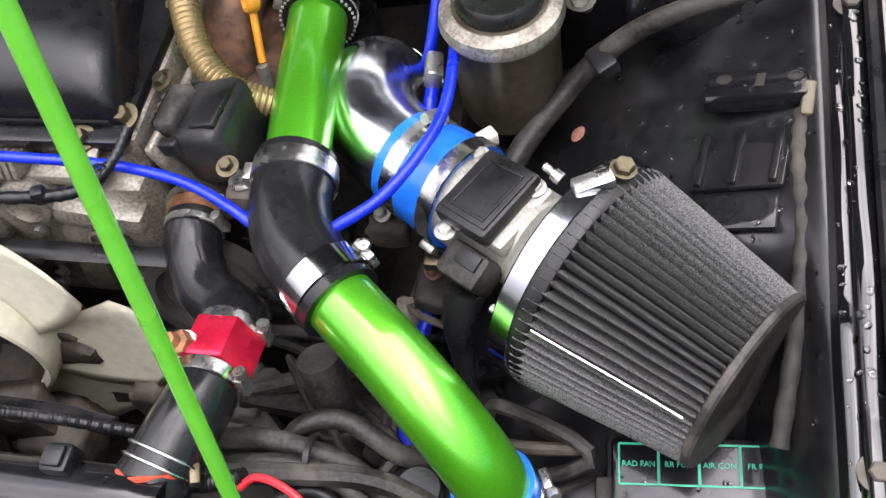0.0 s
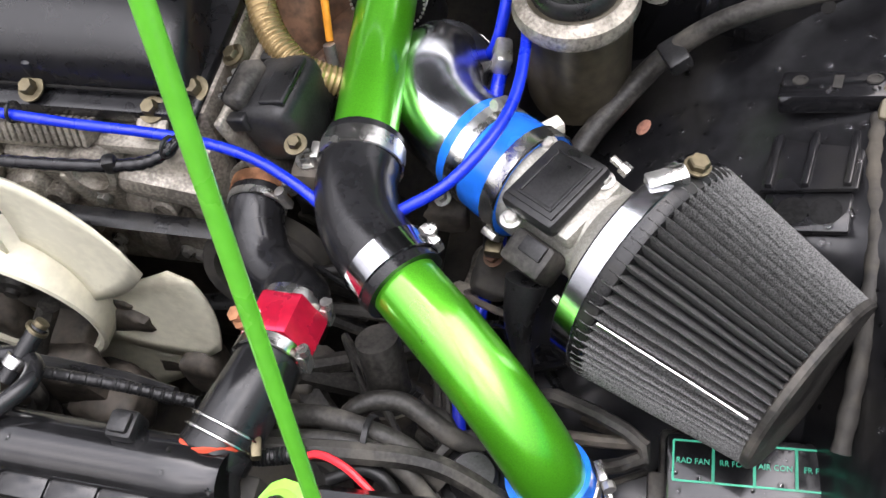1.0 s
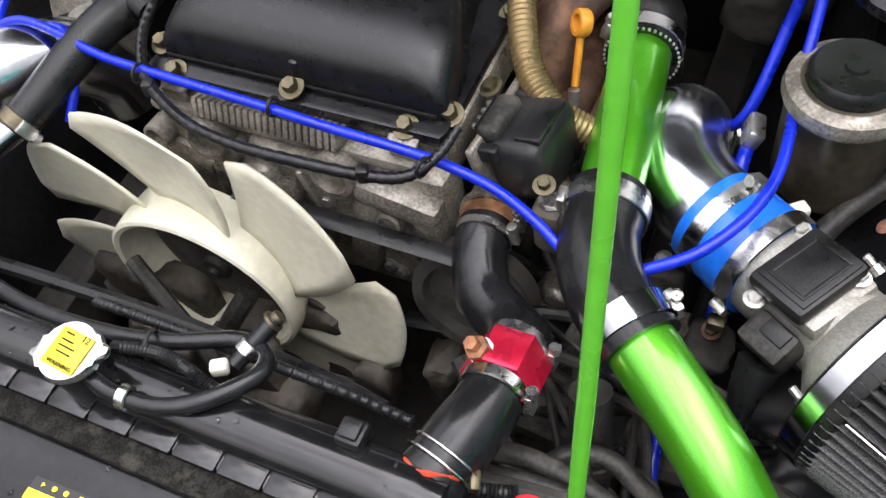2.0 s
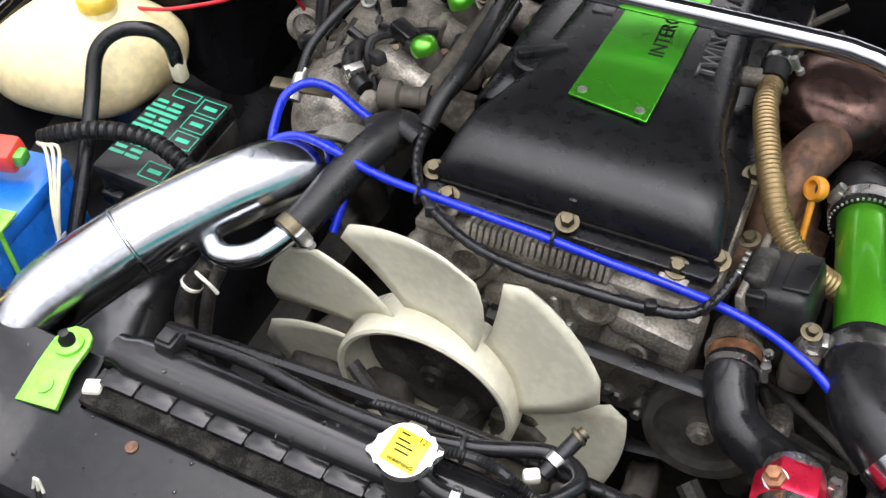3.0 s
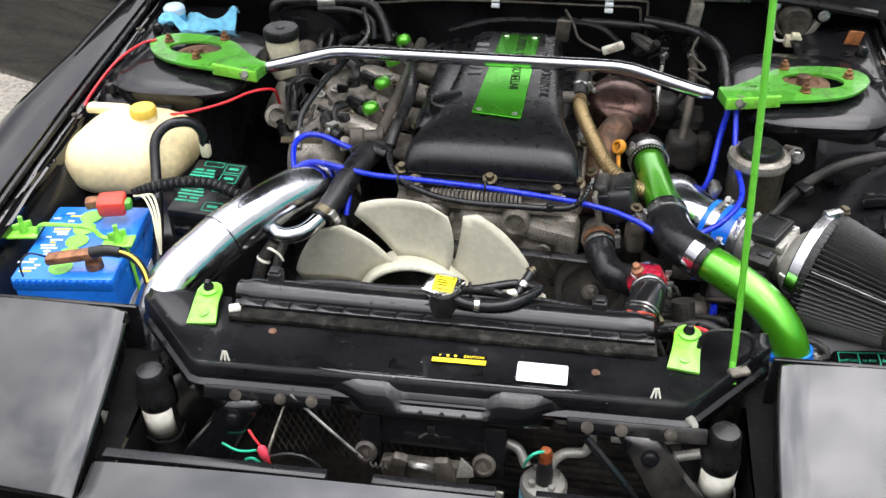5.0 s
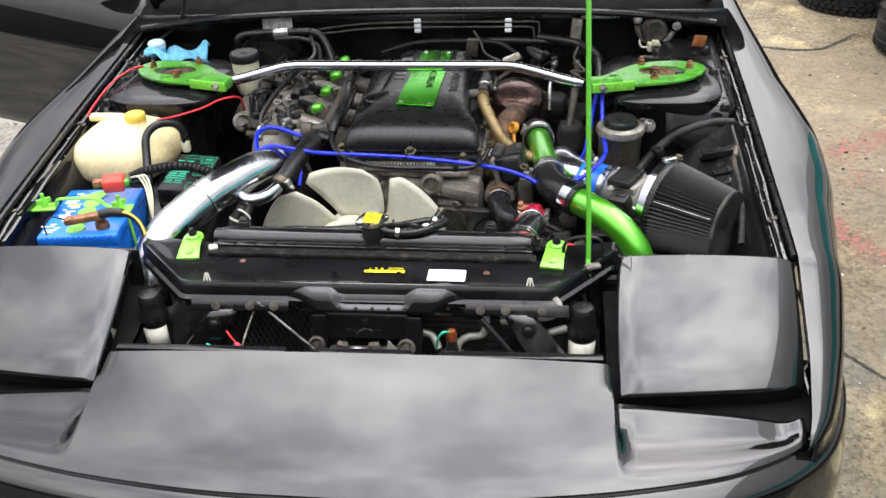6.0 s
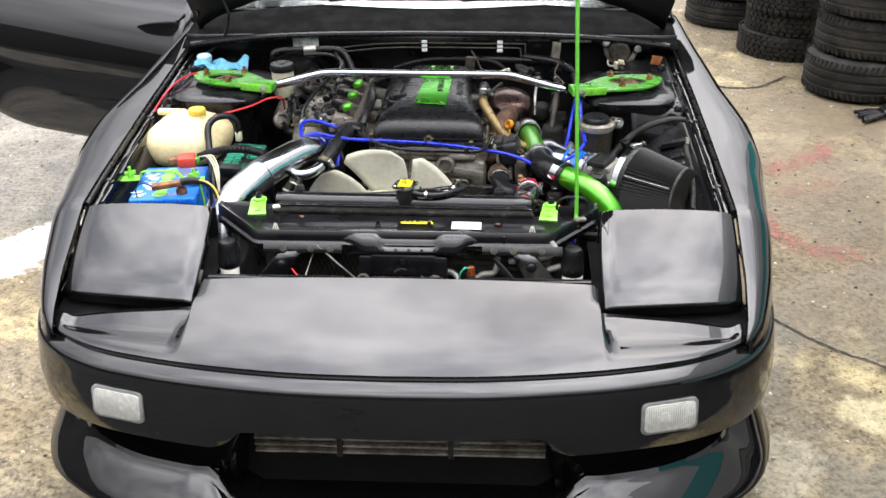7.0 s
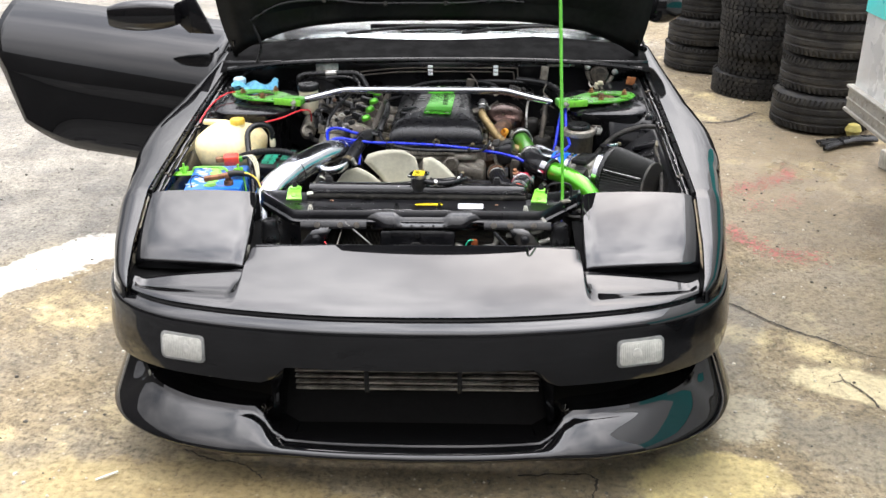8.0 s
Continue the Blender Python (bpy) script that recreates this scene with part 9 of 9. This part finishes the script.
# ---- rain drops left on the panels ----
def drops(name, n, x0, x1, y0, y1, size, seed, label, only):
    """Small flattened water drops where a plumb line meets the named parts."""
    bpy.context.view_layer.update()
    dg = bpy.context.evaluated_depsgraph_get()
    rnd = random.Random(seed)
    V, F = [], []
    for _ in range(n):
        ok, p, nn, _i, ob, _m = scene.ray_cast(dg, (rnd.uniform(x0, x1), rnd.uniform(y0, y1), 1.05), (0, 0, -1))
        if not ok or ob.name.split(".")[0] not in only or nn.z < 0.25:
            continue
        q = nn.to_track_quat("Z", "Y").to_matrix()
        r = size * rnd.choice((0.35, 0.45, 0.6, 0.8, 1.0))
        st = rnd.uniform(1.0, 1.5)
        b = len(V)
        for s, h in ((1.0, -0.05), (0.95, 0.22), (0.62, 0.46)):
            V += [p + q @ Vector((r * s * math.cos(k * 0.7854), r * s * st * math.sin(k * 0.7854), r * h)) for k in range(8)]
        V.append(p + q @ Vector((0, 0, r * 0.54)))
        for j in (0, 8):
            F += [(b + j + k, b + j + (k + 1) % 8, b + j + 8 + (k + 1) % 8, b + j + 8 + k) for k in range(8)]
        F += [(b + 16 + k, b + 16 + (k + 1) % 8, b + 24) for k in range(8)]
        F.append(tuple(b + k for k in range(7, -1, -1)))
    me = bpy.data.meshes.new(name)
    me.from_pydata(V, [], F)
    for f in me.polygons:
        f.use_smooth = True
    me.materials.append(WATER)
    tagged(new(name, me), label, "water drops", kind="stuff")


drops("rail_drops", 420, 0.735, 0.80, 0.52, 1.45, 0.0030, 3, "clear rain drops on the black bay rail", ("bay_rail",))
drops("fender_drops", 480, 0.56, 0.745, 0.68, 1.3, 0.0032, 4, "clear rain drops on the inner fender", ("inner_fender", "channel", "tower_apron", "rib_plate", "tray"))
drops("box_drops", 110, 0.61, 0.745, 0.58, 0.70, 0.0026, 5, "clear rain drops on the relay box lid", ("lid", "tub"))
drops("support_drops", 300, -0.46, 0.46, 0.40, 0.60, 0.0022, 6, "clear rain drops on the radiator support", ("radiator_support", "top_tank"))
drops("far_rail_drops", 260, -0.80, -0.70, 0.52, 1.45, 0.0030, 7, "clear rain drops on the far bay rail", ("bay_rail", "strut_tower"))
